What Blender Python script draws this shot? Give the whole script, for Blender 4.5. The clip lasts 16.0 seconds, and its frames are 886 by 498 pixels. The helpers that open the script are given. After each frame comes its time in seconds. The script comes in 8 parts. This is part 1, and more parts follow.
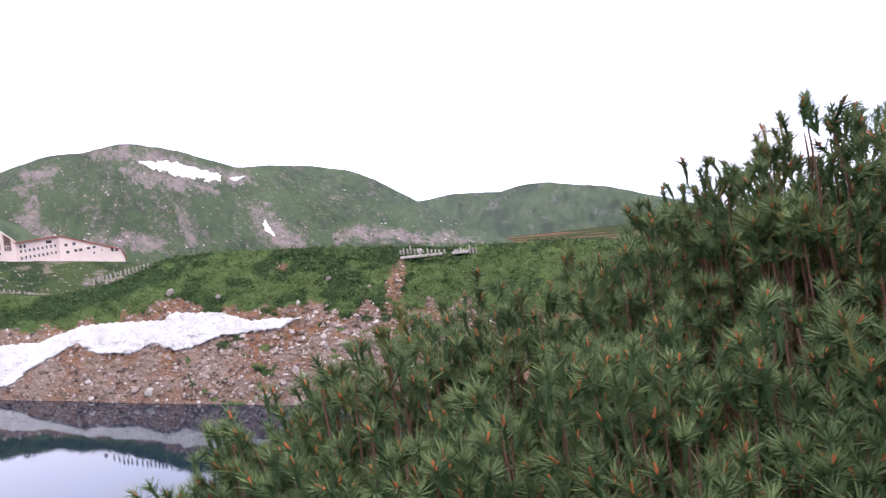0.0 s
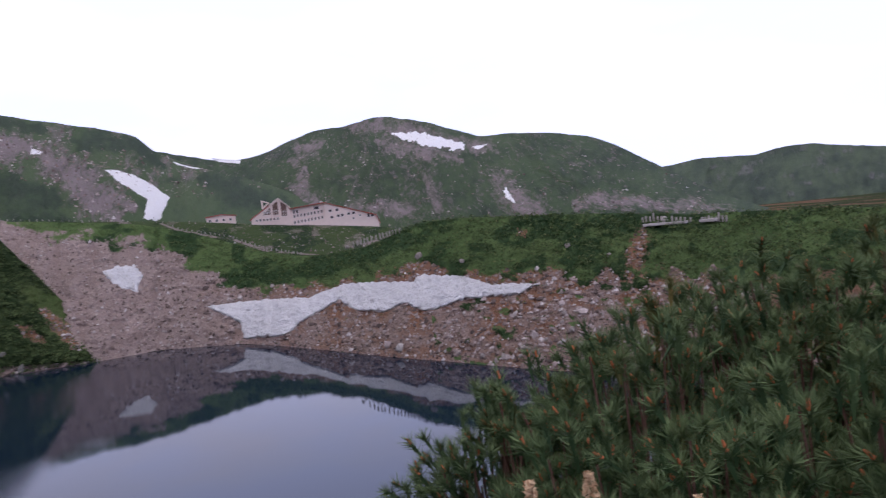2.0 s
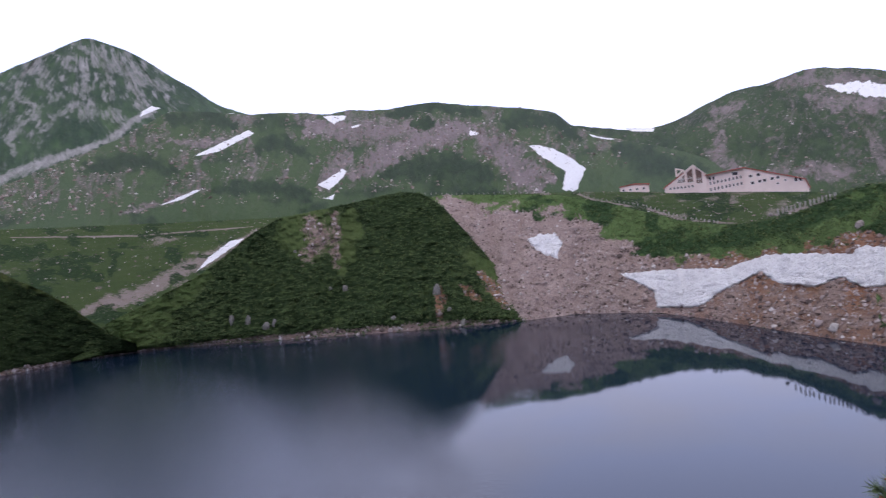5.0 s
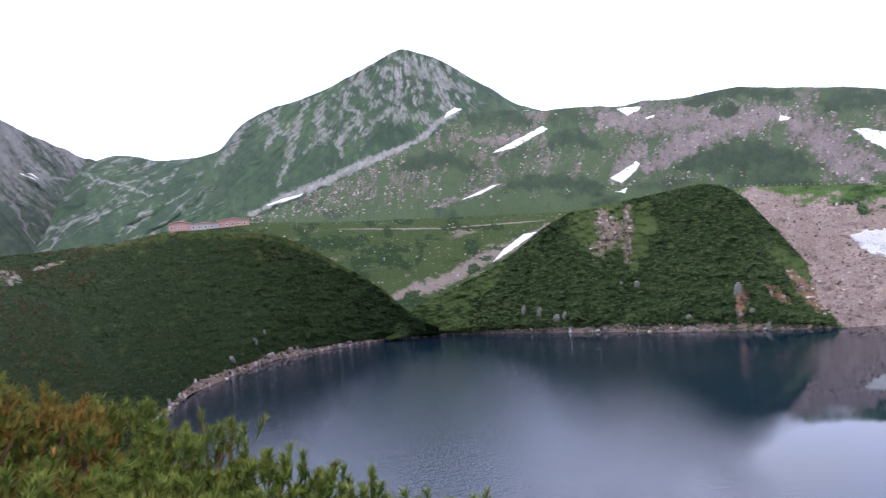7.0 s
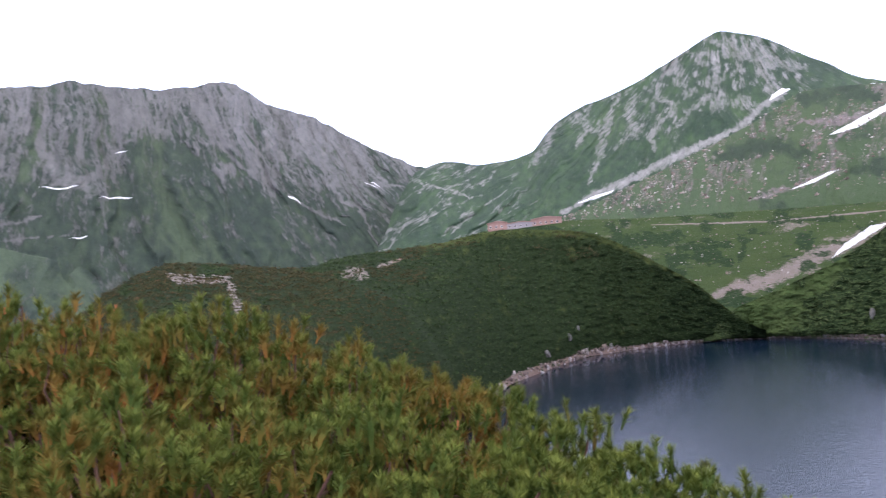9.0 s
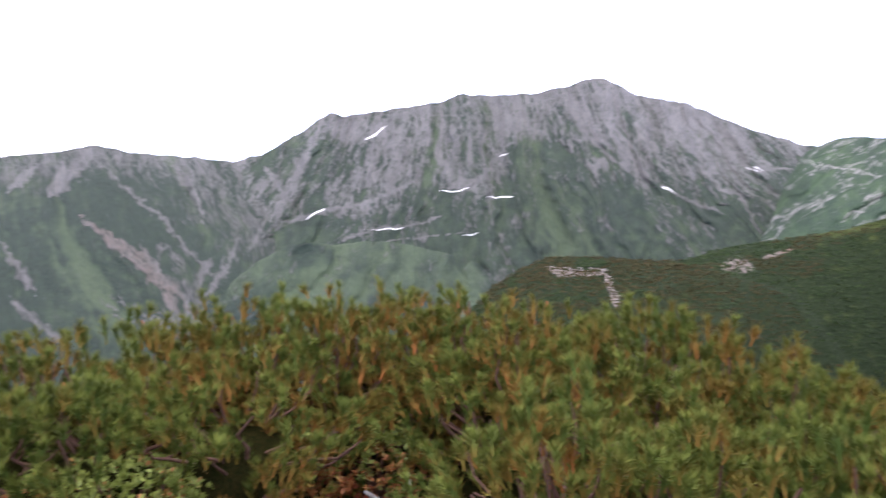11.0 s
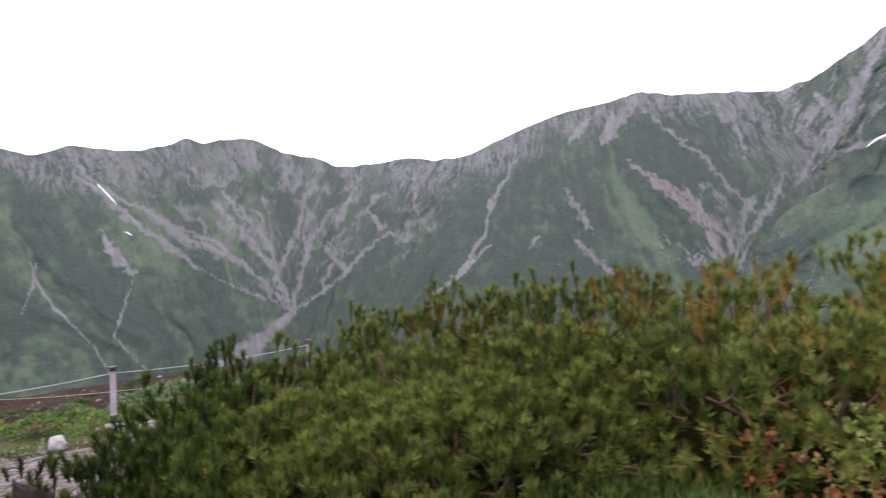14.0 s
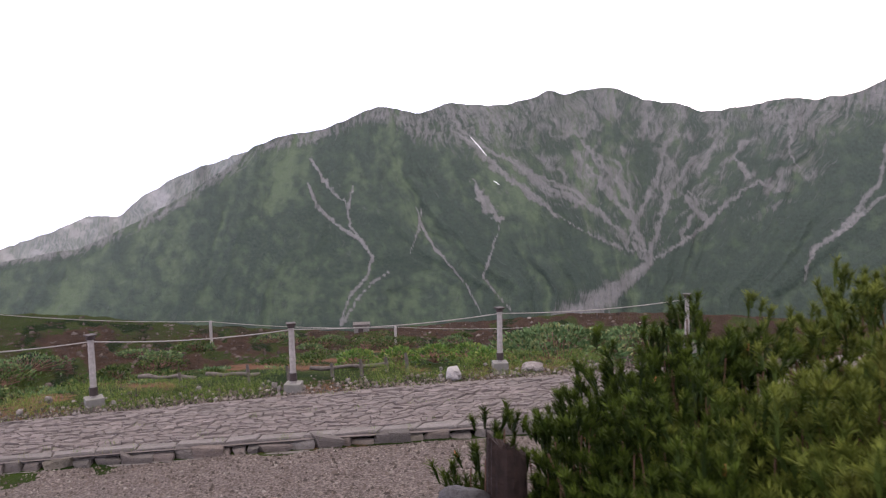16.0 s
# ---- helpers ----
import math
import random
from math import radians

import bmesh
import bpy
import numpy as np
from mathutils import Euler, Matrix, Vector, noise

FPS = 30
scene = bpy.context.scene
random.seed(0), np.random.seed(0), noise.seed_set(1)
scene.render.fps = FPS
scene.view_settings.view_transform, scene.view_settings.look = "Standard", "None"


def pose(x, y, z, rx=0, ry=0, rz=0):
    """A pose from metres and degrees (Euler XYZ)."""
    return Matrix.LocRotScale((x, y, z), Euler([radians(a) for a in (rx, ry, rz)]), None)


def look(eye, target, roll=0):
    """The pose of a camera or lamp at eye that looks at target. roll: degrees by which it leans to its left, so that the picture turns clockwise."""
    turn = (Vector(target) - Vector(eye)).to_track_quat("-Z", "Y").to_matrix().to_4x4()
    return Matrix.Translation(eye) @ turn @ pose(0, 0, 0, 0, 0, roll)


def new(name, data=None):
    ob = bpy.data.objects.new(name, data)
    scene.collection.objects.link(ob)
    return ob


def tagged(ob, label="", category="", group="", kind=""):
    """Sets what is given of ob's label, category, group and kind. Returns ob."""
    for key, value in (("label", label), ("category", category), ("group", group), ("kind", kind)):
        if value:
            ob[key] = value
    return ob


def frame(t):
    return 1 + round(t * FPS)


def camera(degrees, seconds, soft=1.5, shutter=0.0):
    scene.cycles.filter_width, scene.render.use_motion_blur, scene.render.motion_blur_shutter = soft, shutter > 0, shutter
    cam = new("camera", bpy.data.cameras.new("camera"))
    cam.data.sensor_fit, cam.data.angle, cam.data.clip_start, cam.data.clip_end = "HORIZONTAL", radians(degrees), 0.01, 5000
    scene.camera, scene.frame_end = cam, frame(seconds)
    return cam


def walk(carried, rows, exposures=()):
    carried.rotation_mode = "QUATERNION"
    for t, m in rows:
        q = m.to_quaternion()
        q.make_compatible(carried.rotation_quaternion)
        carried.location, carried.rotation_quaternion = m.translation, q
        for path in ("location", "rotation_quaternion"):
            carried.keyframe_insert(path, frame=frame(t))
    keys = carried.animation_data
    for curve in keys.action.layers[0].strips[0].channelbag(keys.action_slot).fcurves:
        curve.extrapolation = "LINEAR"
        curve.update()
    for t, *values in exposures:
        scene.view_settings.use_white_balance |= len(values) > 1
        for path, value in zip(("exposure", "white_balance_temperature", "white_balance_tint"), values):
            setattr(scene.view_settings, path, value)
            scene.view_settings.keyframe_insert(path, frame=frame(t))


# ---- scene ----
cam = camera(61.95, 16.0, soft=1.2, shutter=0.3)
# seconds, place, yaw, pitch, roll: hand-held, a slow turn to the left with a few small steps
TURN = [
    (0.0, 0.000, 0.000, 0.000, -0.11, -0.92, 6.23),
    (0.5, -0.023, 0.016, 0.003, 3.76, -0.05, 8.14),
    (1.0, -0.052, 0.028, 0.002, 8.57, -1.86, 6.63),
    (1.5, -0.071, 0.027, 0.003, 12.69, -1.96, 5.79),
    (2.0, -0.088, 0.018, 0.004, 18.37, -1.53, 5.82),
    (2.5, -0.111, 0.016, 0.003, 24.11, -1.75, 6.19),
    (3.0, -0.133, 0.012, 0.004, 27.54, -1.92, 5.72),
    (3.5, -0.156, -0.007, 0.008, 30.80, -1.80, 5.37),
    (4.0, -0.181, -0.024, 0.010, 36.91, -1.42, 5.24),
    (4.5, -0.205, -0.040, 0.008, 43.47, -1.06, 5.72),
    (7.0, -0.330, -0.100, 0.010, 72.17, 1.10, 5.01),
    (7.5, -0.335, -0.140, 0.010, 76.97, 1.32, 4.54),
    (8.0, -0.330, -0.190, 0.010, 82.48, 1.74, 4.52),
    (8.5, -0.320, -0.240, 0.012, 89.86, 2.36, 4.52),
    (11.0, -0.236, -0.467, 0.056, 124.63, 4.57, 3.99),
    (11.5, -0.207, -0.474, 0.060, 136.89, 4.30, 2.79),
    (12.0, -0.131, -0.540, 0.057, 142.75, 3.83, 4.25),
    (12.5, -0.052, -0.645, 0.050, 144.75, 1.49, 5.19),
    (13.0, -0.021, -0.742, 0.052, 150.33, 0.99, 4.95),
    (13.5, -0.016, -0.890, 0.059, 156.38, 2.33, 3.27),
    (14.0, 0.055, -1.066, 0.062, 165.01, 2.23, 2.64),
    (14.5, 0.134, -1.185, 0.060, 172.48, 1.29, 2.50),
    (15.0, 0.194, -1.292, 0.068, 183.13, 0.54, 1.45),
    (15.5, 0.309, -1.377, 0.064, 189.80, -0.13, 2.40),
    (16.0, 0.457, -1.534, 0.077, 192.16, -0.86, 0.87),
]
walk(cam, [(t, pose(x, y, z, 90 + p, r, w)) for t, x, y, z, w, p, r in TURN],
     exposures=[(0.0, 0.18, 6000, 15), (0.5, -0.62, 5880, 17), (1.0, -1.02, 5680, 19), (1.5, -1.05, 5650, 19), (3.5, -1.05, 5620, 18), (4.5, -0.92, 5580, 17), (7.0, -0.14, 5580, 12), (8.5, -0.02, 5660, 12),
                (11.0, 0.30, 5860, 15), (11.5, 0.38, 5800, 15), (12.5, 0.50, 5760, 17), (13.5, 0.56, 5820, 17), (14.0, 0.22, 5900, 17), (14.5, 0.08, 5920, 17), (15.0, 0.04, 6100, 16), (16.0, -0.24, 6180, 16)])

# ---------------------------------------------------------------- world and light
SUN_AZ, SUN_EL = 168.0, 3.0
world = bpy.data.worlds.new("evening_sky")
scene.world = world
world.use_nodes = True
wn, wl = world.node_tree.nodes, world.node_tree.links
wn.clear()
w_out = wn.new("ShaderNodeOutputWorld")
w_bg = wn.new("ShaderNodeBackground")
w_sky = wn.new("ShaderNodeTexSky")
w_sky.sky_type, w_sky.sun_disc = "NISHITA", False
w_sky.sun_elevation, w_sky.sun_rotation = radians(SUN_EL + 4), radians(-SUN_AZ)
w_sky.air_density, w_sky.dust_density = 1.0, 2.0
w_tc = wn.new("ShaderNodeTexCoord")
w_map = wn.new("ShaderNodeMapping")
w_map.inputs["Scale"].default_value = (1.0, 1.0, 3.2)
w_noise = wn.new("ShaderNodeTexNoise")
w_noise.inputs["Scale"].default_value, w_noise.inputs["Detail"].default_value = 3.0, 6.0
w_ramp = wn.new("ShaderNodeValToRGB")
w_ramp.color_ramp.elements[0].position, w_ramp.color_ramp.elements[0].color = 0.42, (2.08, 2.12, 2.78, 1)
w_ramp.color_ramp.elements[1].position, w_ramp.color_ramp.elements[1].color = 0.62, (2.24, 2.12, 2.45, 1)
w_mix = wn.new("ShaderNodeMix")
w_mix.data_type, w_mix.blend_type = "RGBA", "ADD"
w_mix.inputs["Factor"].default_value = 0.03
wl.new(w_tc.outputs["Generated"], w_map.inputs["Vector"])
wl.new(w_map.outputs["Vector"], w_noise.inputs["Vector"])
wl.new(w_noise.outputs["Fac"], w_ramp.inputs["Fac"])
w_sep = wn.new("ShaderNodeSeparateXYZ")
wl.new(w_tc.outputs["Generated"], w_sep.inputs["Vector"])
w_high = wn.new("ShaderNodeMapRange")
w_high.interpolation_type = "SMOOTHSTEP"
w_high.inputs["From Min"].default_value, w_high.inputs["From Max"].default_value = 0.22, 0.92
wl.new(w_sep.outputs["Z"], w_high.inputs["Value"])
w_blue = wn.new("ShaderNodeMix")
w_blue.data_type, w_blue.blend_type = "RGBA", "MULTIPLY"
wl.new(w_high.outputs["Result"], w_blue.inputs["Factor"])
wl.new(w_ramp.outputs["Color"], w_blue.inputs["A"])
w_blue.inputs["B"].default_value = (1.36, 1.26, 0.88, 1)
wl.new(w_blue.outputs["Result"], w_mix.inputs["A"])
wl.new(w_sky.outputs["Color"], w_mix.inputs["B"])
wl.new(w_mix.outputs["Result"], w_bg.inputs["Color"])
w_bg.inputs["Strength"].default_value = 1.0
wl.new(w_bg.outputs["Background"], w_out.inputs["Surface"])

sun = new("sun", bpy.data.lights.new("sun", "SUN"))
sun.data.energy, sun.data.angle, sun.data.color = 0.6, radians(12), (1.0, 0.86, 0.74)
_a, _e = radians(SUN_AZ), radians(SUN_EL)
sun.matrix_world = look((-math.sin(_a) * math.cos(_e) * 50, math.cos(_a) * math.cos(_e) * 50, math.sin(_e) * 50 + 60), (0, 0, 60))

# ---------------------------------------------------------------- numbers and meshes


def hash2(ix, iy, seed):
    h = (ix.astype(np.int64) * 374761393 + iy.astype(np.int64) * 668265263 + seed * 974711) & 0xFFFFFFFF
    h = ((h ^ (h >> 13)) * 1274126177) & 0xFFFFFFFF
    return (h ^ (h >> 16)) / 4294967295.0


def vnoise(x, y, seed=0):
    ix, iy = np.floor(x), np.floor(y)
    fx, fy = x - ix, y - iy
    fx, fy = fx * fx * (3 - 2 * fx), fy * fy * (3 - 2 * fy)
    a, b = hash2(ix, iy, seed), hash2(ix + 1, iy, seed)
    c, d = hash2(ix, iy + 1, seed), hash2(ix + 1, iy + 1, seed)
    return (a + (b - a) * fx) * (1 - fy) + (c + (d - c) * fx) * fy


def fbm(x, y, octaves=4, seed=0):
    """0 to 1."""
    total, amp, norm = 0.0, 1.0, 0.0
    for k in range(octaves):
        total = total + amp * vnoise(x * 2 ** k, y * 2 ** k, seed + 17 * k)
        norm, amp = norm + amp, amp * 0.5
    return total / norm


def smooth(a, b, x):
    t = np.clip((x - a) / (b - a), 0, 1)
    return t * t * (3 - 2 * t)


def curve(points, az, soft=0.5):
    """A smooth line through (azimuth, value) points, at the azimuths az."""
    p = sorted(points)
    fine = np.arange(az.min() - 3, az.max() + 3, 0.1)
    v = np.interp(fine, [q[0] for q in p], [q[1] for q in p])
    k = np.exp(-0.5 * (np.arange(-20, 21) * 0.1 / max(soft, 0.05)) ** 2)
    v = np.convolve(np.pad(v, 20, mode="edge"), k / k.sum(), mode="valid")
    return np.interp(az, fine, v)


def polar(az, r, z):
    a = np.radians(az)
    return np.stack([-np.sin(a) * r, np.cos(a) * r, np.broadcast_to(z, np.shape(a + r + z))], -1)


TILT = Matrix.Rotation(0.08541, 4, Vector((-0.9833, -0.1802, 0.0255)))


def tilted(obs):
    """The far side of the knoll leans a little: turns top-level things with it."""
    for ob in obs:
        if ob.parent is None:
            ob.matrix_world = TILT @ ob.matrix_basis
    return obs


def mesh_from(name, verts, faces, material=None, attrs=None, flat=False):
    """A mesh from arrays: verts (n, 3), faces (m, 3 or 4)."""
    me = bpy.data.meshes.new(name)
    verts, faces = np.asarray(verts, np.float32), np.asarray(faces, np.int32)
    k = faces.shape[1]
    me.vertices.add(len(verts))
    me.vertices.foreach_set("co", verts.ravel())
    me.loops.add(faces.size)
    me.loops.foreach_set("vertex_index", faces.ravel())
    me.polygons.add(len(faces))
    me.polygons.foreach_set("loop_start", np.arange(0, faces.size, k, dtype=np.int32))
    me.polygons.foreach_set("use_smooth", np.full(len(faces), not flat))
    for key, value in (attrs or {}).items():
        me.attributes.new(key, "FLOAT", "POINT").data.foreach_set("value", np.asarray(value, np.float32).ravel())
    me.update(calc_edges=True)
    me.validate()
    if material:
        me.materials.append(material)
    return me


def grid_faces(na, nb):
    i = np.arange(na - 1)[:, None] * nb + np.arange(nb - 1)[None, :]
    return np.stack([i, i + 1, i + nb + 1, i + nb], -1).reshape(-1, 4)


def part(name, bm, material, parent, label=""):
    """Links a bmesh as one mesh object under a thing or a part."""
    me = bpy.data.meshes.new(name)
    bm.to_mesh(me)
    bm.free()
    me.materials.append(material)
    ob = new(name, me)
    ob.parent = parent
    return tagged(ob, label)


def box(bm, size, at=(0, 0, 0), turn=0.0, bevel=0.0, jitter=0.0):
    m = Matrix.Translation(at) @ Matrix.Rotation(turn, 4, "Z") @ Matrix.Diagonal((*size, 1))
    made = bmesh.ops.create_cube(bm, size=1.0, matrix=m)["verts"]
    if jitter:
        for v in made:
            v.co += Vector((random.uniform(-jitter, jitter) for _ in range(3)))
    if bevel:
        edges = {e for v in made for e in v.link_edges}
        bmesh.ops.bevel(bm, geom=list(edges), offset=bevel, segments=2, profile=0.7, affect="EDGES")


def tube(points, radii, sides=6):
    """Vertices and quad faces of a tube along points."""
    pts = np.asarray(points, float)
    d = np.gradient(pts, axis=0)
    d /= np.linalg.norm(d, axis=1)[:, None] + 1e-9
    ref = np.array([0.31, 0.22, 0.92])
    u = np.cross(d, ref)
    u /= np.linalg.norm(u, axis=1)[:, None] + 1e-9
    w = np.cross(d, u)
    th = np.arange(sides) * 2 * math.pi / sides
    rad = np.asarray(radii, float)[:, None, None]
    v = pts[:, None] + rad * (u[:, None] * np.cos(th)[None, :, None] + w[:, None] * np.sin(th)[None, :, None])
    n = len(pts)
    i = np.arange(n - 1)[:, None] * sides
    j = np.arange(sides)[None]
    k = (j + 1) % sides
    f = np.stack([i + j, i + k, i + sides + k, i + sides + j], -1).reshape(-1, 4)
    return v.reshape(-1, 3), f


def joined(pieces):
    """Joins (verts, faces) pairs."""
    vs, fs, n = [], [], 0
    for v, f in pieces:
        vs.append(v)
        fs.append(np.asarray(f) + n)
        n += len(v)
    return np.concatenate(vs), np.concatenate(fs)


# ---------------------------------------------------------------- materials
def nodes_of(name, rough=0.85):
    m = bpy.data.materials.new(name)
    m.use_nodes = True
    b = m.node_tree.nodes["Principled BSDF"]
    b.inputs["Roughness"].default_value = rough
    b.inputs["Specular IOR Level"].default_value = 0.25
    return m, m.node_tree.nodes, m.node_tree.links, b


def mixed(n, l, fac, a, b, blend="MIX"):
    mx = n.new("ShaderNodeMix")
    mx.data_type, mx.blend_type = "RGBA", blend
    for slot, value in (("Factor", fac), ("A", a), ("B", b)):
        if hasattr(value, "is_linked"):
            l.new(value, mx.inputs[slot])
        else:
            mx.inputs[slot].default_value = value if slot == "Factor" else (*value, 1)
    return mx.outputs["Result"]


def noisy(n, l, scale, detail=5.0, rough=0.6, vec=None, lo=0.3, hi=0.7):
    """A noise from 0 to 1 in object space."""
    if vec is None:
        vec = n.new("ShaderNodeTexCoord").outputs["Object"]
    t = n.new("ShaderNodeTexNoise")
    t.inputs["Scale"].default_value, t.inputs["Detail"].default_value, t.inputs["Roughness"].default_value = scale, detail, rough
    l.new(vec, t.inputs["Vector"])
    r = n.new("ShaderNodeMapRange")
    r.inputs["From Min"].default_value, r.inputs["From Max"].default_value = lo, hi
    l.new(t.outputs["Fac"], r.inputs["Value"])
    return r.outputs["Result"]


def math_node(n, l, op, a, b):
    t = n.new("ShaderNodeMath")
    t.operation, t.use_clamp = op, False
    for k, v in enumerate((a, b)):
        if hasattr(v, "is_linked"):
            l.new(v, t.inputs[k])
        else:
            t.inputs[k].default_value = v
    return t.outputs[0]


def bumped(n, l, bsdf, height, strength, distance):
    b = n.new("ShaderNodeBump")
    b.inputs["Strength"].default_value, b.inputs["Distance"].default_value = strength, distance
    l.new(height, b.inputs["Height"])
    l.new(b.outputs["Normal"], bsdf.inputs["Normal"])


def attribute(n, name):
    a = n.new("ShaderNodeAttribute")
    a.attribute_name = name
    return a.outputs["Fac"]


def masked(n, l, mask, fine, spread=0.7, soft=0.0):
    """A mask broken up by a noise: its edge frays."""
    s = math_node(n, l, "MULTIPLY", math_node(n, l, "SUBTRACT", fine, 0.5), spread)
    s = math_node(n, l, "ADD", mask, s)
    r = n.new("ShaderNodeMapRange")
    r.interpolation_type = "SMOOTHSTEP"
    r.inputs["From Min"].default_value, r.inputs["From Max"].default_value = 0.28 - soft * 0.7, 0.72 + soft
    l.new(s, r.inputs["Value"])
    return r.outputs["Result"]


def terrain_material(name, grass, grass2, shrub, rock, rock2, size, speck=0.5, bump=0.6, ribs=0.0, slope=False, fall=0.0):
    """Grass with shrubs and bare rock, by the masks "shrub", "rock" and "rust". size: metres of the patches."""
    m, n, l, b = nodes_of(name, 0.95)
    b.inputs["Specular IOR Level"].default_value = 0.15 if fall else 0.03
    vec = None
    if slope:
        # along the slope and up it: screes and gullies run downhill
        both = n.new("ShaderNodeCombineXYZ")
        l.new(attribute(n, "across"), both.inputs["X"])
        l.new(attribute(n, "height"), both.inputs["Y"])
        vec = both.outputs["Vector"]
    big = noisy(n, l, 1.0 / size, 6, 0.62, vec)
    runs = vec
    if fall:
        # rock ribs and screes: grain drawn out down the fall line
        down = n.new("ShaderNodeCombineXYZ")
        l.new(attribute(n, "fall"), down.inputs["X"])
        l.new(math_node(n, l, "MULTIPLY", attribute(n, "height"), fall), down.inputs["Y"])
        runs = down.outputs["Vector"]
    mid = noisy(n, l, 4.0 / size, 5, 0.65, vec)
    fine = noisy(n, l, 16.0 / size, 5, 0.7, vec)
    grain = noisy(n, l, 14.0 / size, 6, 0.72, runs) if fall else fine
    speckle = noisy(n, l, 40.0 / size, 3, 0.75, vec, lo=0.58, hi=0.74)
    c = mixed(n, l, big, grass, grass2)
    c = mixed(n, l, math_node(n, l, "MULTIPLY", fine, 0.22 if fall else 0.5), c, tuple(v * 0.45 for v in grass))
    dark = mixed(n, l, fine, tuple(v * (0.75 if fall else 0.5) for v in shrub), tuple(v * (1.25 if fall else 1.5) for v in shrub))
    c = mixed(n, l, masked(n, l, attribute(n, "shrub"), mid, 0.8, 0.35 if fall else 0.0), c, dark)
    stone = mixed(n, l, mid, rock, rock2)
    stone = mixed(n, l, math_node(n, l, "MULTIPLY", grain, 0.55), stone, tuple(v * 0.42 for v in rock))
    stone = mixed(n, l, math_node(n, l, "MULTIPLY", speckle, speck), stone, tuple(min(0.70, v * 1.6) for v in rock2))
    stone = mixed(n, l, attribute(n, "rust"), stone, mixed(n, l, mid, (0.30, 0.145, 0.085), (0.19, 0.10, 0.07)))
    rockfac = masked(n, l, attribute(n, "rock"), grain, 0.95, 0.20 if fall else 0.0)
    c = mixed(n, l, rockfac, c, stone)
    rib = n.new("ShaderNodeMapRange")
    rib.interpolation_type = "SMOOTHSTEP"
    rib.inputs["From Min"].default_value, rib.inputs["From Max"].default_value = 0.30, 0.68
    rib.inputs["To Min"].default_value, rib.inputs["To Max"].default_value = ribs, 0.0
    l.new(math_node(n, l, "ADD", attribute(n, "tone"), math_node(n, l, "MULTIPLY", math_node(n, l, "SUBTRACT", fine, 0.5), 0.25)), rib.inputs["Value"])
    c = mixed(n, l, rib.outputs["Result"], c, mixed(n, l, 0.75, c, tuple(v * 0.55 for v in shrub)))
    wide = noisy(n, l, 0.22 / size, 4, 0.6, vec)
    c = mixed(n, l, math_node(n, l, "MULTIPLY", wide, 0.35), c, mixed(n, l, 0.5, c, tuple(v * 0.35 for v in grass)))
    l.new(c, b.inputs["Base Color"])
    h = math_node(n, l, "ADD", math_node(n, l, "MULTIPLY", mid, 0.7), math_node(n, l, "MULTIPLY", fine, 0.4))
    if fall:
        h = math_node(n, l, "ADD", math_node(n, l, "MULTIPLY", h, 0.35), math_node(n, l, "MULTIPLY", grain, math_node(n, l, "MULTIPLY", rockfac, 0.6)))
    bumped(n, l, b, h, bump, size * 0.12)
    return m


def plain_material(name, a, b_col, scale, rough=0.85, bump=0.3, distance=0.01, detail=5.0, lo=0.3, hi=0.7):
    m, n, l, b = nodes_of(name, rough)
    k = noisy(n, l, scale, detail, 0.65, lo=lo, hi=hi)
    k2 = noisy(n, l, scale * 0.13, 3)
    c = mixed(n, l, k, a, b_col)
    c = mixed(n, l, math_node(n, l, "MULTIPLY", k2, 0.35), c, tuple(v * 0.6 for v in a))
    l.new(c, b.inputs["Base Color"])
    if bump:
        bumped(n, l, b, k, bump, distance)
    return m


GREEN, GREEN2, SHRUB = (0.094, 0.155, 0.055), (0.135, 0.184, 0.071), (0.034, 0.062, 0.026)
mat_bank = terrain_material("crater_bank", GREEN, GREEN2, SHRUB, (0.300, 0.220, 0.203), (0.44, 0.350, 0.332), 9.0, 0.9, 0.9, slope=True)
mat_mound = terrain_material("crater_mound", (0.066, 0.098, 0.033), (0.092, 0.116, 0.045), (0.024, 0.038, 0.016), (0.24, 0.20, 0.19), (0.33, 0.28, 0.27), 7.0, 0.6, slope=True)
mat_mound_left = terrain_material("broad_mound", (0.056, 0.074, 0.023), (0.078, 0.088, 0.030), (0.019, 0.029, 0.012), (0.22, 0.18, 0.165), (0.31, 0.265, 0.25), 7.0, 0.6, slope=True)
mat_plateau = terrain_material("plateau_meadow", (0.050, 0.080, 0.028), (0.078, 0.104, 0.038), (0.026, 0.046, 0.019), (0.24, 0.21, 0.20), (0.34, 0.30, 0.29), 16.0, 0.8, 0.8, 0.3)
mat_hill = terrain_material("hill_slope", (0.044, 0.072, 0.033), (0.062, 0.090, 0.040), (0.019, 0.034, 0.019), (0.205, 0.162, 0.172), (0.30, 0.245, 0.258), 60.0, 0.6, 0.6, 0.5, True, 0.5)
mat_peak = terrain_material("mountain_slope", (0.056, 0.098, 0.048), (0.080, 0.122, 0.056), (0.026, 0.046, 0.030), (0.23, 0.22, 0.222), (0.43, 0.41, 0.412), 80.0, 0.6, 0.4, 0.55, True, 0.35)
# grass colours lifted a little to carry the haze over distant slopes
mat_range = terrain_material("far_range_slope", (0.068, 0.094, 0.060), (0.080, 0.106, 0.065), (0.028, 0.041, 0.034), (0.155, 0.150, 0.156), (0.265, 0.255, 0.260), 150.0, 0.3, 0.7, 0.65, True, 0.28)
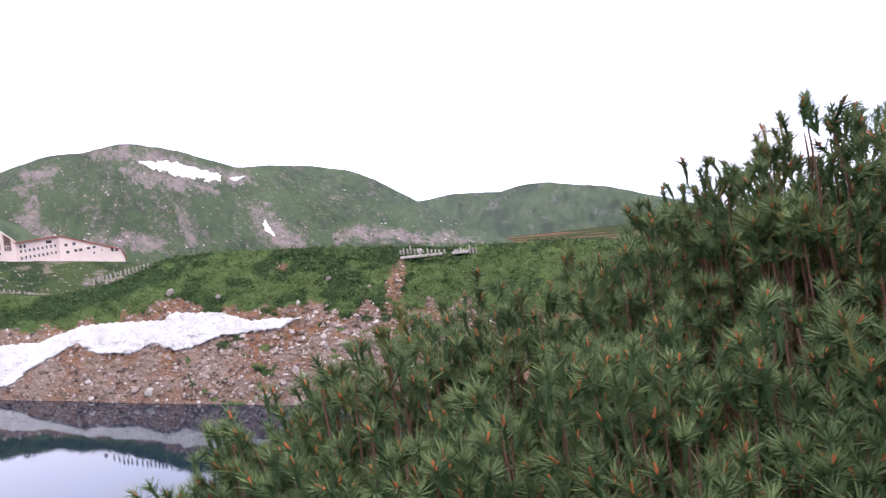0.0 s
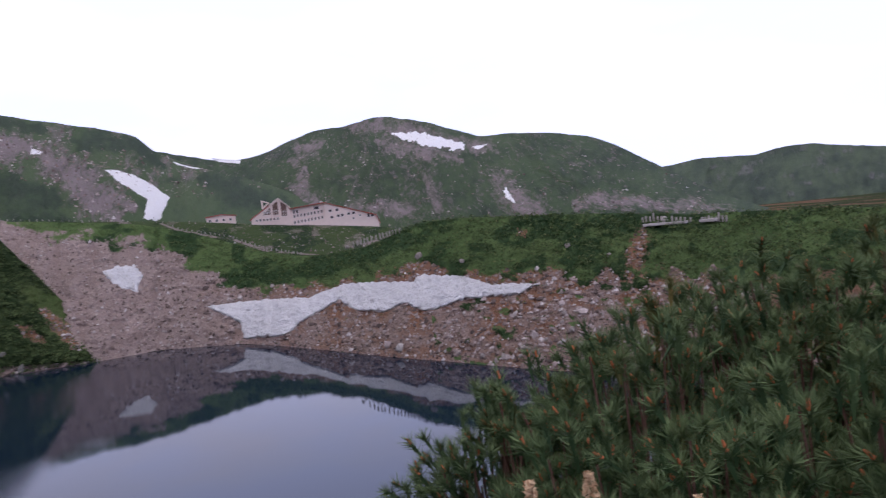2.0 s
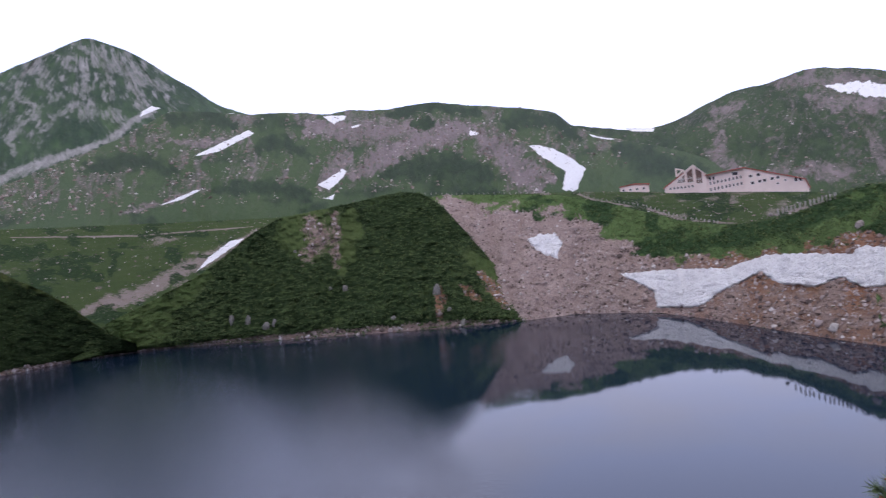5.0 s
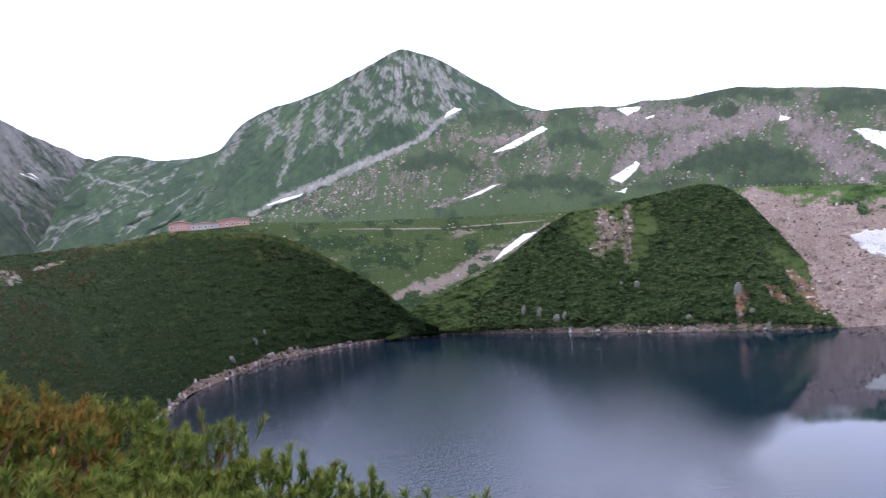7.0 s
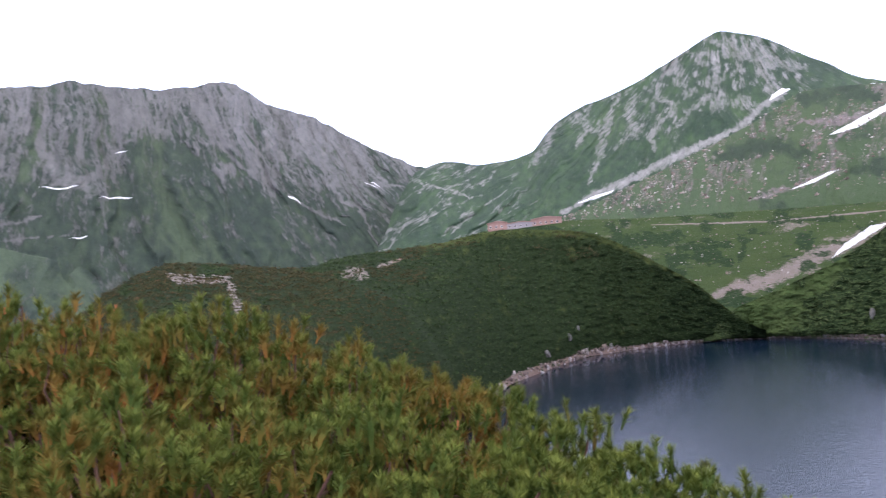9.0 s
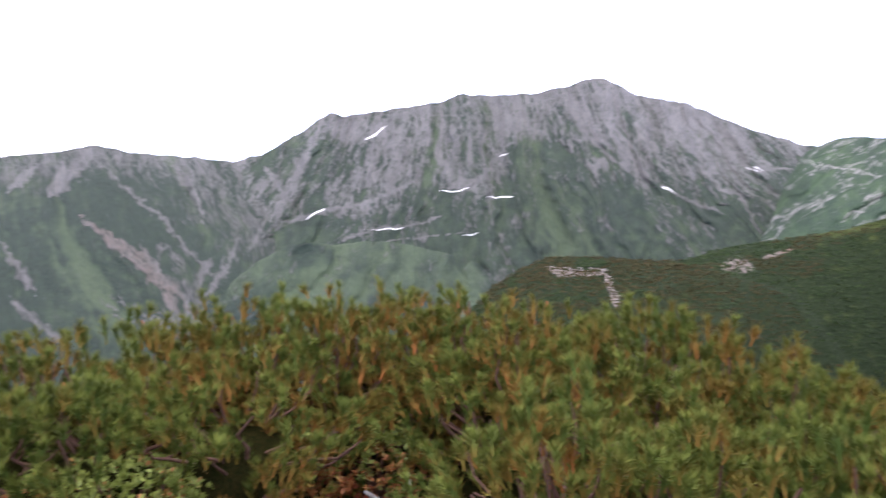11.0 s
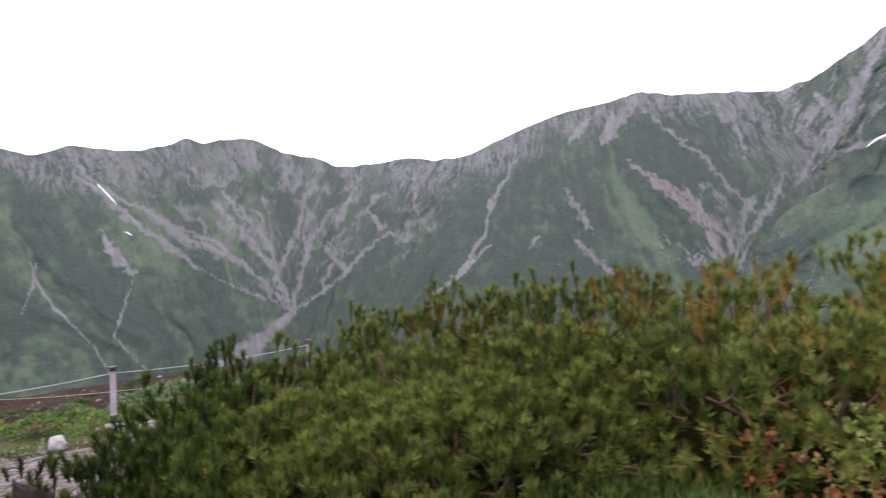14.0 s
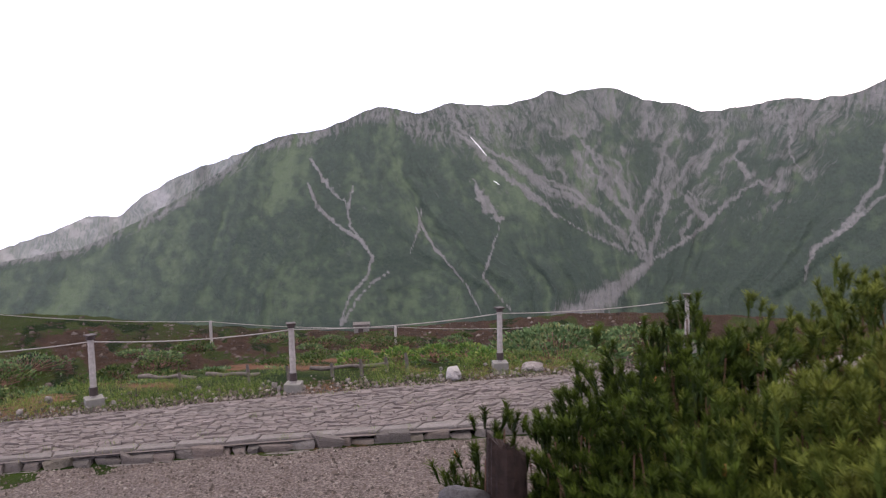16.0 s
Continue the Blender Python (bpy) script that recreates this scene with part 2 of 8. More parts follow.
# haze before the far ridge is painted into these pale grey colours
mat_ridge = terrain_material("hazed_ridge_slope", (0.13, 0.145, 0.135), (0.15, 0.165, 0.15), (0.10, 0.115, 0.11), (0.26, 0.255, 0.26), (0.36, 0.35, 0.355), 150.0, 0.3, 0.4, 0.3, True, 0.28)
mat_earth = terrain_material("brown_earth_bank", (0.030, 0.048, 0.010), (0.058, 0.070, 0.017), (0.011, 0.021, 0.005), (0.034, 0.019, 0.013), (0.086, 0.052, 0.037), 1.6, 0.8, 1.0)
mat_ground = terrain_material("ground_turf", (0.028, 0.044, 0.010), (0.052, 0.060, 0.018), (0.014, 0.024, 0.007), (0.050, 0.027, 0.016), (0.085, 0.048, 0.031), 3.0, 0.35)


def snow_material():
    m, n, l, b = nodes_of("old_snow", 0.6)
    k = noisy(n, l, 0.9, 6, 0.7)
    d = noisy(n, l, 3.0, 4, 0.7, lo=0.52, hi=0.72)
    c = mixed(n, l, k, (0.90, 0.89, 0.92), (0.74, 0.72, 0.765))
    c = mixed(n, l, math_node(n, l, "MULTIPLY", d, 0.55), c, (0.34, 0.29, 0.28))
    l.new(c, b.inputs["Base Color"])
    cups = noisy(n, l, 1.9, 3, 0.6)
    bumped(n, l, b, math_node(n, l, "ADD", k, math_node(n, l, "MULTIPLY", cups, 0.6)), 1.0, 0.75)
    return m


mat_snow = snow_material()


def water_material():
    m, n, l, b = nodes_of("lake_water", 0.03)
    b.inputs["Base Color"].default_value = (0.005, 0.012, 0.026, 1)
    b.inputs["Specular IOR Level"].default_value = 0.5
    b.inputs["IOR"].default_value = 1.33
    breeze = attribute(n, "breeze")
    k = noisy(n, l, 2.6, 4, 0.6)
    h = math_node(n, l, "MULTIPLY", k, math_node(n, l, "ADD", math_node(n, l, "MULTIPLY", breeze, 0.26), 0.004))
    bumped(n, l, b, h, 0.5, 0.11)
    return m


mat_water = water_material()

# ---------------------------------------------------------------- land
LAYERS = {}
WATER_Z = -16.0


def strokes(az, el, lines, seed=0, fray=0.35, thin=1.0):
    """A mask from lines [(azimuth, elevation), ...] with widths in degrees."""
    mask = np.zeros_like(az)
    warp = (fbm(az * 2.6, el * 2.6, 5, seed) - 0.5) * 2 * fray
    warp2 = (fbm(az * 2.6 + 50, el * 2.6, 5, seed + 5) - 0.5) * 2 * fray
    worn = fbm(az * 1.1 + 20, el * 1.1, 4, seed + 7)
    grain = fbm(az * 5.0, el * 6.0, 3, seed + 8)
    for pts, w0, w1 in lines:
        wmax = max(w0, w1)
        a0, a1 = min(p[0] for p in pts) - wmax - 1, max(p[0] for p in pts) + wmax + 1
        e0, e1 = min(p[1] for p in pts) - wmax - 1, max(p[1] for p in pts) + wmax + 1
        sel = (az > a0) & (az < a1) & (el > e0) & (el < e1)
        if not sel.any():
            continue
        k_w = min(1, 0.22 + wmax * 0.9)
        qa, qe = az[sel] + warp[sel] * k_w, el[sel] + warp2[sel] * k_w
        best = np.zeros(qa.shape)
        n = len(pts) - 1
        for k in range(n):
            (xa, ya), (xb, yb) = pts[k], pts[k + 1]
            dx, dy = xb - xa, yb - ya
            t = np.clip(((qa - xa) * dx + (qe - ya) * dy) / (dx * dx + dy * dy + 1e-9), 0, 1)
            d = np.hypot(qa - xa - t * dx, qe - ya - t * dy)
            w = w0 + (w1 - w0) * (k + t) / n
            w = thin * w * (0.55 + 0.9 * worn[sel]) * (0.35 + 0.65 * np.clip(4 * (k + t) / n * (1 - (k + t) / n), 0, 1) ** 0.5)
            best = np.maximum(best, np.clip(1 - 0.5 * (d / w) ** 2, 0, 1))
        mask[sel] = np.maximum(mask[sel], best * (0.72 + 0.45 * grain[sel]))
    return mask


FANS = {0: lambda a, e: a + 0.15 * e}


def fan_of(a, e, seed):
    """The azimuth across the fall line: gullies fan out below the tops or run together, and wander."""
    q = FANS.get(seed // 10 if seed >= 10 else 0, FANS[0])(a, e)
    return q + (fbm(a * 0.45, e * 0.5, 3, seed + 41) - 0.5) * 1.6


def streaks(a, e, seed, scale=1.0):
    """Down-slope streaks, 0 to 1."""
    q = fan_of(a, e, seed)
    g = 1 - np.abs(2 * fbm(q * 1.0 * scale, e * 0.16 * scale + seed, 5, seed + 50) - 1)
    g2 = 1 - np.abs(2 * fbm(q * 3.1 * scale, e * 0.6 * scale + seed, 4, seed + 52) - 1)
    return 0.45 * g + 0.25 * g2 + 0.30 * fbm(a * 2.6 * scale, e * 3.0 * scale, 4, seed + 51)


def domes(x, y, seed):
    """Close-set rounded crowns, one to a unit cell, 0 to 1."""
    best = np.zeros_like(x)
    for i in (-1, 0, 1):
        for j in (-1, 0, 1):
            cx, cy = np.floor(x) + i, np.floor(y) + j
            dx, dy = x - cx - hash2(cx, cy, seed), y - cy - hash2(cx, cy, seed + 1)
            size = 0.5 + 0.45 * hash2(cx, cy, seed + 2)
            best = np.maximum(best, size * np.sqrt(np.clip(1 - (dx * dx + dy * dy) / size ** 2, 0, 1)))
    return best


def layer(name, material, crest, crest_r, foot, foot_r, da, ns, az0, az1, relief=0.03, ridges=1.0, lay=0.0, rough=0.12,
          rise=1.0, seed=0, paint=None, label="", soft=0.35, back=0.12, bumps=0.0, bump_size=1.0, centre=(0, 0, 0), kind="structure",
          canopy=None, crown=1.5, ribbed=0.0, fold=None):
    """A slope from its foot up to its crest and down behind, on azimuths az0 to az1. relief pushes the surface along the line
    of sight, so that gullies and spurs stand out of it. lay: how far the gullies lean. canopy: where scrub crowns about crown metres
    wide bulge out of it; ribbed: how far scrub keeps to the spurs; fold: a line beyond which the slope steps towards the lake's near side."""
    az = np.arange(az0, az1 + da / 2, da)
    ce = curve(crest, az, soft) + (fbm(az * 1.3, az * 0 + seed, 5, seed) - 0.5) * rough
    cr, fe, fr = curve(crest_r, az, 1.5), curve(foot, az, soft), curve(foot_r, az, 1.0)
    s = np.linspace(0, 1, ns)[None, :]
    r = fr[:, None] + (cr - fr)[:, None] * s
    zf, zc = fr * np.tan(np.radians(fe)), cr * np.tan(np.radians(ce))
    z = zf[:, None] + (zc - zf)[:, None] * s ** rise
    A = np.broadcast_to(az[:, None], r.shape)
    el0 = np.degrees(np.arctan2(z, r))
    q = fan_of(A, el0, seed)
    g = 1 - np.abs(2 * fbm(q * 0.32 * ridges, el0 * 0.05 + seed, 3, seed + 3) - 1)
    g2 = 1 - np.abs(2 * fbm(q * 1.1 * ridges, el0 * 0.10 + seed, 3, seed + 9) - 1)
    g3 = fbm(A * 1.6 * ridges, el0 * 1.8 * ridges, 4, seed + 15)
    delta = -(0.72 * (g - 0.6) + 0.20 * (g2 - 0.6) + 0.035 * (g3 - 0.5)) * relief * smooth(0, 0.12, s)
    if bumps:
        lump = fbm(A * bump_size, el0 * bump_size * 1.6, 3, seed + 21)
        delta = delta - (lump - 0.5) * bumps * smooth(0, 0.06, s)
    if fold:
        past = A - np.interp(el0, [p[1] for p in fold[::-1]], [p[0] for p in fold[::-1]])
        delta = delta - 0.085 * smooth(-0.5, 0.5, past) * smooth(13, 1, past) * smooth(0, 0.1, s)
    el = np.degrees(np.arctan2(z, r))
    if canopy:
        up = np.hypot(z - z[:, :1], r - r[:, :1])
        wide = np.radians(A) * np.minimum(r, float(cr.mean()))
        tops = 0.7 * domes(wide / crown + seed, up / crown, seed + 60) + 0.3 * domes(wide / crown * 2.3, up / crown * 2.3, seed + 63)
        delta = delta - canopy(paint(A, el, s + A * 0)) * tops * crown * 0.48 / r * smooth(0, 0.03, s)
    r, z = r * (1 + delta), z * (1 + delta)
    attrs = {}
    masks = paint(A, el, s + A * 0) if paint else {}
    if ribbed:
        rib = smooth(0.35, 0.85, 0.6 * g + 0.4 * g2 + 0.5 * (g3 - 0.5))
        masks["shrub"] = np.clip(masks["shrub"] * (1 - ribbed) + ribbed * 1.15 * rib, 0, 1)
    br = cr * (1 + delta[:, -1])
    rows_r, rows_z = [r], [z]
    for k, f in ((0.35, 0.12), (1.0, 0.45), (2.2, 1.0)):
        rows_r.append((br * (1 + back * k))[:, None])
        rows_z.append((z[:, -1] - np.maximum(z[:, -1] + 22, 0.12 * cr) * f)[:, None])
    R, Z = np.concatenate(rows_r, 1), np.concatenate(rows_z, 1)
    AA = np.broadcast_to(az[:, None], R.shape)
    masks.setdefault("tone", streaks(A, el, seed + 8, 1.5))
    masks["across"], masks["height"] = np.radians(A) * float(cr.mean()), np.radians(el) * float(cr.mean()) * 0.85
    masks["fall"] = np.radians(q) * float(cr.mean())
    for key in ("shrub", "rock", "rust", "tone", "across", "height", "fall"):
        v = masks.get(key, np.zeros_like(r))
        attrs[key] = np.concatenate([v, np.repeat(v[:, -1:], 3, 1)], 1)
    me = mesh_from(name, polar(AA, R, Z).reshape(-1, 3) + np.array(centre), grid_faces(len(az), R.shape[1]), material, attrs)
    LAYERS[name] = (az, el, r, masks)
    return tagged(new(name, me), label, kind=kind)


def on(name, az, el):
    """Horizontal distance of the layer's surface in that direction."""
    A, E, R, _ = LAYERS[name]
    k = np.clip(np.interp(az, A, np.arange(len(A))), 0, len(A) - 1.001)
    i, t = int(k), k - int(k)
    col = lambda j: np.interp(el, np.maximum.accumulate(E[j]), R[j])
    return col(i) * (1 - t) + col(i + 1) * t


def place(name, az, el, off=0.0):
    r = on(name, az, el) - off
    return Vector((-math.sin(radians(az)) * r, math.cos(radians(az)) * r, r * math.tan(radians(el))))

# fall lines of the slopes, by tens of the seed
FANS[3] = lambda a, e: 20 + (a - 20) * 9 / (16 - np.minimum(e, 9))
FANS[4] = lambda a, e: a + 0.3 * e
FANS[5] = lambda a, e: 74 + (a - 74) * 9 / (19.5 - np.minimum(e, 16.5))
FANS[6] = lambda a, e: a + (a - 123) * 0.037 * (e - 8)
FANS[7] = lambda a, e: a + (a - 177) * 0.75 * smooth(26, 8, np.abs(a - 177)) * (14 / np.maximum(e + 16, 7) - 0.8) - smooth(163, 148, a) * 0.5 * e + smooth(193, 206, a) * 0.4 * e
CREST_FAR = [(-40, -2), (-22.8, -0.6), (-19, 0.5), (-16, 1.5), (-13.2, 2.45), (-11.1, 2.8), (-8.8, 3.3), (-6.9, 3.4), (-4.9, 3.0), (-1.2, 3.25), (1.3, 3.0), (3.2, 2.6), (8, 1)]
CREST_H1 = [(-12, -2.5), (-7.9, -1.5), (-5.6, -0.9), (-3.7, -0.1), (-1.3, 1.15), (1.1, 2.7), (2.5, 3.6), (4.3, 4.75), (6.2, 5.8), (9.4, 6.5), (12.3, 6.8), (15, 6.85), (16.9, 7.6),
            (19, 8.4), (21.6, 8.95), (22.9, 9.05), (25.3, 8.5), (27.1, 8.5), (29.1, 7.9), (31.4, 7.0), (33.4, 6.6), (35.7, 6.9), (38.5, 7.6), (42, 8)]
CREST_H2 = [(24, 0.5), (28.1, 2.8), (29.3, 3.7), (31, 4.6), (33.1, 5.4), (36.5, 6.45), (39, 7.6), (40.3, 8.9), (42.2, 9.35), (44.6, 9.8), (47, 10.2), (49.4, 10.7), (52.5, 10.5), (54, 10.45),
            (55.9, 10.7), (57.5, 10.5), (60, 10.8), (62.2, 10.9), (64, 10.9), (66.5, 11.3), (69.1, 11.4), (72.4, 9.7), (75.6, 8.5), (78.7, 7.3), (82.3, 6.0), (85.3, 4.9), (87, 4.3), (92, 2.5)]
CREST_PEAK = [(58, 8.5), (61.8, 9.9), (63.5, 10.95), (64.7, 11.3), (66, 11.95), (67.2, 12.95), (68.7, 13.8), (70.1, 14.9), (71.4, 15.6), (72.9, 16.2), (73.9, 16.5), (74.9, 16.25), (76.2, 15.6),
              (78.1, 14.75), (80.3, 13.8), (82.5, 13.1), (84.7, 12.6), (86.4, 11.7), (87.8, 10.4), (88, 9.8), (89.9, 9.3), (92.6, 9.1), (94.1, 9.5), (95.4, 9.65), (96.5, 9.35), (97.6, 9.1), (98.6, 7.6), (99.9, 5.6), (101, 3.8), (102.5, 2.2), (105, 0.5)]
CREST_TATE = [(93, 7), (97.2, 9.45), (98.6, 9.8), (100.7, 10.7), (103.3, 11.8), (105.8, 13.1), (107.5, 13.55), (109.5, 13.95), (111, 14.75), (112.2, 15.4), (114.4, 15.25), (114.7, 14.7), (116.2, 14.75),
              (117.5, 14.25), (118.1, 14.4), (120.8, 14.3), (123, 14.45), (124.3, 13.95), (126.1, 13.7), (128.3, 13.2), (130.5, 12.9), (132.6, 12.6), (133.6, 12.8), (134.8, 11.8), (136.3, 10.85),
              (137.3, 10), (139, 9.25), (141, 8.7), (145, 8)]
CREST_SHOULDER = [(108, -1.5), (114, -0.5), (118, 0.8), (120.7, 1.3), (124.6, 2.4), (128.2, 3.0), (130.8, 3.1), (132.5, 2.8), (135.1, 2.9), (137.2, 2.3), (139.2, 1.0), (140.8, -0.6), (142.9, -2.7), (148, -6)]
CREST_JODO = [(134, 7.5), (138.9, 8.75), (143, 8.95), (147.6, 9.05), (149.9, 9.4), (152.2, 8.7), (154.7, 8.3), (156.4, 7.8), (158.9, 6.8), (160.6, 6.1), (162.8, 4.95), (165.3, 4.7), (168, 4.85),
              (169.8, 4.45), (172.9, 4.15), (173.8, 4.75), (176.7, 5.2), (179, 6.2), (181.3, 6.15), (182.8, 5.75), (183.7, 6.25), (185.1, 5.55), (188, 5.1), (191.2, 5.5), (193.8, 4.65), (196.4, 5.25),
              (197.9, 5.0), (199.4, 4.2), (201.5, 3.45), (204.1, 3.1), (206.6, 2.1), (207.4, 1.3), (211.1, -1.1), (215, -3.25), (218.4, -4.65), (223.2, -5.3), (232, -6)]
CREST_BACK = [(202, 3.0), (205.3, 2.5), (207.0, 1.75), (208.2, 1.5), (210.2, 0.88), (211.4, 0.28), (214.2, -1.2), (215.9, -2.7), (216.8, -2.4), (217.9, -2.43), (219.9, -3.5), (223.1, -4.35), (226, -5), (234, -6)]
SHORE = [(-60, -24), (-20, -15), (0, -12.6), (8.3, -11.9), (11.6, -11.5), (15.8, -10.8), (21.9, -9.7), (25.6, -8.9), (29.6, -8.0), (34.1, -7.0), (40.1, -6.6), (44.2, -6.75), (48.9, -6.75), (55, -6.55),
         (63.3, -6.1), (67.6, -5.8), (72, -5.55), (75.5, -5.5), (78.5, -5.6), (82.4, -5.85), (85.8, -6.15), (89.2, -7.1), (92, -7.9), (93.4, -9.2), (97, -13), (104, -22), (130, -30)]
SHORE_R = [(a, WATER_Z / math.tan(radians(e))) for a, e in SHORE]
CREST_BANK = [(-32, -2.6), (-20, -2.1), (-13.6, -1.7), (-9.4, -1.2), (-5.1, -1.0), (-0.2, -0.75), (2, -0.5), (5.5, -0.1), (9.2, 0.25), (13.1, 0.45), (17.1, 0.75), (20, 0.7), (21.4, 0.3), (23.6, -0.5), (25.8, -1.0),
              (28.9, -1.05), (31.9, -0.35), (34.4, 0.55), (36.5, 1.4), (38.7, 2.05), (40.3, 2.5), (44.9, 3.1), (49.7, 3.55), (52, 3.5), (56, 2.2)]
CREST_M2 = [(43.5, -5.5), (45.6, -2.8), (46.9, -1.1), (48.5, 1.25), (49.9, 3.05), (51, 3.8), (52.5, 4.15), (54.1, 3.95), (56.1, 3.75), (57.8, 3.5), (59.9, 3.3), (62, 3.05), (63.4, 2.5), (64.7, 1.8), (67.1, 0.05),
            (68.5, -0.7), (71.6, -2.0), (74.8, -3.25), (76.2, -4.4), (77.5, -5.6)]
CREST_M1 = [(72.5, -5.2), (74.1, -4.4), (75.1, -3.69), (76.9, -1.73), (78.5, -0.49), (80.2, 0.61), (81.8, 1.71), (83.4, 2.62), (85.0, 3.26), (88.3, 3.76), (91.1, 4.0), (93.2, 3.9), (96.0, 3.4), (99.4, 3.15), (102.9, 3.0), (104.9, 2.7), (106.6, 2.2), (109.3, 2.5),
            (112.1, 2.95), (114.5, 3.2), (116.6, 3.35), (118.75, 2.5), (120.8, 1.45), (123, -0.5), (126, -3), (132, -7)]
CREST_PLAT = [(10, -1.5), (19.7, -0.3), (23, 0.7), (32.8, 1.85), (36.9, 2.4), (40.3, 2.75), (44.9, 3.1), (54.1, 3.45), (58.2, 3.3), (62.5, 3.1), (69, 3.4), (74.7, 3.65), (79.9, 3.85), (86.6, 4.3), (91.1, 4.3),
              (94.2, 3.7), (99.7, 2.6), (102.4, 2.2), (112, 1)]
CREST_BROWN = [(160, -10.5), (174, -10.5), (182.6, -10.75), (187, -11.2), (193.2, -11.6), (198.6, -11.85), (202.1, -11.7), (206.3, -11.25), (210.8, -10.7), (214.7, -10.05), (218.3, -9.3), (223.4, -8.7), (240, -8)]


GULLIES_J1 = [
    ([(202.3, -0.5), (201.7, -2.2), (200.1, -3.8), (198.4, -4.9), (197.6, -6.2), (198.0, -7.8), (199.4, -9.2), (200.3, -11.6)], 0.14, 0.12),
    ([(196.2, -7.4), (197.6, -8.2), (198.9, -9.5), (200.1, -11.4)], 0.1, 0.1),
    ([(198.9, -0.8), (199.4, -2.5), (199.2, -3.8), (197.7, -5.8)], 0.1, 0.08),
    ([(194.1, -2.4), (193.7, -3.9), (192.7, -5.7), (191.4, -7.2), (190.1, -8.8), (189.2, -10.8)], 0.1, 0.07),
    ([(193.7, -2.6), (194.0, -4.4), (194.7, -6.1)], 0.1, 0.05),
    ([(187.6, -3.8), (188.3, -6.2), (189.0, -7.9), (187.9, -9.3), (186.6, -10.8)], 0.07, 0.07),
]
GULLIES_J2 = [
    ([(189.7, -0.3), (189.1, -1.6), (188.2, -2.7), (187.6, -3.6)], 0.3, 0.6),
    ([(191.2, 3.4), (189.9, 2.5), (188.2, 0.8), (186.1, -1.0), (183.0, -3.4)], 0.4, 0.5),
    ([(183.0, -3.4), (180.5, -4.9), (178.0, -5.8), (176.7, -6.6)], 0.15, 0.2),
    ([(186.9, 1.2), (184.3, -1.0), (180.5, -2.8), (178.0, -4.9)], 0.5, 0.45),
    ([(181.3, 2.3), (178.4, -1.1), (177.2, -4.1)], 0.4, 0.35),
    ([(175.2, 2.2), (176.0, -1.1), (177.6, -4.1), (178.0, -5.4)], 0.4, 0.4),
]
GULLIES_J3 = [
    ([(176.3, -6.7), (178.4, -8.6), (180.9, -10.3), (183.5, -11.4)], 0.3, 0.8),
    ([(176.3, -6.7), (174.3, -5.5), (172.7, -4.3), (170.5, -2.0), (169.0, -0.8)], 0.25, 0.2),
    ([(169.0, -0.8), (167.5, -1.6)], 0.2, 0.2),
    ([(174.0, -1.8), (172.4, -3.6)], 0.3, 0.35),
    ([(170.5, 0.8), (169.4, -0.8)], 0.3, 0.3),
    ([(167.1, 4.2), (166.9, 1.9), (167.0, 1.1), (166.3, -0.1)], 0.2, 0.07),
    ([(161.1, -1.7), (163.2, -4.0), (165.3, -5.5), (165.9, -7.9)], 0.25, 0.2),
]
GULLIES_J4 = [
    ([(150.0, 9.1), (151.1, 7.5), (152.6, 5.8)], 0.9, 0.7),
    ([(152.7, 8.3), (154.2, 6.8), (155.2, 5.7)], 0.3, 0.25),
    ([(158.8, 5.0), (160.3, 2.5), (161.1, 1.3), (161.6, -1.3), (163.7, -4.3), (165.5, -6.0)], 0.25, 0.3),
    ([(155.2, 2.2), (154.2, 0.3), (153.4, -1.0)], 0.35, 0.3),
    ([(154.8, -1.4), (152.6, -3.5), (151.8, -4.3)], 0.45, 0.4),
    ([(157.4, -1.1), (158.2, -2.4)], 0.2, 0.2),
    ([(150.7, 4.5), (149.2, 3.0), (147.0, 1.3), (145.2, -0.3), (144.5, -1.8), (144.2, -3.4)], 0.35, 0.6),
]
GULLIES_J5 = [
    ([(150.8, 4.5), (148.6, 3.0), (146.3, 1.4), (144.4, -0.6), (143.2, -2.0)], 0.3, 0.4),
    ([(149.5, 8.1), (147.6, 6.2), (145.2, 4.3), (143.7, 2.3), (141.6, 0.3)], 0.2, 0.3),
    ([(140.1, 3.2), (140.8, 0.7), (142.8, -1.8)], 0.4, 0.5),
    ([(138.5, 7.5), (138.0, 4.1), (139.2, 2.4)], 0.35, 0.4),
    ([(155.5, 2.4), (154.1, 0.5), (153.4, -1.0)], 0.3, 0.3),
    ([(154.7, -1.4), (152.3, -3.7)], 0.3, 0.3),
    ([(145.0, 8.6), (143.4, 6.9), (142.5, 4.4)], 0.5, 0.3),
]
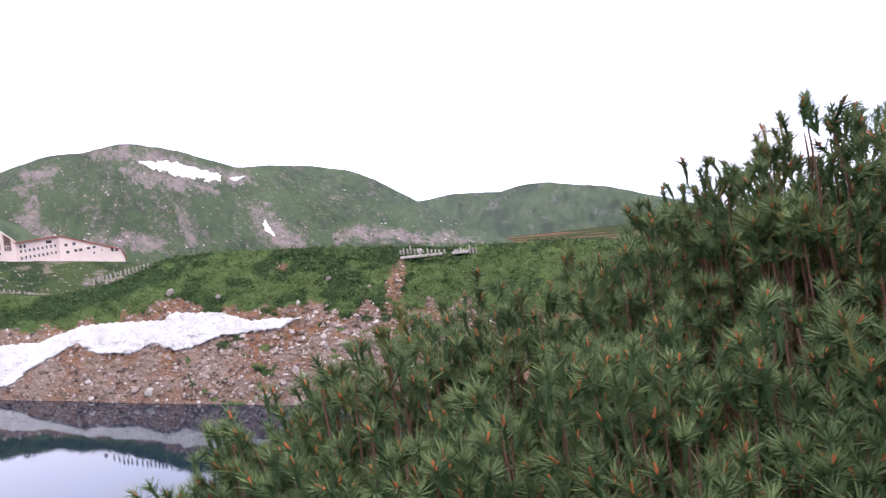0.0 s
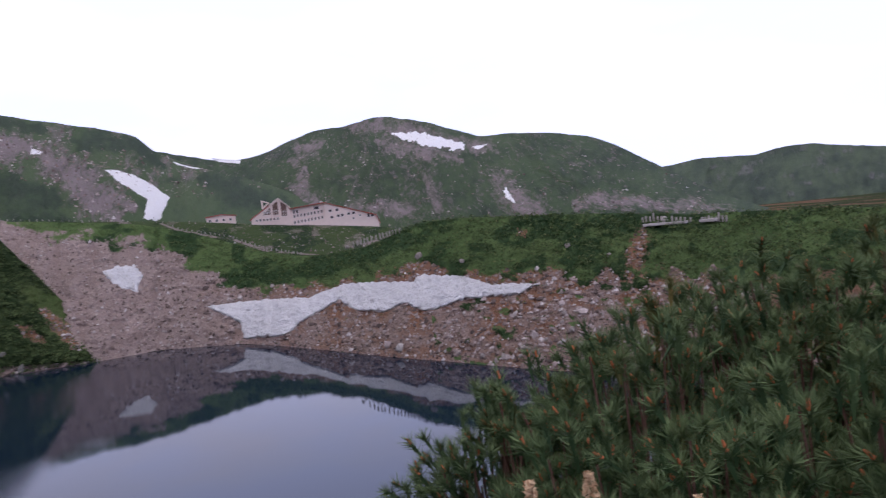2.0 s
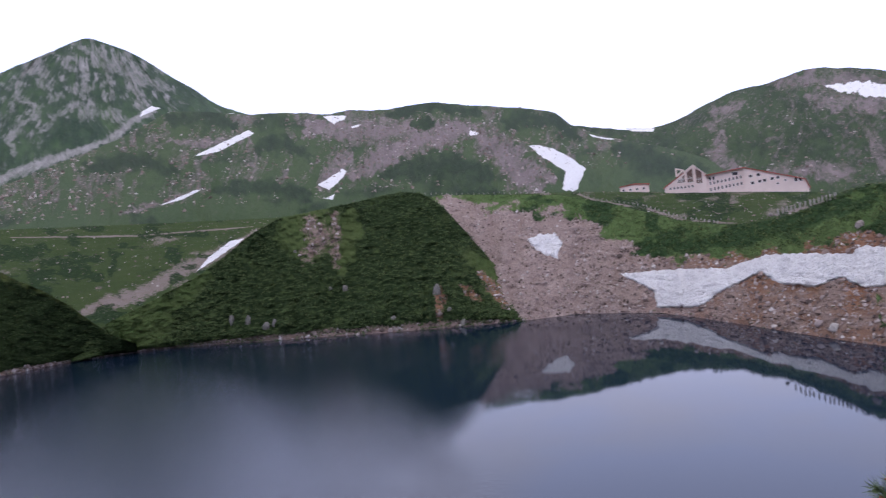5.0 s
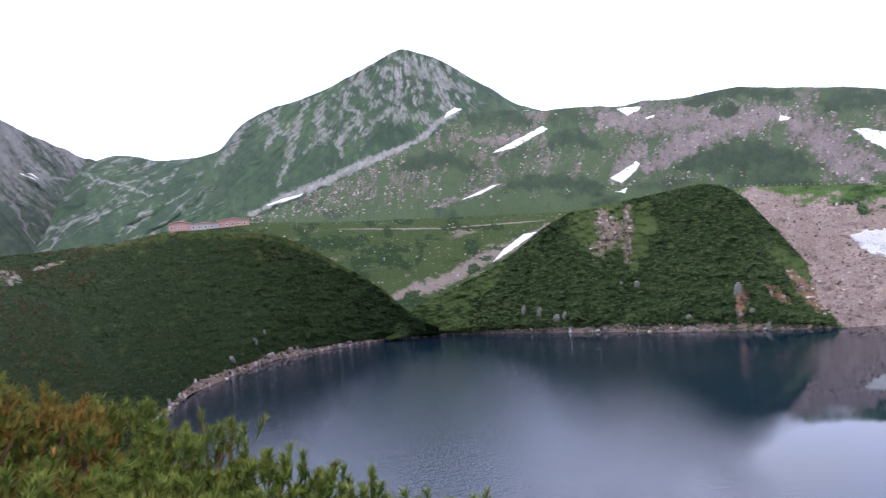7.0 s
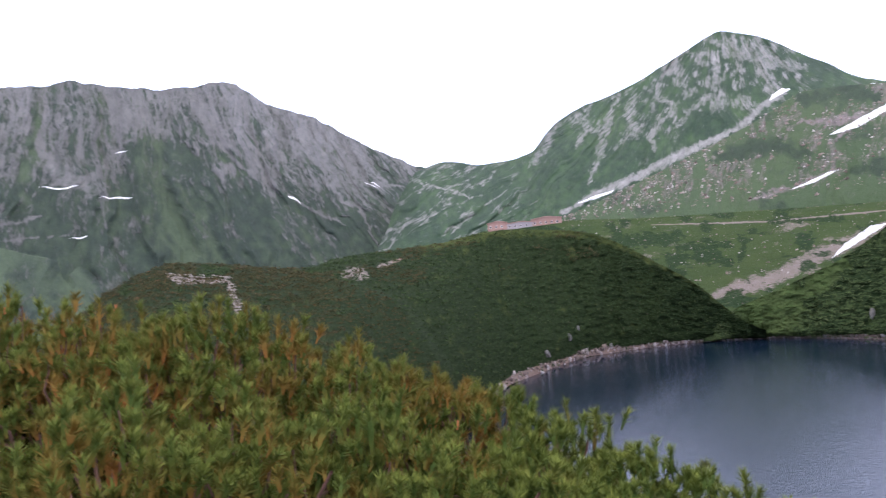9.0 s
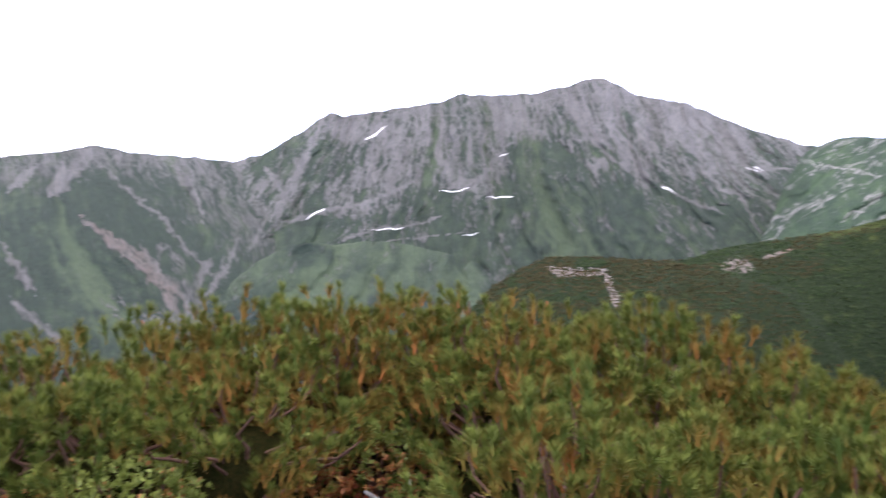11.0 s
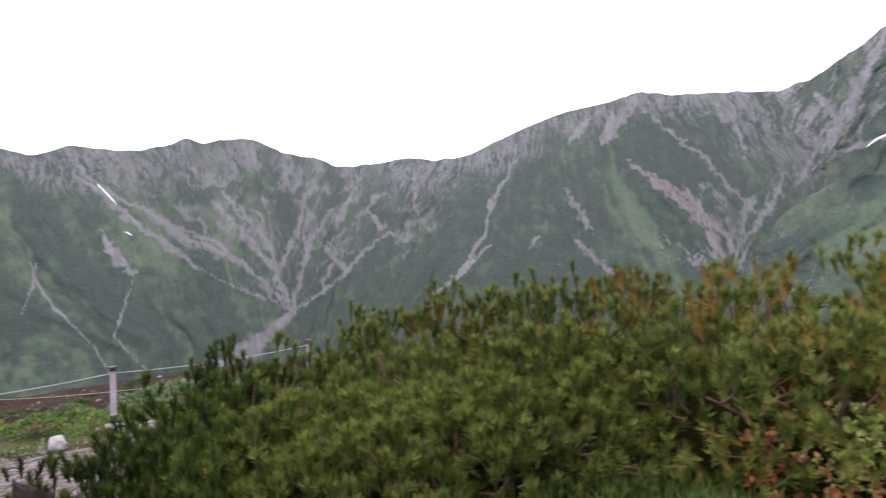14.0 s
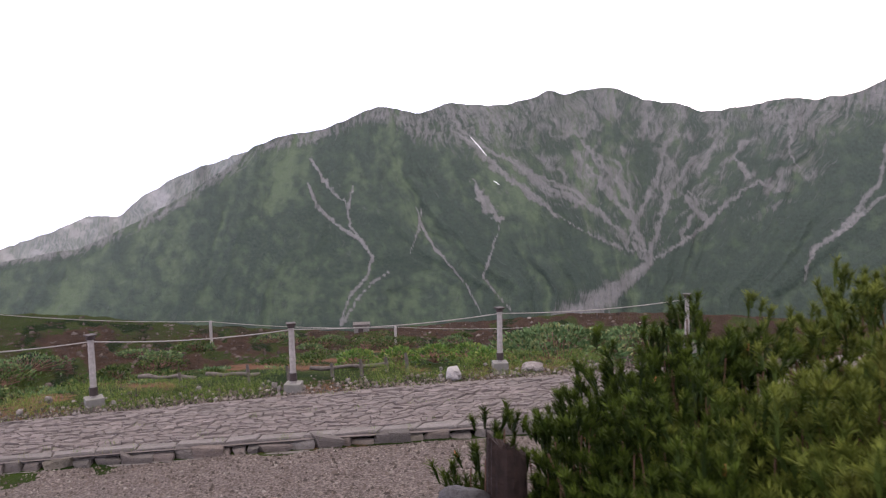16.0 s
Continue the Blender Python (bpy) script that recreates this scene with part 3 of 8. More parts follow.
SPURS_J = [
    ([(151.9, 5.3), (158.6, 1.0), (163.3, -3.0), (169.4, -6.2), (173.4, -7.9)], 1.1, 1.5),
    ([(151.8, 2.3), (156.2, -2.6), (161.6, -4.7)], 1.2, 1.4),
    ([(157.0, 4.1), (162.0, 0.0), (165.4, -1.7)], 0.8, 0.9),
    ([(168.7, -1.8), (172.9, -5.0)], 0.8, 0.6),
    ([(182.6, -2.8), (178.8, -4.5)], 0.5, 0.5),
    ([(195.1, 1.8), (191.4, -2.0), (188.0, -6.3), (182.2, -8.3)], 1.1, 1.4),
    ([(149.6, 1.8), (145.9, -2.2)], 0.5, 0.5),
    ([(149.2, 6.6), (146.0, 4.0), (143.6, 2.4)], 0.6, 0.6),
    ([(201.1, 2.2), (199.9, -2.5), (201.5, -7.0)], 0.9, 1.2),
    ([(194.6, -4.3), (196.7, -9.8)], 0.9, 1.3),
    ([(183.6, 1.7), (179.3, 2.7), (175.9, 1.6)], 0.5, 0.4),
    ([(165.0, -4.0), (168.0, -8.0), (172.0, -12.0)], 1.5, 2.0),
]
GULLIES_V = [
    ([(191.2, 4.2), (188.9, 2.1), (185.3, 0.0), (182.0, -1.4), (180.3, -2.7), (178.6, -4.5), (176.5, -6.7)], 0.35, 0.3),
    ([(181.9, 1.6), (179.8, -1.0), (177.7, -3.6), (176.5, -6.7)], 0.5, 0.4),
    ([(173.2, 1.1), (175.0, -1.5), (176.5, -6.7)], 0.5, 0.4),
    ([(173.7, -1.5), (172.9, -2.4), (174.2, -5.0)], 0.35, 0.25),
    ([(150.7, 9.0), (151.7, 7.1), (152.6, 5.6)], 0.9, 0.5),
    ([(153.6, 7.6), (155.0, 5.9)], 0.5, 0.3),
    ([(202.1, 1.4), (201.2, -0.1), (199.2, -2.5)], 0.35, 0.2),
    ([(189.6, -0.6), (188.7, -2.7), (187.5, -3.4)], 0.5, 0.5),
]
GULLIES_T1 = [
    ([(124.3, 9.2), (123.8, 7.9), (121.6, 7.2)], 0.7, 0.9),
    ([(119.4, 10.7), (120.3, 9.6), (121.6, 7.9), (124.2, 7.2)], 0.4, 0.5),
    ([(136.8, 4.4), (133.8, 5.3), (130.8, 6.0), (128.6, 6.9), (126.5, 7.8)], 0.2, 0.3),
    ([(132.5, 3.0), (129.9, 4.1), (127.3, 4.3), (124.7, 5.0)], 0.15, 0.2),
    ([(130.8, 2.8), (128.2, 3.2), (121.6, 4.0)], 0.1, 0.1),
    ([(105.0, 10.8), (105.2, 8.8), (103.8, 6.9), (102.5, 6.5), (101.7, 4.8), (101.1, 3.5)], 0.35, 0.12),
    ([(108.0, 7.3), (106.0, 6.2), (103.6, 5.1)], 0.25, 0.15),
]
GULLIES_T2 = [
    ([(113.8, 11.6), (111.7, 9.5), (110.0, 8.2)], 0.25, 0.2),
    ([(111.2, 14.2), (109.2, 12.1), (106.7, 10.5), (105.2, 9.6)], 0.5, 0.35),
    ([(103.6, 9.6), (101.7, 8.2), (99.1, 8.1)], 0.3, 0.2),
    ([(101.0, 3.4), (99.2, 4.7), (97.0, 5.7)], 0.2, 0.25),
    ([(96.0, 4.5), (94.0, 5.3)], 0.12, 0.2),
    ([(134.3, 11.5), (135.2, 9.3), (136.4, 6.7), (137.6, 4.6)], 0.5, 0.4),
    ([(138.1, 8.4), (136.8, 6.7), (137.2, 4.2)], 0.4, 0.3),
]
GULLIES_P1 = [
    ([(70.0, 11.6), (71.8, 10.7), (73.3, 9.5), (75.5, 8.9), (78.2, 8.0), (80.9, 6.9), (84.0, 6.0), (86.6, 4.9)], 0.25, 0.35),
    ([(80.0, 13.2), (80.9, 12.2), (80.4, 10.5), (81.5, 9.7)], 0.5, 0.5),
    ([(78.7, 12.5), (77.4, 12.0), (79.4, 10.0), (79.3, 8.7)], 0.35, 0.3),
    ([(81.5, 13.3), (82.7, 11.0), (83.3, 8.9), (84.3, 6.9)], 0.35, 0.3),
    ([(86.0, 11.8), (87.4, 10.2), (88.5, 8.8)], 0.4, 0.35),
    ([(74.8, 12.2), (76.7, 11.1), (77.6, 10.3)], 0.25, 0.3),
    ([(74.9, 11.4), (73.1, 11.5), (72.2, 11.0)], 0.4, 0.4),
    ([(74.5, 16.0), (72.4, 14.6), (70.2, 13.5), (68.6, 12.8)], 0.5, 0.5),
    ([(84.7, 12.2), (83.6, 11.1), (84.9, 9.9)], 0.5, 0.4),
]
GULLIES_P2 = [
    ([(101.0, 3.4), (99.9, 4.5), (98.5, 5.2), (96.3, 5.7)], 0.15, 0.2),
    ([(96.0, 4.1), (93.7, 5.0)], 0.15, 0.15),
    ([(98.2, 8.7), (96.5, 7.9), (94.7, 7.4), (93.6, 6.6)], 0.2, 0.1),
]
GULLIES_H2 = [
    ([(69.3, 9.4), (67.1, 9.0), (65.4, 9.2)], 0.5, 0.5),
    ([(67.3, 7.7), (66.3, 8.5), (63.2, 9.5)], 0.3, 0.25),
    ([(57.7, 9.2), (55.3, 8.2), (56.3, 6.5), (58.0, 5.4), (58.3, 4.2)], 0.7, 0.35),
    ([(54.4, 9.6), (51.7, 8.6), (54.1, 7.9)], 0.7, 0.6),
    ([(50.0, 9.7), (46.0, 8.9), (45.1, 7.7)], 0.6, 0.7),
    ([(46.9, 7.2), (44.9, 5.8), (44.4, 3.7)], 0.7, 0.7),
    ([(42.9, 5.5), (40.8, 3.6)], 0.9, 1.0),
    ([(73.3, 4.3), (70.2, 4.9), (67.4, 5.8)], 0.3, 0.3),
]
GULLIES_HD = [
    ([(51.5, 6.7), (48.1, 5.6), (45.7, 4.3)], 0.9, 1.1),
    ([(51.6, 9.0), (49.7, 8.9)], 0.4, 0.4),
    ([(66.6, 5.5), (62.2, 5.5), (59.8, 4.1)], 0.5, 0.5),
    ([(69.2, 10.7), (67.0, 11.1), (64.4, 10.2)], 0.6, 0.8),
    ([(75.2, 7.5), (71.6, 8.1), (68.6, 7.0)], 0.6, 0.5),
]


def paint_h1(a, e, s):
    shrub = fbm(a * 0.4, e * 0.9, 5, 31) * 0.9 + 0.12
    f = fbm(a * 1.2, e * 1.8, 4, 37)
    scree = strokes(a, e, [
        ([(24.6, 8.5), (22.0, 8.2), (19.6, 7.5), (16.6, 6.3), (13.8, 5.7)], 1.0, 0.7), ([(22.6, 7.0), (19.2, 5.9), (16.4, 5.3)], 0.9, 0.5),
        ([(29.6, 6.2), (28.6, 6.8), (26.8, 7.5)], 0.8, 0.5), ([(28.4, 5.8), (28.9, 4.0), (27.6, 2.6)], 0.6, 0.7),
        ([(13.9, 3.9), (13.0, 2.4), (11.9, 0.8), (10.8, 0.0)], 0.9, 1.5), ([(8.2, 0.9), (5.4, 0.9), (2.0, 0.2), (-3, -0.5)], 0.7, 0.45),
        ([(25.4, 2.6), (22.4, 2.0), (20.4, 1.6)], 0.7, 0.6), ([(19.4, 4.6), (18.9, 3.0), (18.4, 1.2)], 0.35, 0.6)], 33, 0.6)
    rock = smooth(0.62, 0.82, streaks(a, e, 32)) * 0.34 * smooth(0.35, 0.6, fbm(a * 0.25, e * 0.4, 3, 36))
    spots = smooth(0.60, 0.72, fbm(a * 7, e * 10, 3, 38))
    rock = np.maximum(np.maximum(rock, spots * 0.42), scree * (0.20 + 0.75 * f + 0.75 * (fbm(a * 6 + 9, e * 8, 3, 39) - 0.35)))
    return {"shrub": shrub * (1 - 0.5 * scree), "rock": rock}


def paint_h2(a, e, s):
    f = fbm(a * 1.2, e * 1.8, 4, 47)
    bush = strokes(a, e, [([(53.7, 5.5), (50.5, 5.9), (47.5, 5.5), (45.5, 4.4)], 1.1, 1.1), ([(63.4, 8.4), (60.9, 8.6), (59.3, 7.2)], 0.7, 0.6), ([(65.4, 5.7), (62.6, 5.5), (59.5, 4.6)], 0.5, 0.6),
                          ([(53.0, 10.1), (49.5, 10.4), (45.9, 9.5)], 0.5, 0.5), ([(51.5, 9.1), (49.6, 9.1)], 0.4, 0.5), ([(44.3, 8.5), (42.0, 8.8), (40.5, 8.2)], 0.6, 0.8), ([(36, 5.6), (33, 4.0), (30, 2.6)], 1.0, 1.2),
                          ([(40.5, 8.6), (38.8, 6.6)], 0.6, 0.6), ([(48.5, 3.6), (45.0, 3.2)], 0.5, 0.5)] + GULLIES_HD[2:], 42, 0.7)
    shrub = np.maximum(smooth(0.5, 0.75, fbm(a * 0.5, e * 0.9, 5, 41)) * 0.7, bush)
    scree = strokes(a, e, [([(59.5, 9.4), (55, 9.2), (52, 8.8), (46.6, 8.5)], 0.9, 0.9), ([(56, 5.6), (53.5, 7.0), (51, 7.9), (48, 7.6)], 1.0, 0.9), ([(46.5, 7.8), (44.5, 6.3), (43.3, 4.6), (41.9, 3.2)], 1.3, 1.1),
                           ([(58.5, 5.2), (57.2, 6.3), (56.2, 7.4)], 0.7, 0.6)], 48, 0.8)
    rock = smooth(0.62, 0.82, streaks(a, e, 43)) * 0.5 * smooth(3.5, 6, e)
    rock = np.maximum(rock, scree * (0.62 + 0.5 * f))
    rock = np.maximum(rock, strokes(a, e, GULLIES_H2[:2] + GULLIES_H2[6:], 44, 0.7, 0.65) * 0.8)
    return {"shrub": shrub, "rock": rock * (1 - 0.95 * smooth(0.35, 0.75, bush))}


def paint_peak(a, e, s):
    shrub = fbm(a * 0.45, e * 0.7, 5, 51) * 0.85 + 0.15
    rock = smooth(0.58, 0.82, 0.55 * streaks(a, e, 52, 1.1) + 0.45 * fbm(a * 2.2, e * 1.6, 4, 59) + 0.06) * smooth(8.0, 14, e + (fbm(a * 0.4, e * 0.4, 3, 57) - 0.5) * 9) * 0.72
    rock = np.maximum(rock, smooth(0.66, 0.85, streaks(a, e, 55)) * smooth(86, 92, a) * 0.55)
    rock = np.maximum(rock, strokes(a, e, GULLIES_P1[1:] + GULLIES_P2, 53, 0.9, 0.95) * 0.60)
    rock = np.maximum(rock, strokes(a, e, GULLIES_P1[:1], 58, 0.5, 1.05) * 0.9)
    return {"shrub": shrub, "rock": rock}


def paint_tate(a, e, s):
    shrub = fbm(a * 0.35, e * 0.6, 5, 61) * 0.9
    top = smooth(4.0, 13.0, e + smooth(118, 136, a) * 1.5 + (fbm(a * 0.3, e * 0.3, 3, 64) - 0.5) * 7)
    spur = smooth(0.46, 0.60, fbm(fan_of(a, e, 60) * 0.42, e * 0.22, 4, 65)) * smooth(15, 10, e)
    rock = smooth(0.52, 1.0, streaks(a, e, 62, 1.9) * 0.94 + top * 0.22 - spur * 0.20)
    rock = np.maximum(rock, strokes(a, e, GULLIES_T1 + GULLIES_T2, 63, 0.5, 0.8) * 0.92)
    return {"shrub": shrub, "rock": rock}


def paint_shoulder(a, e, s):
    return {"shrub": smooth(0.42, 0.62, fbm(a * 0.35, e * 0.5, 4, 66)) * 0.9, "rock": smooth(0.72, 0.9, streaks(a, e, 67)) * 0.4}


def paint_jodo(a, e, s):
    shrub = 0.25 + smooth(0.36, 0.64, 0.6 * fbm(fan_of(a, e, 70) * 0.55, e * 0.3, 4, 71) + 0.4 * fbm(a * 0.9, e * 1.1, 4, 79)) * 0.75 - smooth(200, 214, a) * 0.3
    under = curve(CREST_JODO, a[:, 0])[:, None] - e
    deep = curve([(134, 9.0), (141, 7.5), (146, 5.0), (152, 3.0), (160, 3.0), (166, 4.0), (172, 6.5), (184, 7.5), (190, 5.0), (195, 2.0), (199, 1.0), (206, 1.0), (212, 0.8), (232, 0.5)], a[:, 0], 1.5)[:, None]
    top = smooth(1.15, 0.25, under / deep + (fbm(a * 0.3, e * 0.3, 3, 77) - 0.5) * 0.9)
    spurs = strokes(a, e, SPURS_J, 90, 0.9, 1.25)
    shrub = np.maximum(shrub, spurs)
    fine = streaks(a, e, 72, 1.8)
    rock = top * 0.66 * smooth(0.40, 0.80, fine) * (1 - 0.75 * smooth(0.2, 0.7, spurs))
    dx, dy = a - 177.5, e + 6.8
    phi, d = np.arctan2(dx, dy), np.hypot(dx, dy)
    phi = phi + (fbm(a * 0.7, e * 0.7, 3, 83) - 0.5) * 0.22
    run = 0.55 * (1 - np.abs(2 * fbm(phi * 8 + 20, d * 0.2, 4, 84) - 1)) + 0.45 * fbm(phi * 20 + 40, d * 0.8, 4, 85)
    bowl = smooth(0.52, 0.95, run + 0.12 * smooth(2, 11, d)) * smooth(1.25, 0.95, np.abs(phi + 0.1)) * smooth(17, 11, d)
    rock = np.maximum(rock * (1 - 0.6 * smooth(1.3, 1.0, np.abs(phi)) * smooth(15, 11, d)), bowl * 0.72 * (1 - 0.6 * smooth(0.3, 0.8, spurs)))
    dx, dy = a - 143.5, e + 4.5
    phi, d = np.arctan2(dx, dy) + (fbm(a * 0.8, e * 0.8, 3, 86) - 0.5) * 0.22, np.hypot(dx, dy)
    run = 0.55 * (1 - np.abs(2 * fbm(phi * 8 + 60, d * 0.22, 4, 87) - 1)) + 0.45 * fbm(phi * 20 + 80, d * 0.7, 4, 88)
    rock = np.maximum(rock, smooth(0.70, 1.0, run + 0.16 * smooth(9, 2, d)) * smooth(12, 7, d) * smooth(1.5, 1.1, np.abs(phi)) * 0.85 * (1 - 0.8 * smooth(0.2, 0.7, spurs)))
    rock = np.maximum(rock, strokes(a, e, GULLIES_J2 + GULLIES_V, 73, 0.6, 0.6) * 0.9)
    rock = np.maximum(rock, strokes(a, e, GULLIES_J3[:1], 73, 0.35, 1.5))
    rock = np.maximum(rock, strokes(a, e, GULLIES_J3[1:], 78, 0.5, 0.75) * 0.92)
    rock = np.maximum(rock, strokes(a, e, GULLIES_J4 + GULLIES_J5, 75, 0.7, 0.7) * 0.82)
    rust = strokes(a, e, [([(150.8, 4.5), (147, 1.5), (144, -2)], 0.6, 0.9)], 76) * 0.20
    return {"shrub": shrub, "rock": np.maximum(rock, strokes(a, e, GULLIES_J1, 74, 0.5, 1.2)), "rust": rust}


def paint_far(a, e, s):
    # past 150 degrees extra rock adds to the ridge's painted haze
    return {"shrub": fbm(a * 0.6, e, 4, 81), "rock": smooth(0.55, 0.8, fbm(a, e * 1.6, 4, 82)) * 0.5 + 0.45 * (a > 150)}


def paint_bank(a, e, s):
    f = fbm(a * 0.8, e * 1.2, 5, 91)
    low = curve([(-32, 0.55), (0, 0.50), (8, 0.50), (17, 0.55), (20, 0.60), (27, 0.66), (30, 0.64), (34, 0.52), (37, 0.66), (40, 0.82), (46, 0.86), (49, 1.02), (56, 1.05)], a[:, 0])[:, None]
    rock = smooth(0.08, -0.08, s - low + (f - 0.5) * 0.35)
    rock = np.maximum(rock, strokes(a, e, [([(3.2, -1.5), (4, -3), (4.6, -5)], 0.9, 0.7), ([(12.6, -0.6), (12.2, -1.2)], 0.4, 0.3)], 92) * 0.8)
    rock = rock * (1 - 0.75 * smooth(0.58, 0.7, fbm(a * 1.2 + 9, e * 1.6, 4, 94)) * (a < 20))
    rust = np.clip(smooth(0.28, 0.6, s + (f - 0.5) * 0.7) * smooth(33, 24, a) + (0.22 + 0.45 * smooth(0.36, 0.60, f)) * smooth(39, 27, a), 0, 0.9)
    shrub = smooth(0.40, 0.62, fbm(a * 0.5, e * 0.9, 4, 93)) * 0.8 + strokes(a, e, [([(35, -2.0), (31, -2.0), (28, -1.9), (23, -1.2), (18, 0)], 1.0, 0.6), ([(13, 0), (7, -0.4), (0, -1)], 0.5, 0.8)], 95) * 0.6
    return {"shrub": shrub, "rock": rock, "rust": rust}


def paint_m2(a, e, s):
    f = fbm(a * 0.9, e * 1.4, 5, 101)
    dark = strokes(a, e, [([(55.0, 3.3), (53.7, -0.8), (53.3, -4.3)], 1.7, 1.9), ([(52.3, 3.0), (49.8, -1.2), (48.3, -3.4)], 1.6, 1.2), ([(56.6, 3.6), (51.0, 3.6)], 0.5, 0.5), ([(63.2, 0.6), (63.9, -1.7), (66.0, -3.7)], 1.0, 1.0),
                          ([(61.3, -1.2), (61.0, -4.4)], 0.9, 1.0), ([(58.6, -2.2), (58.0, -4.6)], 0.9, 1.0), ([(69.0, -3.6), (66.5, -4.6)], 0.5, 0.5)], 102, 0.8)
    open_ = strokes(a, e, [([(56.9, 3.1), (57.0, 1.2), (58.0, -1.0)], 0.9, 0.9), ([(70.5, -2.3), (73.0, -3.9), (71.5, -4.9)], 1.5, 1.4), ([(61.5, 2.8), (59.6, 1.4), (60.2, 0.0)], 1.9, 1.4),
                            ([(67.5, -0.6), (70.5, -2.2)], 0.5, 0.6), ([(48.0, -1.2), (46.4, -3.2), (45.2, -5.4)], 0.6, 0.7)], 107, 0.8)
    shrub = np.maximum(0.80 + (f - 0.5) * 0.9 - 1.1 * open_, dark * 0.75 * (1 - 0.8 * open_))
    rock = smooth(0.065, 0.02, s + (f - 0.5) * 0.05)
    pale = strokes(a, e, [([(60.2, 2.9), (59.0, 1.0), (60.6, -0.2)], 1.0, 0.7), ([(57.9, 3.1), (58.2, -1.0)], 0.45, 0.4)], 103, 0.8)
    scar = strokes(a, e, [([(50.4, -3.5), (50.9, -6.1)], 0.3, 0.4), ([(48.9, -3.6), (47.4, -4.9)], 0.3, 0.3), ([(47.3, -2.6), (45.5, -5.6)], 0.4, 0.5)], 105, 0.5)
    rock = np.maximum(rock, np.maximum(pale * (0.45 + 0.5 * fbm(a * 3, e * 4, 3, 106)), scar * 0.95))
    return {"shrub": shrub * (1 - 0.8 * pale), "rock": rock, "rust": np.clip(0.3 + scar * 0.7, 0, 1)}


FOLD_M1 = [(106.9, 2.4), (99.6, -0.7), (96.4, -6.1)]


def paint_m1(a, e, s):
    f = fbm(a * 0.7, e * 1.2, 5, 111)
    rock = smooth(0.028, 0.012, s + (f - 0.5) * 0.02) * (a < 94.5)
    rock = np.maximum(rock, strokes(a, e, [([(116.6, 2.6), (115.8, 2.1), (113.9, 1.85), (112.4, 1.8)], 0.24, 0.2), ([(112.3, 1.7), (112.0, 0.3), (111.8, -0.65)], 0.26, 0.36), ([(103.9, 1.55), (102.9, 1.7), (102.0, 1.3)], 0.45, 0.4),
                                           ([(101.2, 1.95), (99.2, 2.45)], 0.14, 0.12)], 112, 0.2))
    past = a - np.interp(e, [p[1] for p in FOLD_M1[::-1]], [p[0] for p in FOLD_M1[::-1]])
    warm = np.clip(0.75 * smooth(-0.3, 1.2, past) * smooth(0.30, 0.55, fbm(a * 0.5, e * 0.8, 3, 114) + 0.12) + smooth(0.52, 0.66, fbm(a * 0.35 + 4, e * 0.8, 4, 113)) * smooth(-3, 3, e), 0, 1)
    shrub = 0.88 + (f - 0.5) * 0.7 - smooth(0.86, 0.98, s + (f - 0.5) * 0.1) * 0.6 * smooth(102, 96, a)
    return {"shrub": shrub, "rock": rock, "rust": np.full_like(a, 0.35) * (a < 100), "warm": warm}


def paint_plat(a, e, s):
    f = fbm(a * 0.6, e * 1.8, 5, 121)
    rock = smooth(0.6, 0.8, f) * 0.6
    rock = np.maximum(rock, strokes(a, e, [([(62.9, 2.4), (66, 1.2), (68.8, 0.1), (72.9, -1.6), (76.2, -2.3)], 0.45, 0.6)], 122) * 0.95)
    rock = np.maximum(rock, strokes(a, e, [([(39.6, 2.75), (37.8, 1.75), (34.4, 0.9), (31.9, -0.3), (28, -1)], 0.1, 0.1), ([(25.5, -0.7), (21.4, 0.05)], 0.12, 0.1), ([(80, 3.3), (72, 2.7), (64, 2.6)], 0.06, 0.06)], 123, 0.1))
    shrub = smooth(0.46, 0.66, fbm(a * 0.8, e * 1.4, 4, 124)) * 0.9
    shrub = np.maximum(shrub, strokes(a, e, [([(82, 2.2), (79.5, 2.4), (77.8, 2.2)], 0.6, 0.5), ([(74.2, 1.9), (73.7, 1.4), (74.2, 0.1)], 0.4, 0.4), ([(72.2, 2.7), (67.2, 2.4)], 0.2, 0.2)], 126, 0.8) * 0.95)
    return {"shrub": shrub, "rock": rock * (1 - 0.7 * smooth(0.6, 0.9, shrub)), "rust": np.full_like(a, 0.15)}


def paint_brown(a, e, s):
    f = fbm(a * 0.9, s * 9, 6, 131)
    h = fbm(a * 0.22 + 3, s * 3, 4, 133)
    rock = 0.98 - smooth(0.52, 0.64, f) * 0.8 - smooth(0.32, 0.12, s + (f - 0.5) * 0.3) * 0.8 - smooth(0.42, 0.54, h) * 0.55 * smooth(196, 212, a) - smooth(0.70, 0.95, s) * smooth(208, 218, a) * 0.5
    return {"rock": rock, "rust": np.clip(0.05 + (f - 0.5) * 0.6, 0, 0.3), "shrub": smooth(0.50, 0.66, fbm(a * 0.6 + 7, s * 7, 4, 132))}


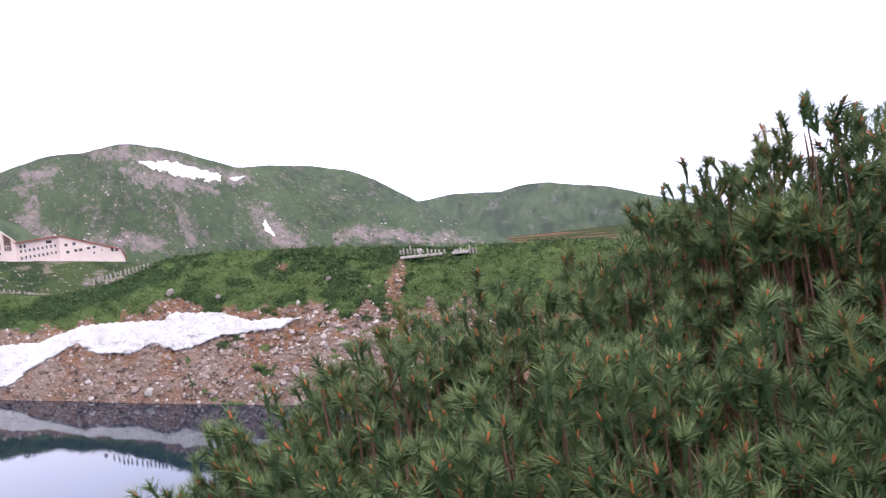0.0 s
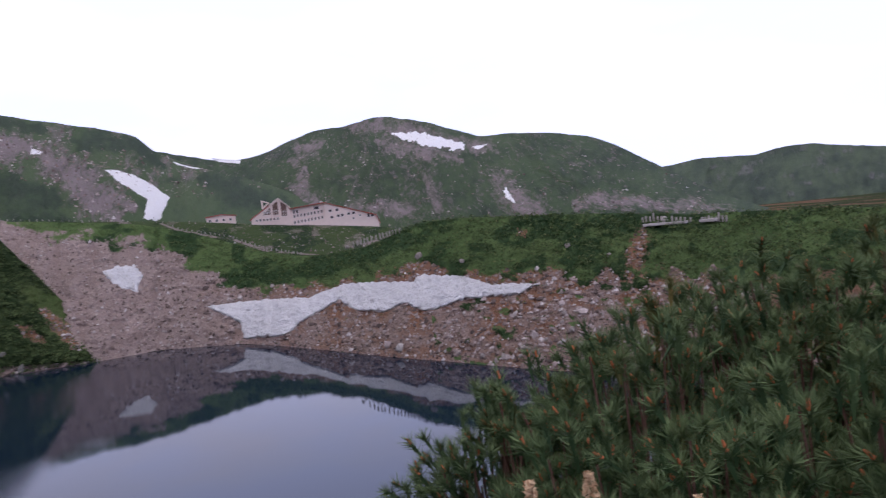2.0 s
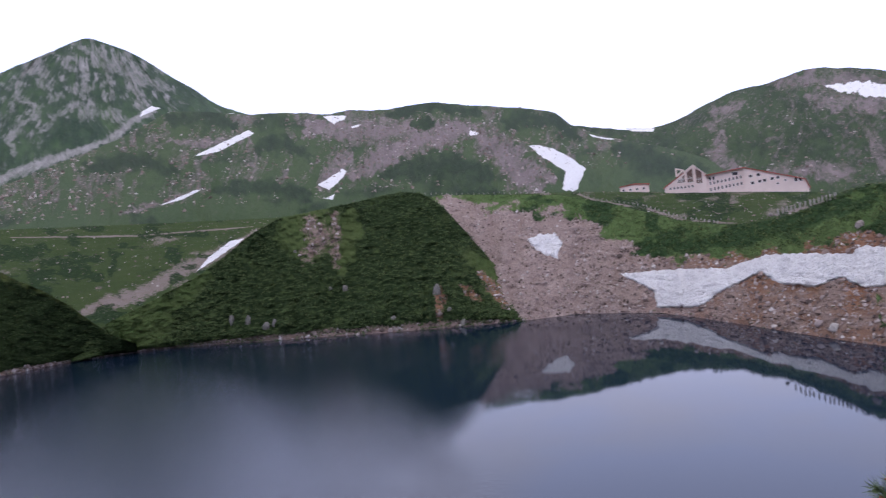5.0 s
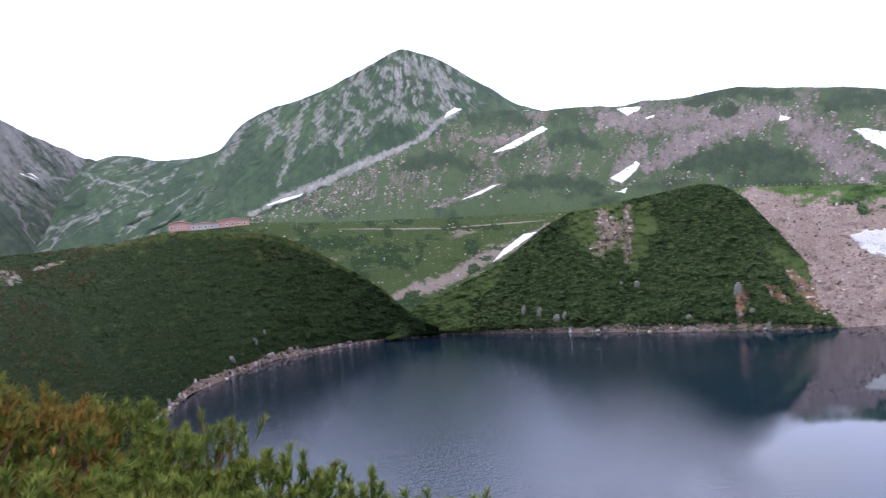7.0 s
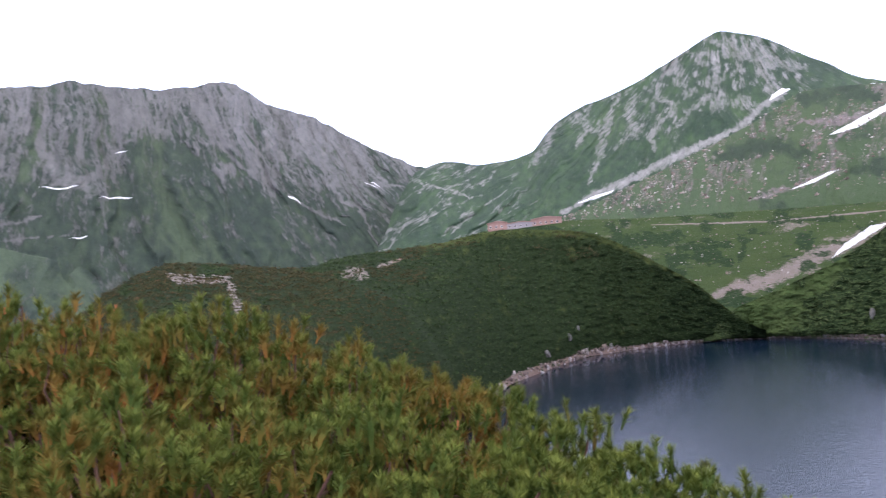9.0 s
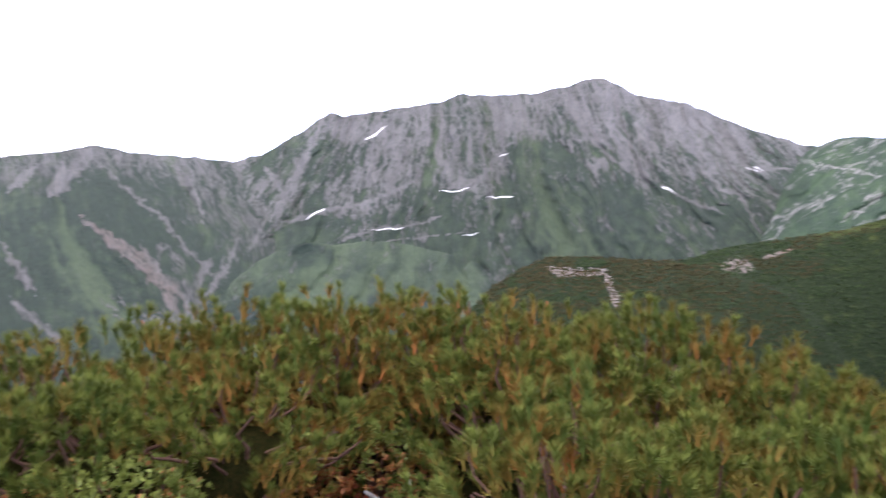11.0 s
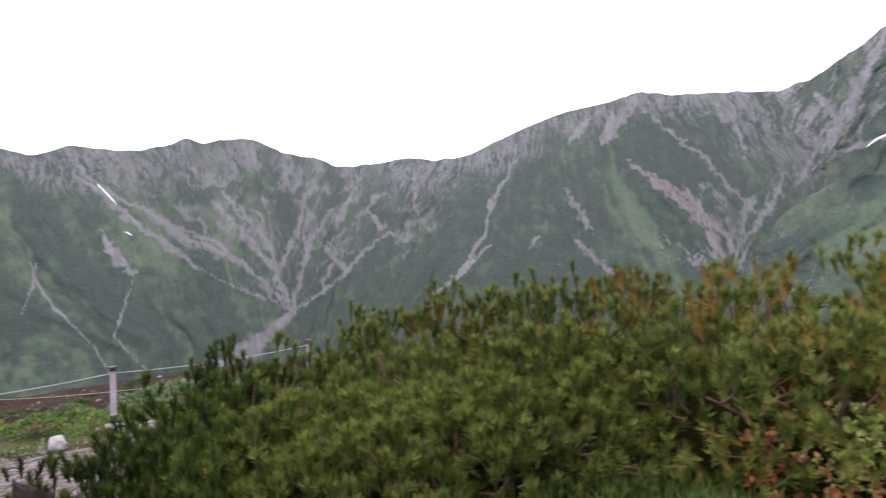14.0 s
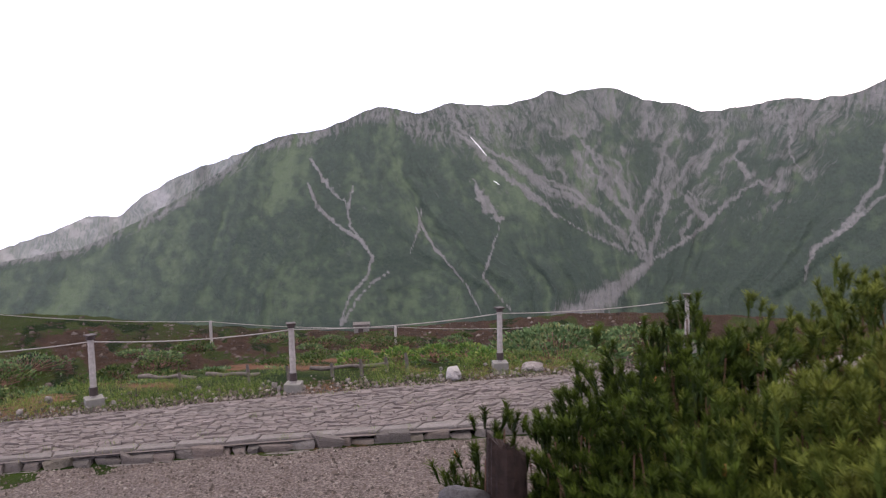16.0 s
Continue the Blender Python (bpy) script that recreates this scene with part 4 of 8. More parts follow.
layer("mountain_far", mat_range, CREST_FAR, [(-40, 3000), (10, 3000)], [(-40, -4), (10, -4)], [(-40, 2000), (10, 2000)], 0.15, 70, -38, 7, 0.10, seed=1, paint=paint_far,
      label="low hazy green mountain beyond the crater rim")
layer("hill_round", mat_hill, CREST_H1, [(-12, 1500), (42, 1300)], [(-12, -3), (20, -2), (42, 0)], [(-12, 650), (42, 600)], 0.1, 85, -12, 41, 0.08, 1.2, 2.0, seed=30, paint=paint_h1,
      label="rounded green mountain with rocky screes and snow")
layer("hill_rocky", mat_hill, CREST_H2, [(24, 800), (40, 1000), (68, 1050), (92, 760)], [(24, -1), (45, 1.5), (60, 1.8), (92, 1.5)], [(24, 420), (92, 500)], 0.1, 85, 25, 91, 0.08, 1.3, -2.0, seed=40, paint=paint_h2,
      label="low rocky ridge with dark shrubs and snow gullies")
layer("mountain_pointed", mat_peak, CREST_PEAK, [(58, 1500), (74, 1600), (101, 1900)], [(58, 1.5), (101, 0.5)], [(58, 620), (101, 900)], 0.09, 150, 59, 104.5, 0.08, 1.4, 4.0, ribbed=0.35, seed=50, paint=paint_peak,
      label="pointed green mountain with rock ribs and long scree gully")
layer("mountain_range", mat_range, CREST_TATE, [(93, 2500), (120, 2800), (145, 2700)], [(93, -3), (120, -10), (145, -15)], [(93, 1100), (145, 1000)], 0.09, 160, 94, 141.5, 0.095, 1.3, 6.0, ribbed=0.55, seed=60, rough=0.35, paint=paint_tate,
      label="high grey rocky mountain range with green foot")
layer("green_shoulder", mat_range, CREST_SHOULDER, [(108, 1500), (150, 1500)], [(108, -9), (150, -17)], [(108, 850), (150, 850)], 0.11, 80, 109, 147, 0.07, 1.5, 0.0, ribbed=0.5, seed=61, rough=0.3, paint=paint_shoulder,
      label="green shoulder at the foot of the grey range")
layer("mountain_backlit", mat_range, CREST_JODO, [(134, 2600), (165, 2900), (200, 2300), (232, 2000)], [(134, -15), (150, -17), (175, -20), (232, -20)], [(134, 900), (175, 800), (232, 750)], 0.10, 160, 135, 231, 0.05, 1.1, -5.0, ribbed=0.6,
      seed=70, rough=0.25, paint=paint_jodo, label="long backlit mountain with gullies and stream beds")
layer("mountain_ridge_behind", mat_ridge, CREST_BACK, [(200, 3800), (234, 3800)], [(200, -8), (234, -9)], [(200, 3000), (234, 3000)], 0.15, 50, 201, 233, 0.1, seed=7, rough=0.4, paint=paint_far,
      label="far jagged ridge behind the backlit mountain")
layer("plateau", mat_plateau, CREST_PLAT, [(10, 300), (28, 390), (60, 420), (90, 480), (112, 480)], [(10, -3), (28, -2.2), (48, -0.5), (60, -2.5), (78, -4.5), (112, -3)], [(10, 175), (48, 190), (70, 185), (80, 190), (112, 190)], 0.14, 75, 12, 111, 0.03,
      seed=8, rough=0.05, paint=paint_plat, back=0.3, label="grassy plateau above the crater lake")
layer("crater_bank", mat_bank, CREST_BANK, [(-32, 96), (0, 104), (10, 112), (18, 124), (26, 138), (30, 150), (36, 172), (50, 190)], SHORE, SHORE_R, 0.11, 115, -31, 55, 0.035, 1.6, 0.0, canopy=lambda m: smooth(0.45, 0.15, m["rock"]) * (0.35 + 0.65 * np.clip(m["shrub"], 0, 1)), crown=1.35, seed=9, rough=0.15, paint=paint_bank, bumps=0.012, bump_size=1.6,
      label="stony bank of the crater lake with green top")
layer("crater_mound_right", mat_mound, CREST_M2, [(43, 150), (55, 172), (78, 166)], SHORE, SHORE_R, 0.08, 150, 44, 77.3, 0.05, 1.3, 0.0, canopy=lambda m: smooth(0.3, 0.8, m["shrub"]) * smooth(0.5, 0.2, m["rock"]), crown=1.15, seed=10, rough=0.15, paint=paint_m2, bumps=0.012, bump_size=2.2,
      label="steep green mound above the lake with dark pine scrub")
layer("crater_mound_left", mat_mound_left, CREST_M1, [(72, 160), (88, 175), (104, 125), (113, 98), (122, 70), (132, 40)], [p for p in SHORE if p[0] < 93.5] + [(97, -12), (104, -13), (132, -15)],
      [p for p in SHORE_R if p[0] < 93.5] + [(97, 62), (104, 30), (132, 14)], 0.11, 170, 73, 131, 0.04, 1.2, 0.0, canopy=lambda m: smooth(0.5, 0.2, m["rock"]), crown=1.05, fold=FOLD_M1, seed=11, rough=0.12, paint=paint_m1, bumps=0.012, bump_size=2.0,
      rise=0.8, label="broad dark mound covered in dwarf pine scrub")
layer("brown_bank", mat_earth, CREST_BROWN, [(160, 34), (198, 32), (240, 30)], [(160, -17.2), (240, -17.2)], [(160, 13.2), (240, 13.0)], 0.2, 70, 161, 239, 0.03, 1.0, 0.0, centre=(0.45, -1.5, -0.06), seed=12, rough=0.25, paint=paint_brown, back=0.5,
      label="bare brown earth bank with tufts of grass")


def ground_z(az, r):
    """Height of the near ground; az in degrees."""
    az = np.mod(np.asarray(az, float) + 60, 360) - 60
    r = np.asarray(r, float)
    lake = np.interp(r, [0, 2.4, 6, 12, 26, 40, 5000], [-1.65, -1.7, -3.0, -6.5, -15, -22, -22])
    neck = np.interp(r, [0, 0.9, 1.9, 4.5, 9, 20, 60, 100, 5000], [-1.65, -1.6, -1.15, -0.95, -1.8, -5.5, -12, -22, -22])
    plaza = np.interp(r, [0, 2.4, 6.0, 8.5, 15.5, 36, 80, 850, 2500, 5000], [-1.65, -1.75, -2.95, -3.42, -3.70, -7.6, -22, -215, -600, -900])
    shrubs = np.interp(r, [0, 0.9, 1.7, 4.6, 6, 14, 34, 80, 850, 2500, 5000], [-1.65, -1.5, -0.78, -0.80, -1.3, -4.6, -9.5, -24, -215, -600, -900])
    rear = np.interp(r, [0, 5000], [-1.7, -22])
    w1 = smooth(78, 98, az) * (1 - smooth(116, 134, az))
    w2 = smooth(116, 134, az) * (1 - smooth(165, 186, az))
    w3 = smooth(165, 186, az) * (1 - smooth(245, 285, az))
    w4 = smooth(245, 285, az)
    w0 = 1 - smooth(78, 98, az)
    lean = smooth(102, 120, az) * (1 - smooth(245, 285, az))
    x, y = -np.sin(np.radians(az)) * r, np.cos(np.radians(az)) * r
    return lake * w0 + neck * w1 + shrubs * w2 + plaza * w3 + rear * w4 + lean * (TILT[2][0] * x + TILT[2][1] * y)


FAR_SIDE = ("mountain_range", "green_shoulder", "mountain_backlit", "mountain_ridge_behind")
tilted([bpy.data.objects[k] for k in FAR_SIDE])
g_az = np.arange(-60, 300.01, 1.5)
g_r = np.concatenate([np.linspace(0.0, 6, 40), np.geomspace(6.15, 4700, 90)])
GA, GR = np.meshgrid(g_az, g_r, indexing="ij")
GX, GY = -np.sin(np.radians(GA)) * GR, np.cos(np.radians(GA)) * GR
GZ = ground_z(GA, GR) + (fbm(GX * 1.1, GY * 1.1, 4, 5) - 0.5) * 0.06 * smooth(0.5, 3, GR) - 0.02
GZ -= 0.07 * smooth(5, 6.2, GR) * (1 - smooth(9, 11, GR)) * smooth(186, 194, GA) * (1 - smooth(250, 265, GA))
g_rock = smooth(0.45, 0.7, fbm(GX * 0.8 + 40, GY * 0.8 + 40, 4, 6)) * 0.8
ground = new("ground", mesh_from("ground", polar(GA, GR, GZ).reshape(-1, 3), grid_faces(len(g_az), len(g_r)), mat_ground,
             {"rock": g_rock, "rust": g_rock * 0 + 0.4, "shrub": fbm(GX * 1.2 + 40, GY * 1.2 + 40, 4, 8)}))
tagged(ground, "turf and bare earth on the knoll", kind="structure")

w_az = np.arange(-55, 128, 0.5)
w_far = curve(SHORE_R, w_az, 1.0) + 4
WA = np.repeat(w_az[:, None], 40, 1)
WR = 14 + (w_far - 14)[:, None] * np.linspace(0, 1, 40)[None]
breeze = smooth(6, 20, w_far[:, None] - WR + (fbm(WA * 0.15, WR * 0.05, 3, 77) - 0.5) * 22) * smooth(42, 60, WA + (fbm(WA * 0.1, WR * 0.06, 3, 78) - 0.5) * 24)
tagged(new("lake_water", mesh_from("lake_water", polar(WA, WR, WR * 0 + WATER_Z).reshape(-1, 3), grid_faces(len(w_az), 40), mat_water, {"breeze": breeze})), "still dark blue crater lake water", kind="structure")


# ---------------------------------------------------------------- snow
def inside(poly, a, e):
    """Signed distance to a polygon, positive within."""
    p = np.asarray(poly, float)
    q = np.roll(p, -1, 0)
    best, wind = np.full(a.shape, 1e9), np.zeros(a.shape, bool)
    for (xa, ya), (xb, yb) in zip(p, q):
        dx, dy = xb - xa, yb - ya
        t = np.clip(((a - xa) * dx + (e - ya) * dy) / (dx * dx + dy * dy + 1e-12), 0, 1)
        best = np.minimum(best, np.hypot(a - xa - t * dx, e - ya - t * dy))
        cross = ((ya > e) != (yb > e)) & (a < dx * (e - ya) / (dy + 1e-12 * (dy == 0)) + xa)
        wind ^= cross
    return np.where(wind, best, -best)


def snow_patch(base, outline, label, thick=0.5, step=0.05, fray=0.12, seed=0):
    p = np.asarray(outline, float)
    if base in ("mountain_range", "mountain_backlit"):
        k, c = np.polyfit(p[:, 0], p[:, 1], 1)
        line = k * p[:, 0] + c
        p[:, 1] = line + (p[:, 1] - line) * 0.36
        outline, fray, step = [tuple(q) for q in p], 0.02, 0.03
    aa = np.arange(p[:, 0].min() - 0.2, p[:, 0].max() + 0.2, step)
    ee = np.arange(p[:, 1].min() - 0.35, p[:, 1].max() + 0.35, step)
    A, E = np.meshgrid(aa, ee, indexing="ij")
    bend = (fbm(A * 1.1, A * 0 + seed, 2, seed) - 0.5) * (0.42 if base in FAR_SIDE else 0.0)
    d = inside(outline, A, E + bend) + (fbm(A * 4, E * 4, 4, seed) - 0.5) * 2 * fray
    keep = d > 0
    R = np.zeros_like(A)
    for i, j in zip(*np.nonzero(d > -2.5 * step)):
        R[i, j] = on(base, A[i, j], E[i, j])
    rise = thick * np.clip(d / 0.12, -0.6, 1.0) + thick * 0.25 * (fbm(A * 9, E * 14, 3, seed + 4) - 0.5)
    R = np.where(R > 0, R - rise, 0)
    ok = (R > 0)
    cell = keep[:-1, :-1] | keep[1:, :-1] | keep[:-1, 1:] | keep[1:, 1:]
    cell &= ok[:-1, :-1] & ok[1:, :-1] & ok[:-1, 1:] & ok[1:, 1:]
    nb = len(ee)
    i, j = np.nonzero(cell)
    f = np.stack([i * nb + j, i * nb + j + 1, (i + 1) * nb + j + 1, (i + 1) * nb + j], -1)
    used, back = np.unique(f, return_inverse=True)
    v = polar(A, R, R * np.tan(np.radians(E))).reshape(-1, 3)[used]
    c = v.mean(0)
    ob = new("snow_patch", mesh_from("snow_patch", v - c, back.reshape(f.shape), mat_snow))
    ob.location = c
    if base in FAR_SIDE:
        tilted([ob])
    return tagged(ob, label, "snow", "snow patches")


SNOW_LONG = [(36.7, -3.85), (35.3, -3.85), (33.1, -3.85), (29.2, -4.1), (26.5, -3.4), (23.4, -3.55), (21.1, -3.75), (20.5, -3.35), (21.7, -3.1), (20.4, -3.3), (19.1, -3.5), (17.3, -3.7), (15.1, -4.65), (13.5, -4.65),
             (11.5, -4.9), (13.1, -5.6), (15.2, -5.55), (17.2, -5.55), (19.4, -6.05), (20.6, -6.15), (21.9, -5.4), (23.6, -5.85), (25.6, -5.55), (27, -4.65), (29.8, -5.85), (31.2, -6.8), (34.3, -6.6), (34.4, -5.4)]
snow_patch("crater_bank", SNOW_LONG, "long dirty white snowfield on the stony lake bank", 0.8, 0.05, 0.12, 1)
snow_patch("crater_bank", [(43.4, -0.55), (42.5, -1.7), (41.2, -2.3), (40.8, -1.05), (41.2, -0.35), (42.3, -0.25)], "small snow patch on the scree slope", 0.5, 0.05, 0.15, 2)
snow_patch("hill_round", [(21.6, 7.75), (20.7, 7.7), (19.4, 7.6), (17.8, 7.05), (16, 6.35), (16.2, 5.9), (18.7, 6.45), (20.8, 7.2)], "snowfield below the rounded summit", 3.0, 0.035, 0.24, 3)
snow_patch("hill_round", [(15.6, 6.1), (15, 5.85), (14.2, 6.2), (14.6, 6.15)], "small snow streak on the rounded mountain", 3.0, 0.04, 0.06, 4)
snow_patch("hill_round", [(13.5, 2.5), (13.2, 2.75), (12.9, 2.1), (12.6, 1.4), (13.2, 1.7)], "small snow spot in a rocky gully", 3.0, 0.03, 0.2, 5)
snow_patch("hill_rocky", [(42.5, 6.6), (41.6, 6.5), (40.6, 6.1), (39.4, 5.35), (38.4, 4.3), (39.2, 2.7), (40.3, 2.95), (39.9, 4.3), (40.7, 5.0), (41.7, 5.75)], "snow chute running down to the plateau", 2.5, 0.05, 0.12, 6)
snow_patch("hill_rocky", [(56.6, 6.1), (56.9, 6.35), (57.8, 5.85), (58.9, 5.3), (58.1, 4.8), (57.4, 5.3)], "snow patch in a hollow of the rocky ridge", 2.5, 0.05, 0.08, 7)
snow_patch("hill_rocky", [(57.7, 4.5), (58.5, 4.2), (57.9, 4.05)], "small snow spot below the snow patch", 2.5, 0.04, 0.05, 8)
snow_patch("hill_rocky", [(58, 10.4), (57.2, 9.75), (56.4, 10.05), (56.1, 10.3)], "snow patch near the rocky crest", 2.5, 0.05, 0.08, 9)
snow_patch("mountain_pointed", [(65, 10.6), (64.2, 10.3), (64, 10.95), (64.8, 11.05)], "snow patch in the col", 3.0, 0.05, 0.06, 10)
snow_patch("hill_rocky", [(67.8, 8.1), (66.3, 8.7), (63.6, 9.75), (63.2, 9.5), (65.9, 8.35)], "narrow snow strip on the ridge flank", 2.5, 0.05, 0.06, 11)
snow_patch("hill_rocky", [(70.4, 4.75), (68.8, 5.05), (67.2, 5.75), (67.9, 5.65)], "thin snow strip above the meadow", 2.5, 0.05, 0.04, 12)
snow_patch("mountain_pointed", [(71.1, 11.1), (70.9, 11.5), (70.2, 11.85), (69.6, 11.65)], "snow tip at the top of the scree gully", 3.0, 0.05, 0.05, 13)
snow_patch("plateau", [(68.5, -0.35), (67.4, 0.7), (65.8, 1.7), (64.7, 1.8), (67, 0.45)], "snow strip along the mound's flank", 1.0, 0.04, 0.05, 14)
snow_patch("mountain_range", [(130.7, 10.8), (130.4, 11.3), (129.4, 11.9), (128.9, 11.9), (129.8, 11.15)], "snow patch high on the grey range", 5.0, 0.05, 0.05, 15)
snow_patch("mountain_backlit", [(189.86, 2.83), (189.56, 2.69), (189.14, 2.17), (188.54, 1.38), (188.8, 1.48), (189.35, 2.09)], "thin snow streak in a mountain gully", 4.0, 0.035, 0.03, 20)
snow_patch("mountain_backlit", [(188.3, -0.39), (187.95, -0.53), (187.48, -0.93), (187.78, -0.88)], "small snow streak in a mountain gully", 4.0, 0.035, 0.03, 21)
snow_patch("mountain_range", [(125.21, 6.98), (123.8, 7.3), (122.39, 7.39), (122.48, 7.18), (123.8, 6.99)], "snow strip at the foot of grey scree", 4.0, 0.035, 0.03, 22)
snow_patch("mountain_range", [(121.6, 6.39), (120.28, 6.79), (118.88, 6.87), (119.19, 6.57), (120.72, 6.44)], "snow strip below the cirque", 4.0, 0.035, 0.03, 23)
snow_patch("mountain_range", [(135.09, 4.64), (134.47, 5.3), (133.62, 5.79), (133.7, 5.44), (134.54, 4.82)], "slanting snow strip on the green shoulder", 4.0, 0.035, 0.03, 24)
snow_patch("mountain_range", [(130.57, 3.94), (129.04, 4.23), (127.56, 4.47), (127.64, 4.2), (129.04, 3.97)], "snow strip along a terrace", 4.0, 0.035, 0.03, 25)
snow_patch("mountain_range", [(108.13, 7.34), (107.56, 7.16), (106.84, 6.64), (107.16, 6.57), (107.72, 6.83)], "small snow patch in the green slope", 4.0, 0.035, 0.03, 26)
snow_patch("mountain_range", [(120.3, 9.6), (119.42, 10.03), (119.33, 9.86), (120.03, 9.52)], "small snow spot in the cirque", 4.0, 0.035, 0.03, 27)
snow_patch("mountain_range", [(102.15, 8.46), (101.63, 8.39), (101.07, 8.09), (101.52, 8.11)], "small snow streak near the col", 4.0, 0.035, 0.03, 28)
snow_patch("mountain_range", [(122.98, 3.68), (122.37, 3.99), (121.71, 3.95), (122.24, 3.68)], "small snow spot on the terrace", 4.0, 0.035, 0.03, 29)
snow_patch("hill_rocky", [(46.82, 8.22), (46.18, 8.07), (46.31, 7.82), (46.92, 7.88)], "small snow spot on the rocky ridge", 4.0, 0.035, 0.03, 30)
snow_patch("hill_rocky", [(55.92, 9.45), (55.18, 9.56), (55.36, 9.38), (55.86, 9.28)], "tiny snow streak on the rocky ridge", 4.0, 0.035, 0.03, 31)
snow_patch("hill_rocky", [(37.88, 6.89), (37.13, 6.58), (35.86, 6.21), (36.51, 6.27), (37.56, 6.61)], "narrow snow streak below the saddle", 4.0, 0.035, 0.03, 32)
snow_patch("hill_round", [(35.14, 6.93), (33.07, 6.62), (33.18, 6.41), (34.73, 6.64)], "thin snow cornice on the saddle", 4.0, 0.035, 0.03, 33)
snow_patch("mountain_range", [(101.98, 8.67), (101.5, 8.48), (100.86, 8.01), (101.19, 8.02)], "small snow spot under the col", 4.0, 0.035, 0.03, 34)
snow_patch("mountain_pointed", [(85.37, 5.47), (83.99, 5.93), (82.48, 6.21), (82.71, 6.01), (84.22, 5.6)], "snow line at the foot of the scree gully", 4.0, 0.035, 0.03, 35)


# ---------------------------------------------------------------- pines
def eye_at(az):
    """The spot from which the camera looks along that azimuth."""
    yaw = [row[4] for row in TURN]
    return np.array([np.interp(az, yaw, [row[k] for row in TURN]) for k in (1, 2, 3)])


def near(az, r, z=0.0):
    """A point at azimuth, distance and height as seen from the camera's spot for that azimuth."""
    e = Vector(eye_at(az))
    d = Vector((-math.sin(radians(az)) * r, math.cos(radians(az)) * r, z))
    return e + d.lerp(TILT @ d, float(smooth(102, 120, az)))


def ground_at(p):
    return float(ground_z(math.degrees(math.atan2(-p[0], p[1])), math.hypot(p[0], p[1])))


def needle_material(name, a, b_col, old, gold, tips):
    m, n, l, b = nodes_of(name, 0.6)
    b.inputs["Specular IOR Level"].default_value = 0.08
    t = attribute(n, "tint")
    tip = attribute(n, "tip")
    info = n.new("ShaderNodeNewGeometry").outputs["Random Per Island"]
    hue = math_node(n, l, "ADD", math_node(n, l, "MULTIPLY", attribute(n, "shoot"), 0.75), math_node(n, l, "MULTIPLY", info, 0.25))
    g = mixed(n, l, hue, a, b_col)
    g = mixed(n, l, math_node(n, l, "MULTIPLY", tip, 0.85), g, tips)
    r = n.new("ShaderNodeValToRGB")
    e = r.color_ramp.elements
    e[0].position, e[0].color = 0.15, (*b_col, 1)
    e[1].position, e[1].color = 1.0, (*old, 1)
    mid = r.color_ramp.elements.new(0.5)
    mid.color = (*gold, 1)
    l.new(t, r.inputs["Fac"])
    k = n.new("ShaderNodeMapRange")
    k.inputs["From Min"].default_value, k.inputs["From Max"].default_value = 0.10, 0.45
    l.new(t, k.inputs["Value"])
    l.new(mixed(n, l, k.outputs["Result"], g, r.outputs["Color"]), b.inputs["Base Color"])
    return m


mat_needle = needle_material("lakeside_pine_needles", (0.019, 0.040, 0.019), (0.054, 0.094, 0.038), (0.44, 0.15, 0.06), (0.18, 0.14, 0.046), (0.245, 0.31, 0.135))
mat_needle_gold = needle_material("thicket_pine_needles", (0.033, 0.060, 0.012), (0.080, 0.112, 0.021), (0.34, 0.115, 0.035), (0.18, 0.125, 0.026), (0.245, 0.26, 0.050))
mat_needle_olive = needle_material("olive_pine_needles", (0.020, 0.034, 0.007), (0.052, 0.074, 0.013), (0.27, 0.095, 0.028), (0.12, 0.09, 0.018), (0.21, 0.225, 0.038))
# darker needle copy for the backlit yard side: its shade is in the colour
mat_needle_shaded = needle_material("shaded_yardside_needles", (0.006, 0.012, 0.002), (0.018, 0.031, 0.004), (0.15, 0.06, 0.014), (0.050, 0.045, 0.007), (0.10, 0.135, 0.017))
mat_bark = plain_material("pine_bark", (0.10, 0.05, 0.036), (0.17, 0.095, 0.07), 40, 0.9, 0.5, 0.004)
# near-black filler: the shade inside a crown, put into a core's colour
mat_shade_core = plain_material("pine_shade_core", (0.016, 0.022, 0.007), (0.045, 0.036, 0.012), 70, 0.95, 1.0, 0.02, 6.0)
mat_shade_core.node_tree.nodes["Principled BSDF"].inputs["Specular IOR Level"].default_value = 0.0
mat_bud = plain_material("pine_bud", (0.50, 0.16, 0.06), (0.34, 0.11, 0.05), 60, 0.8, 0.2, 0.002)


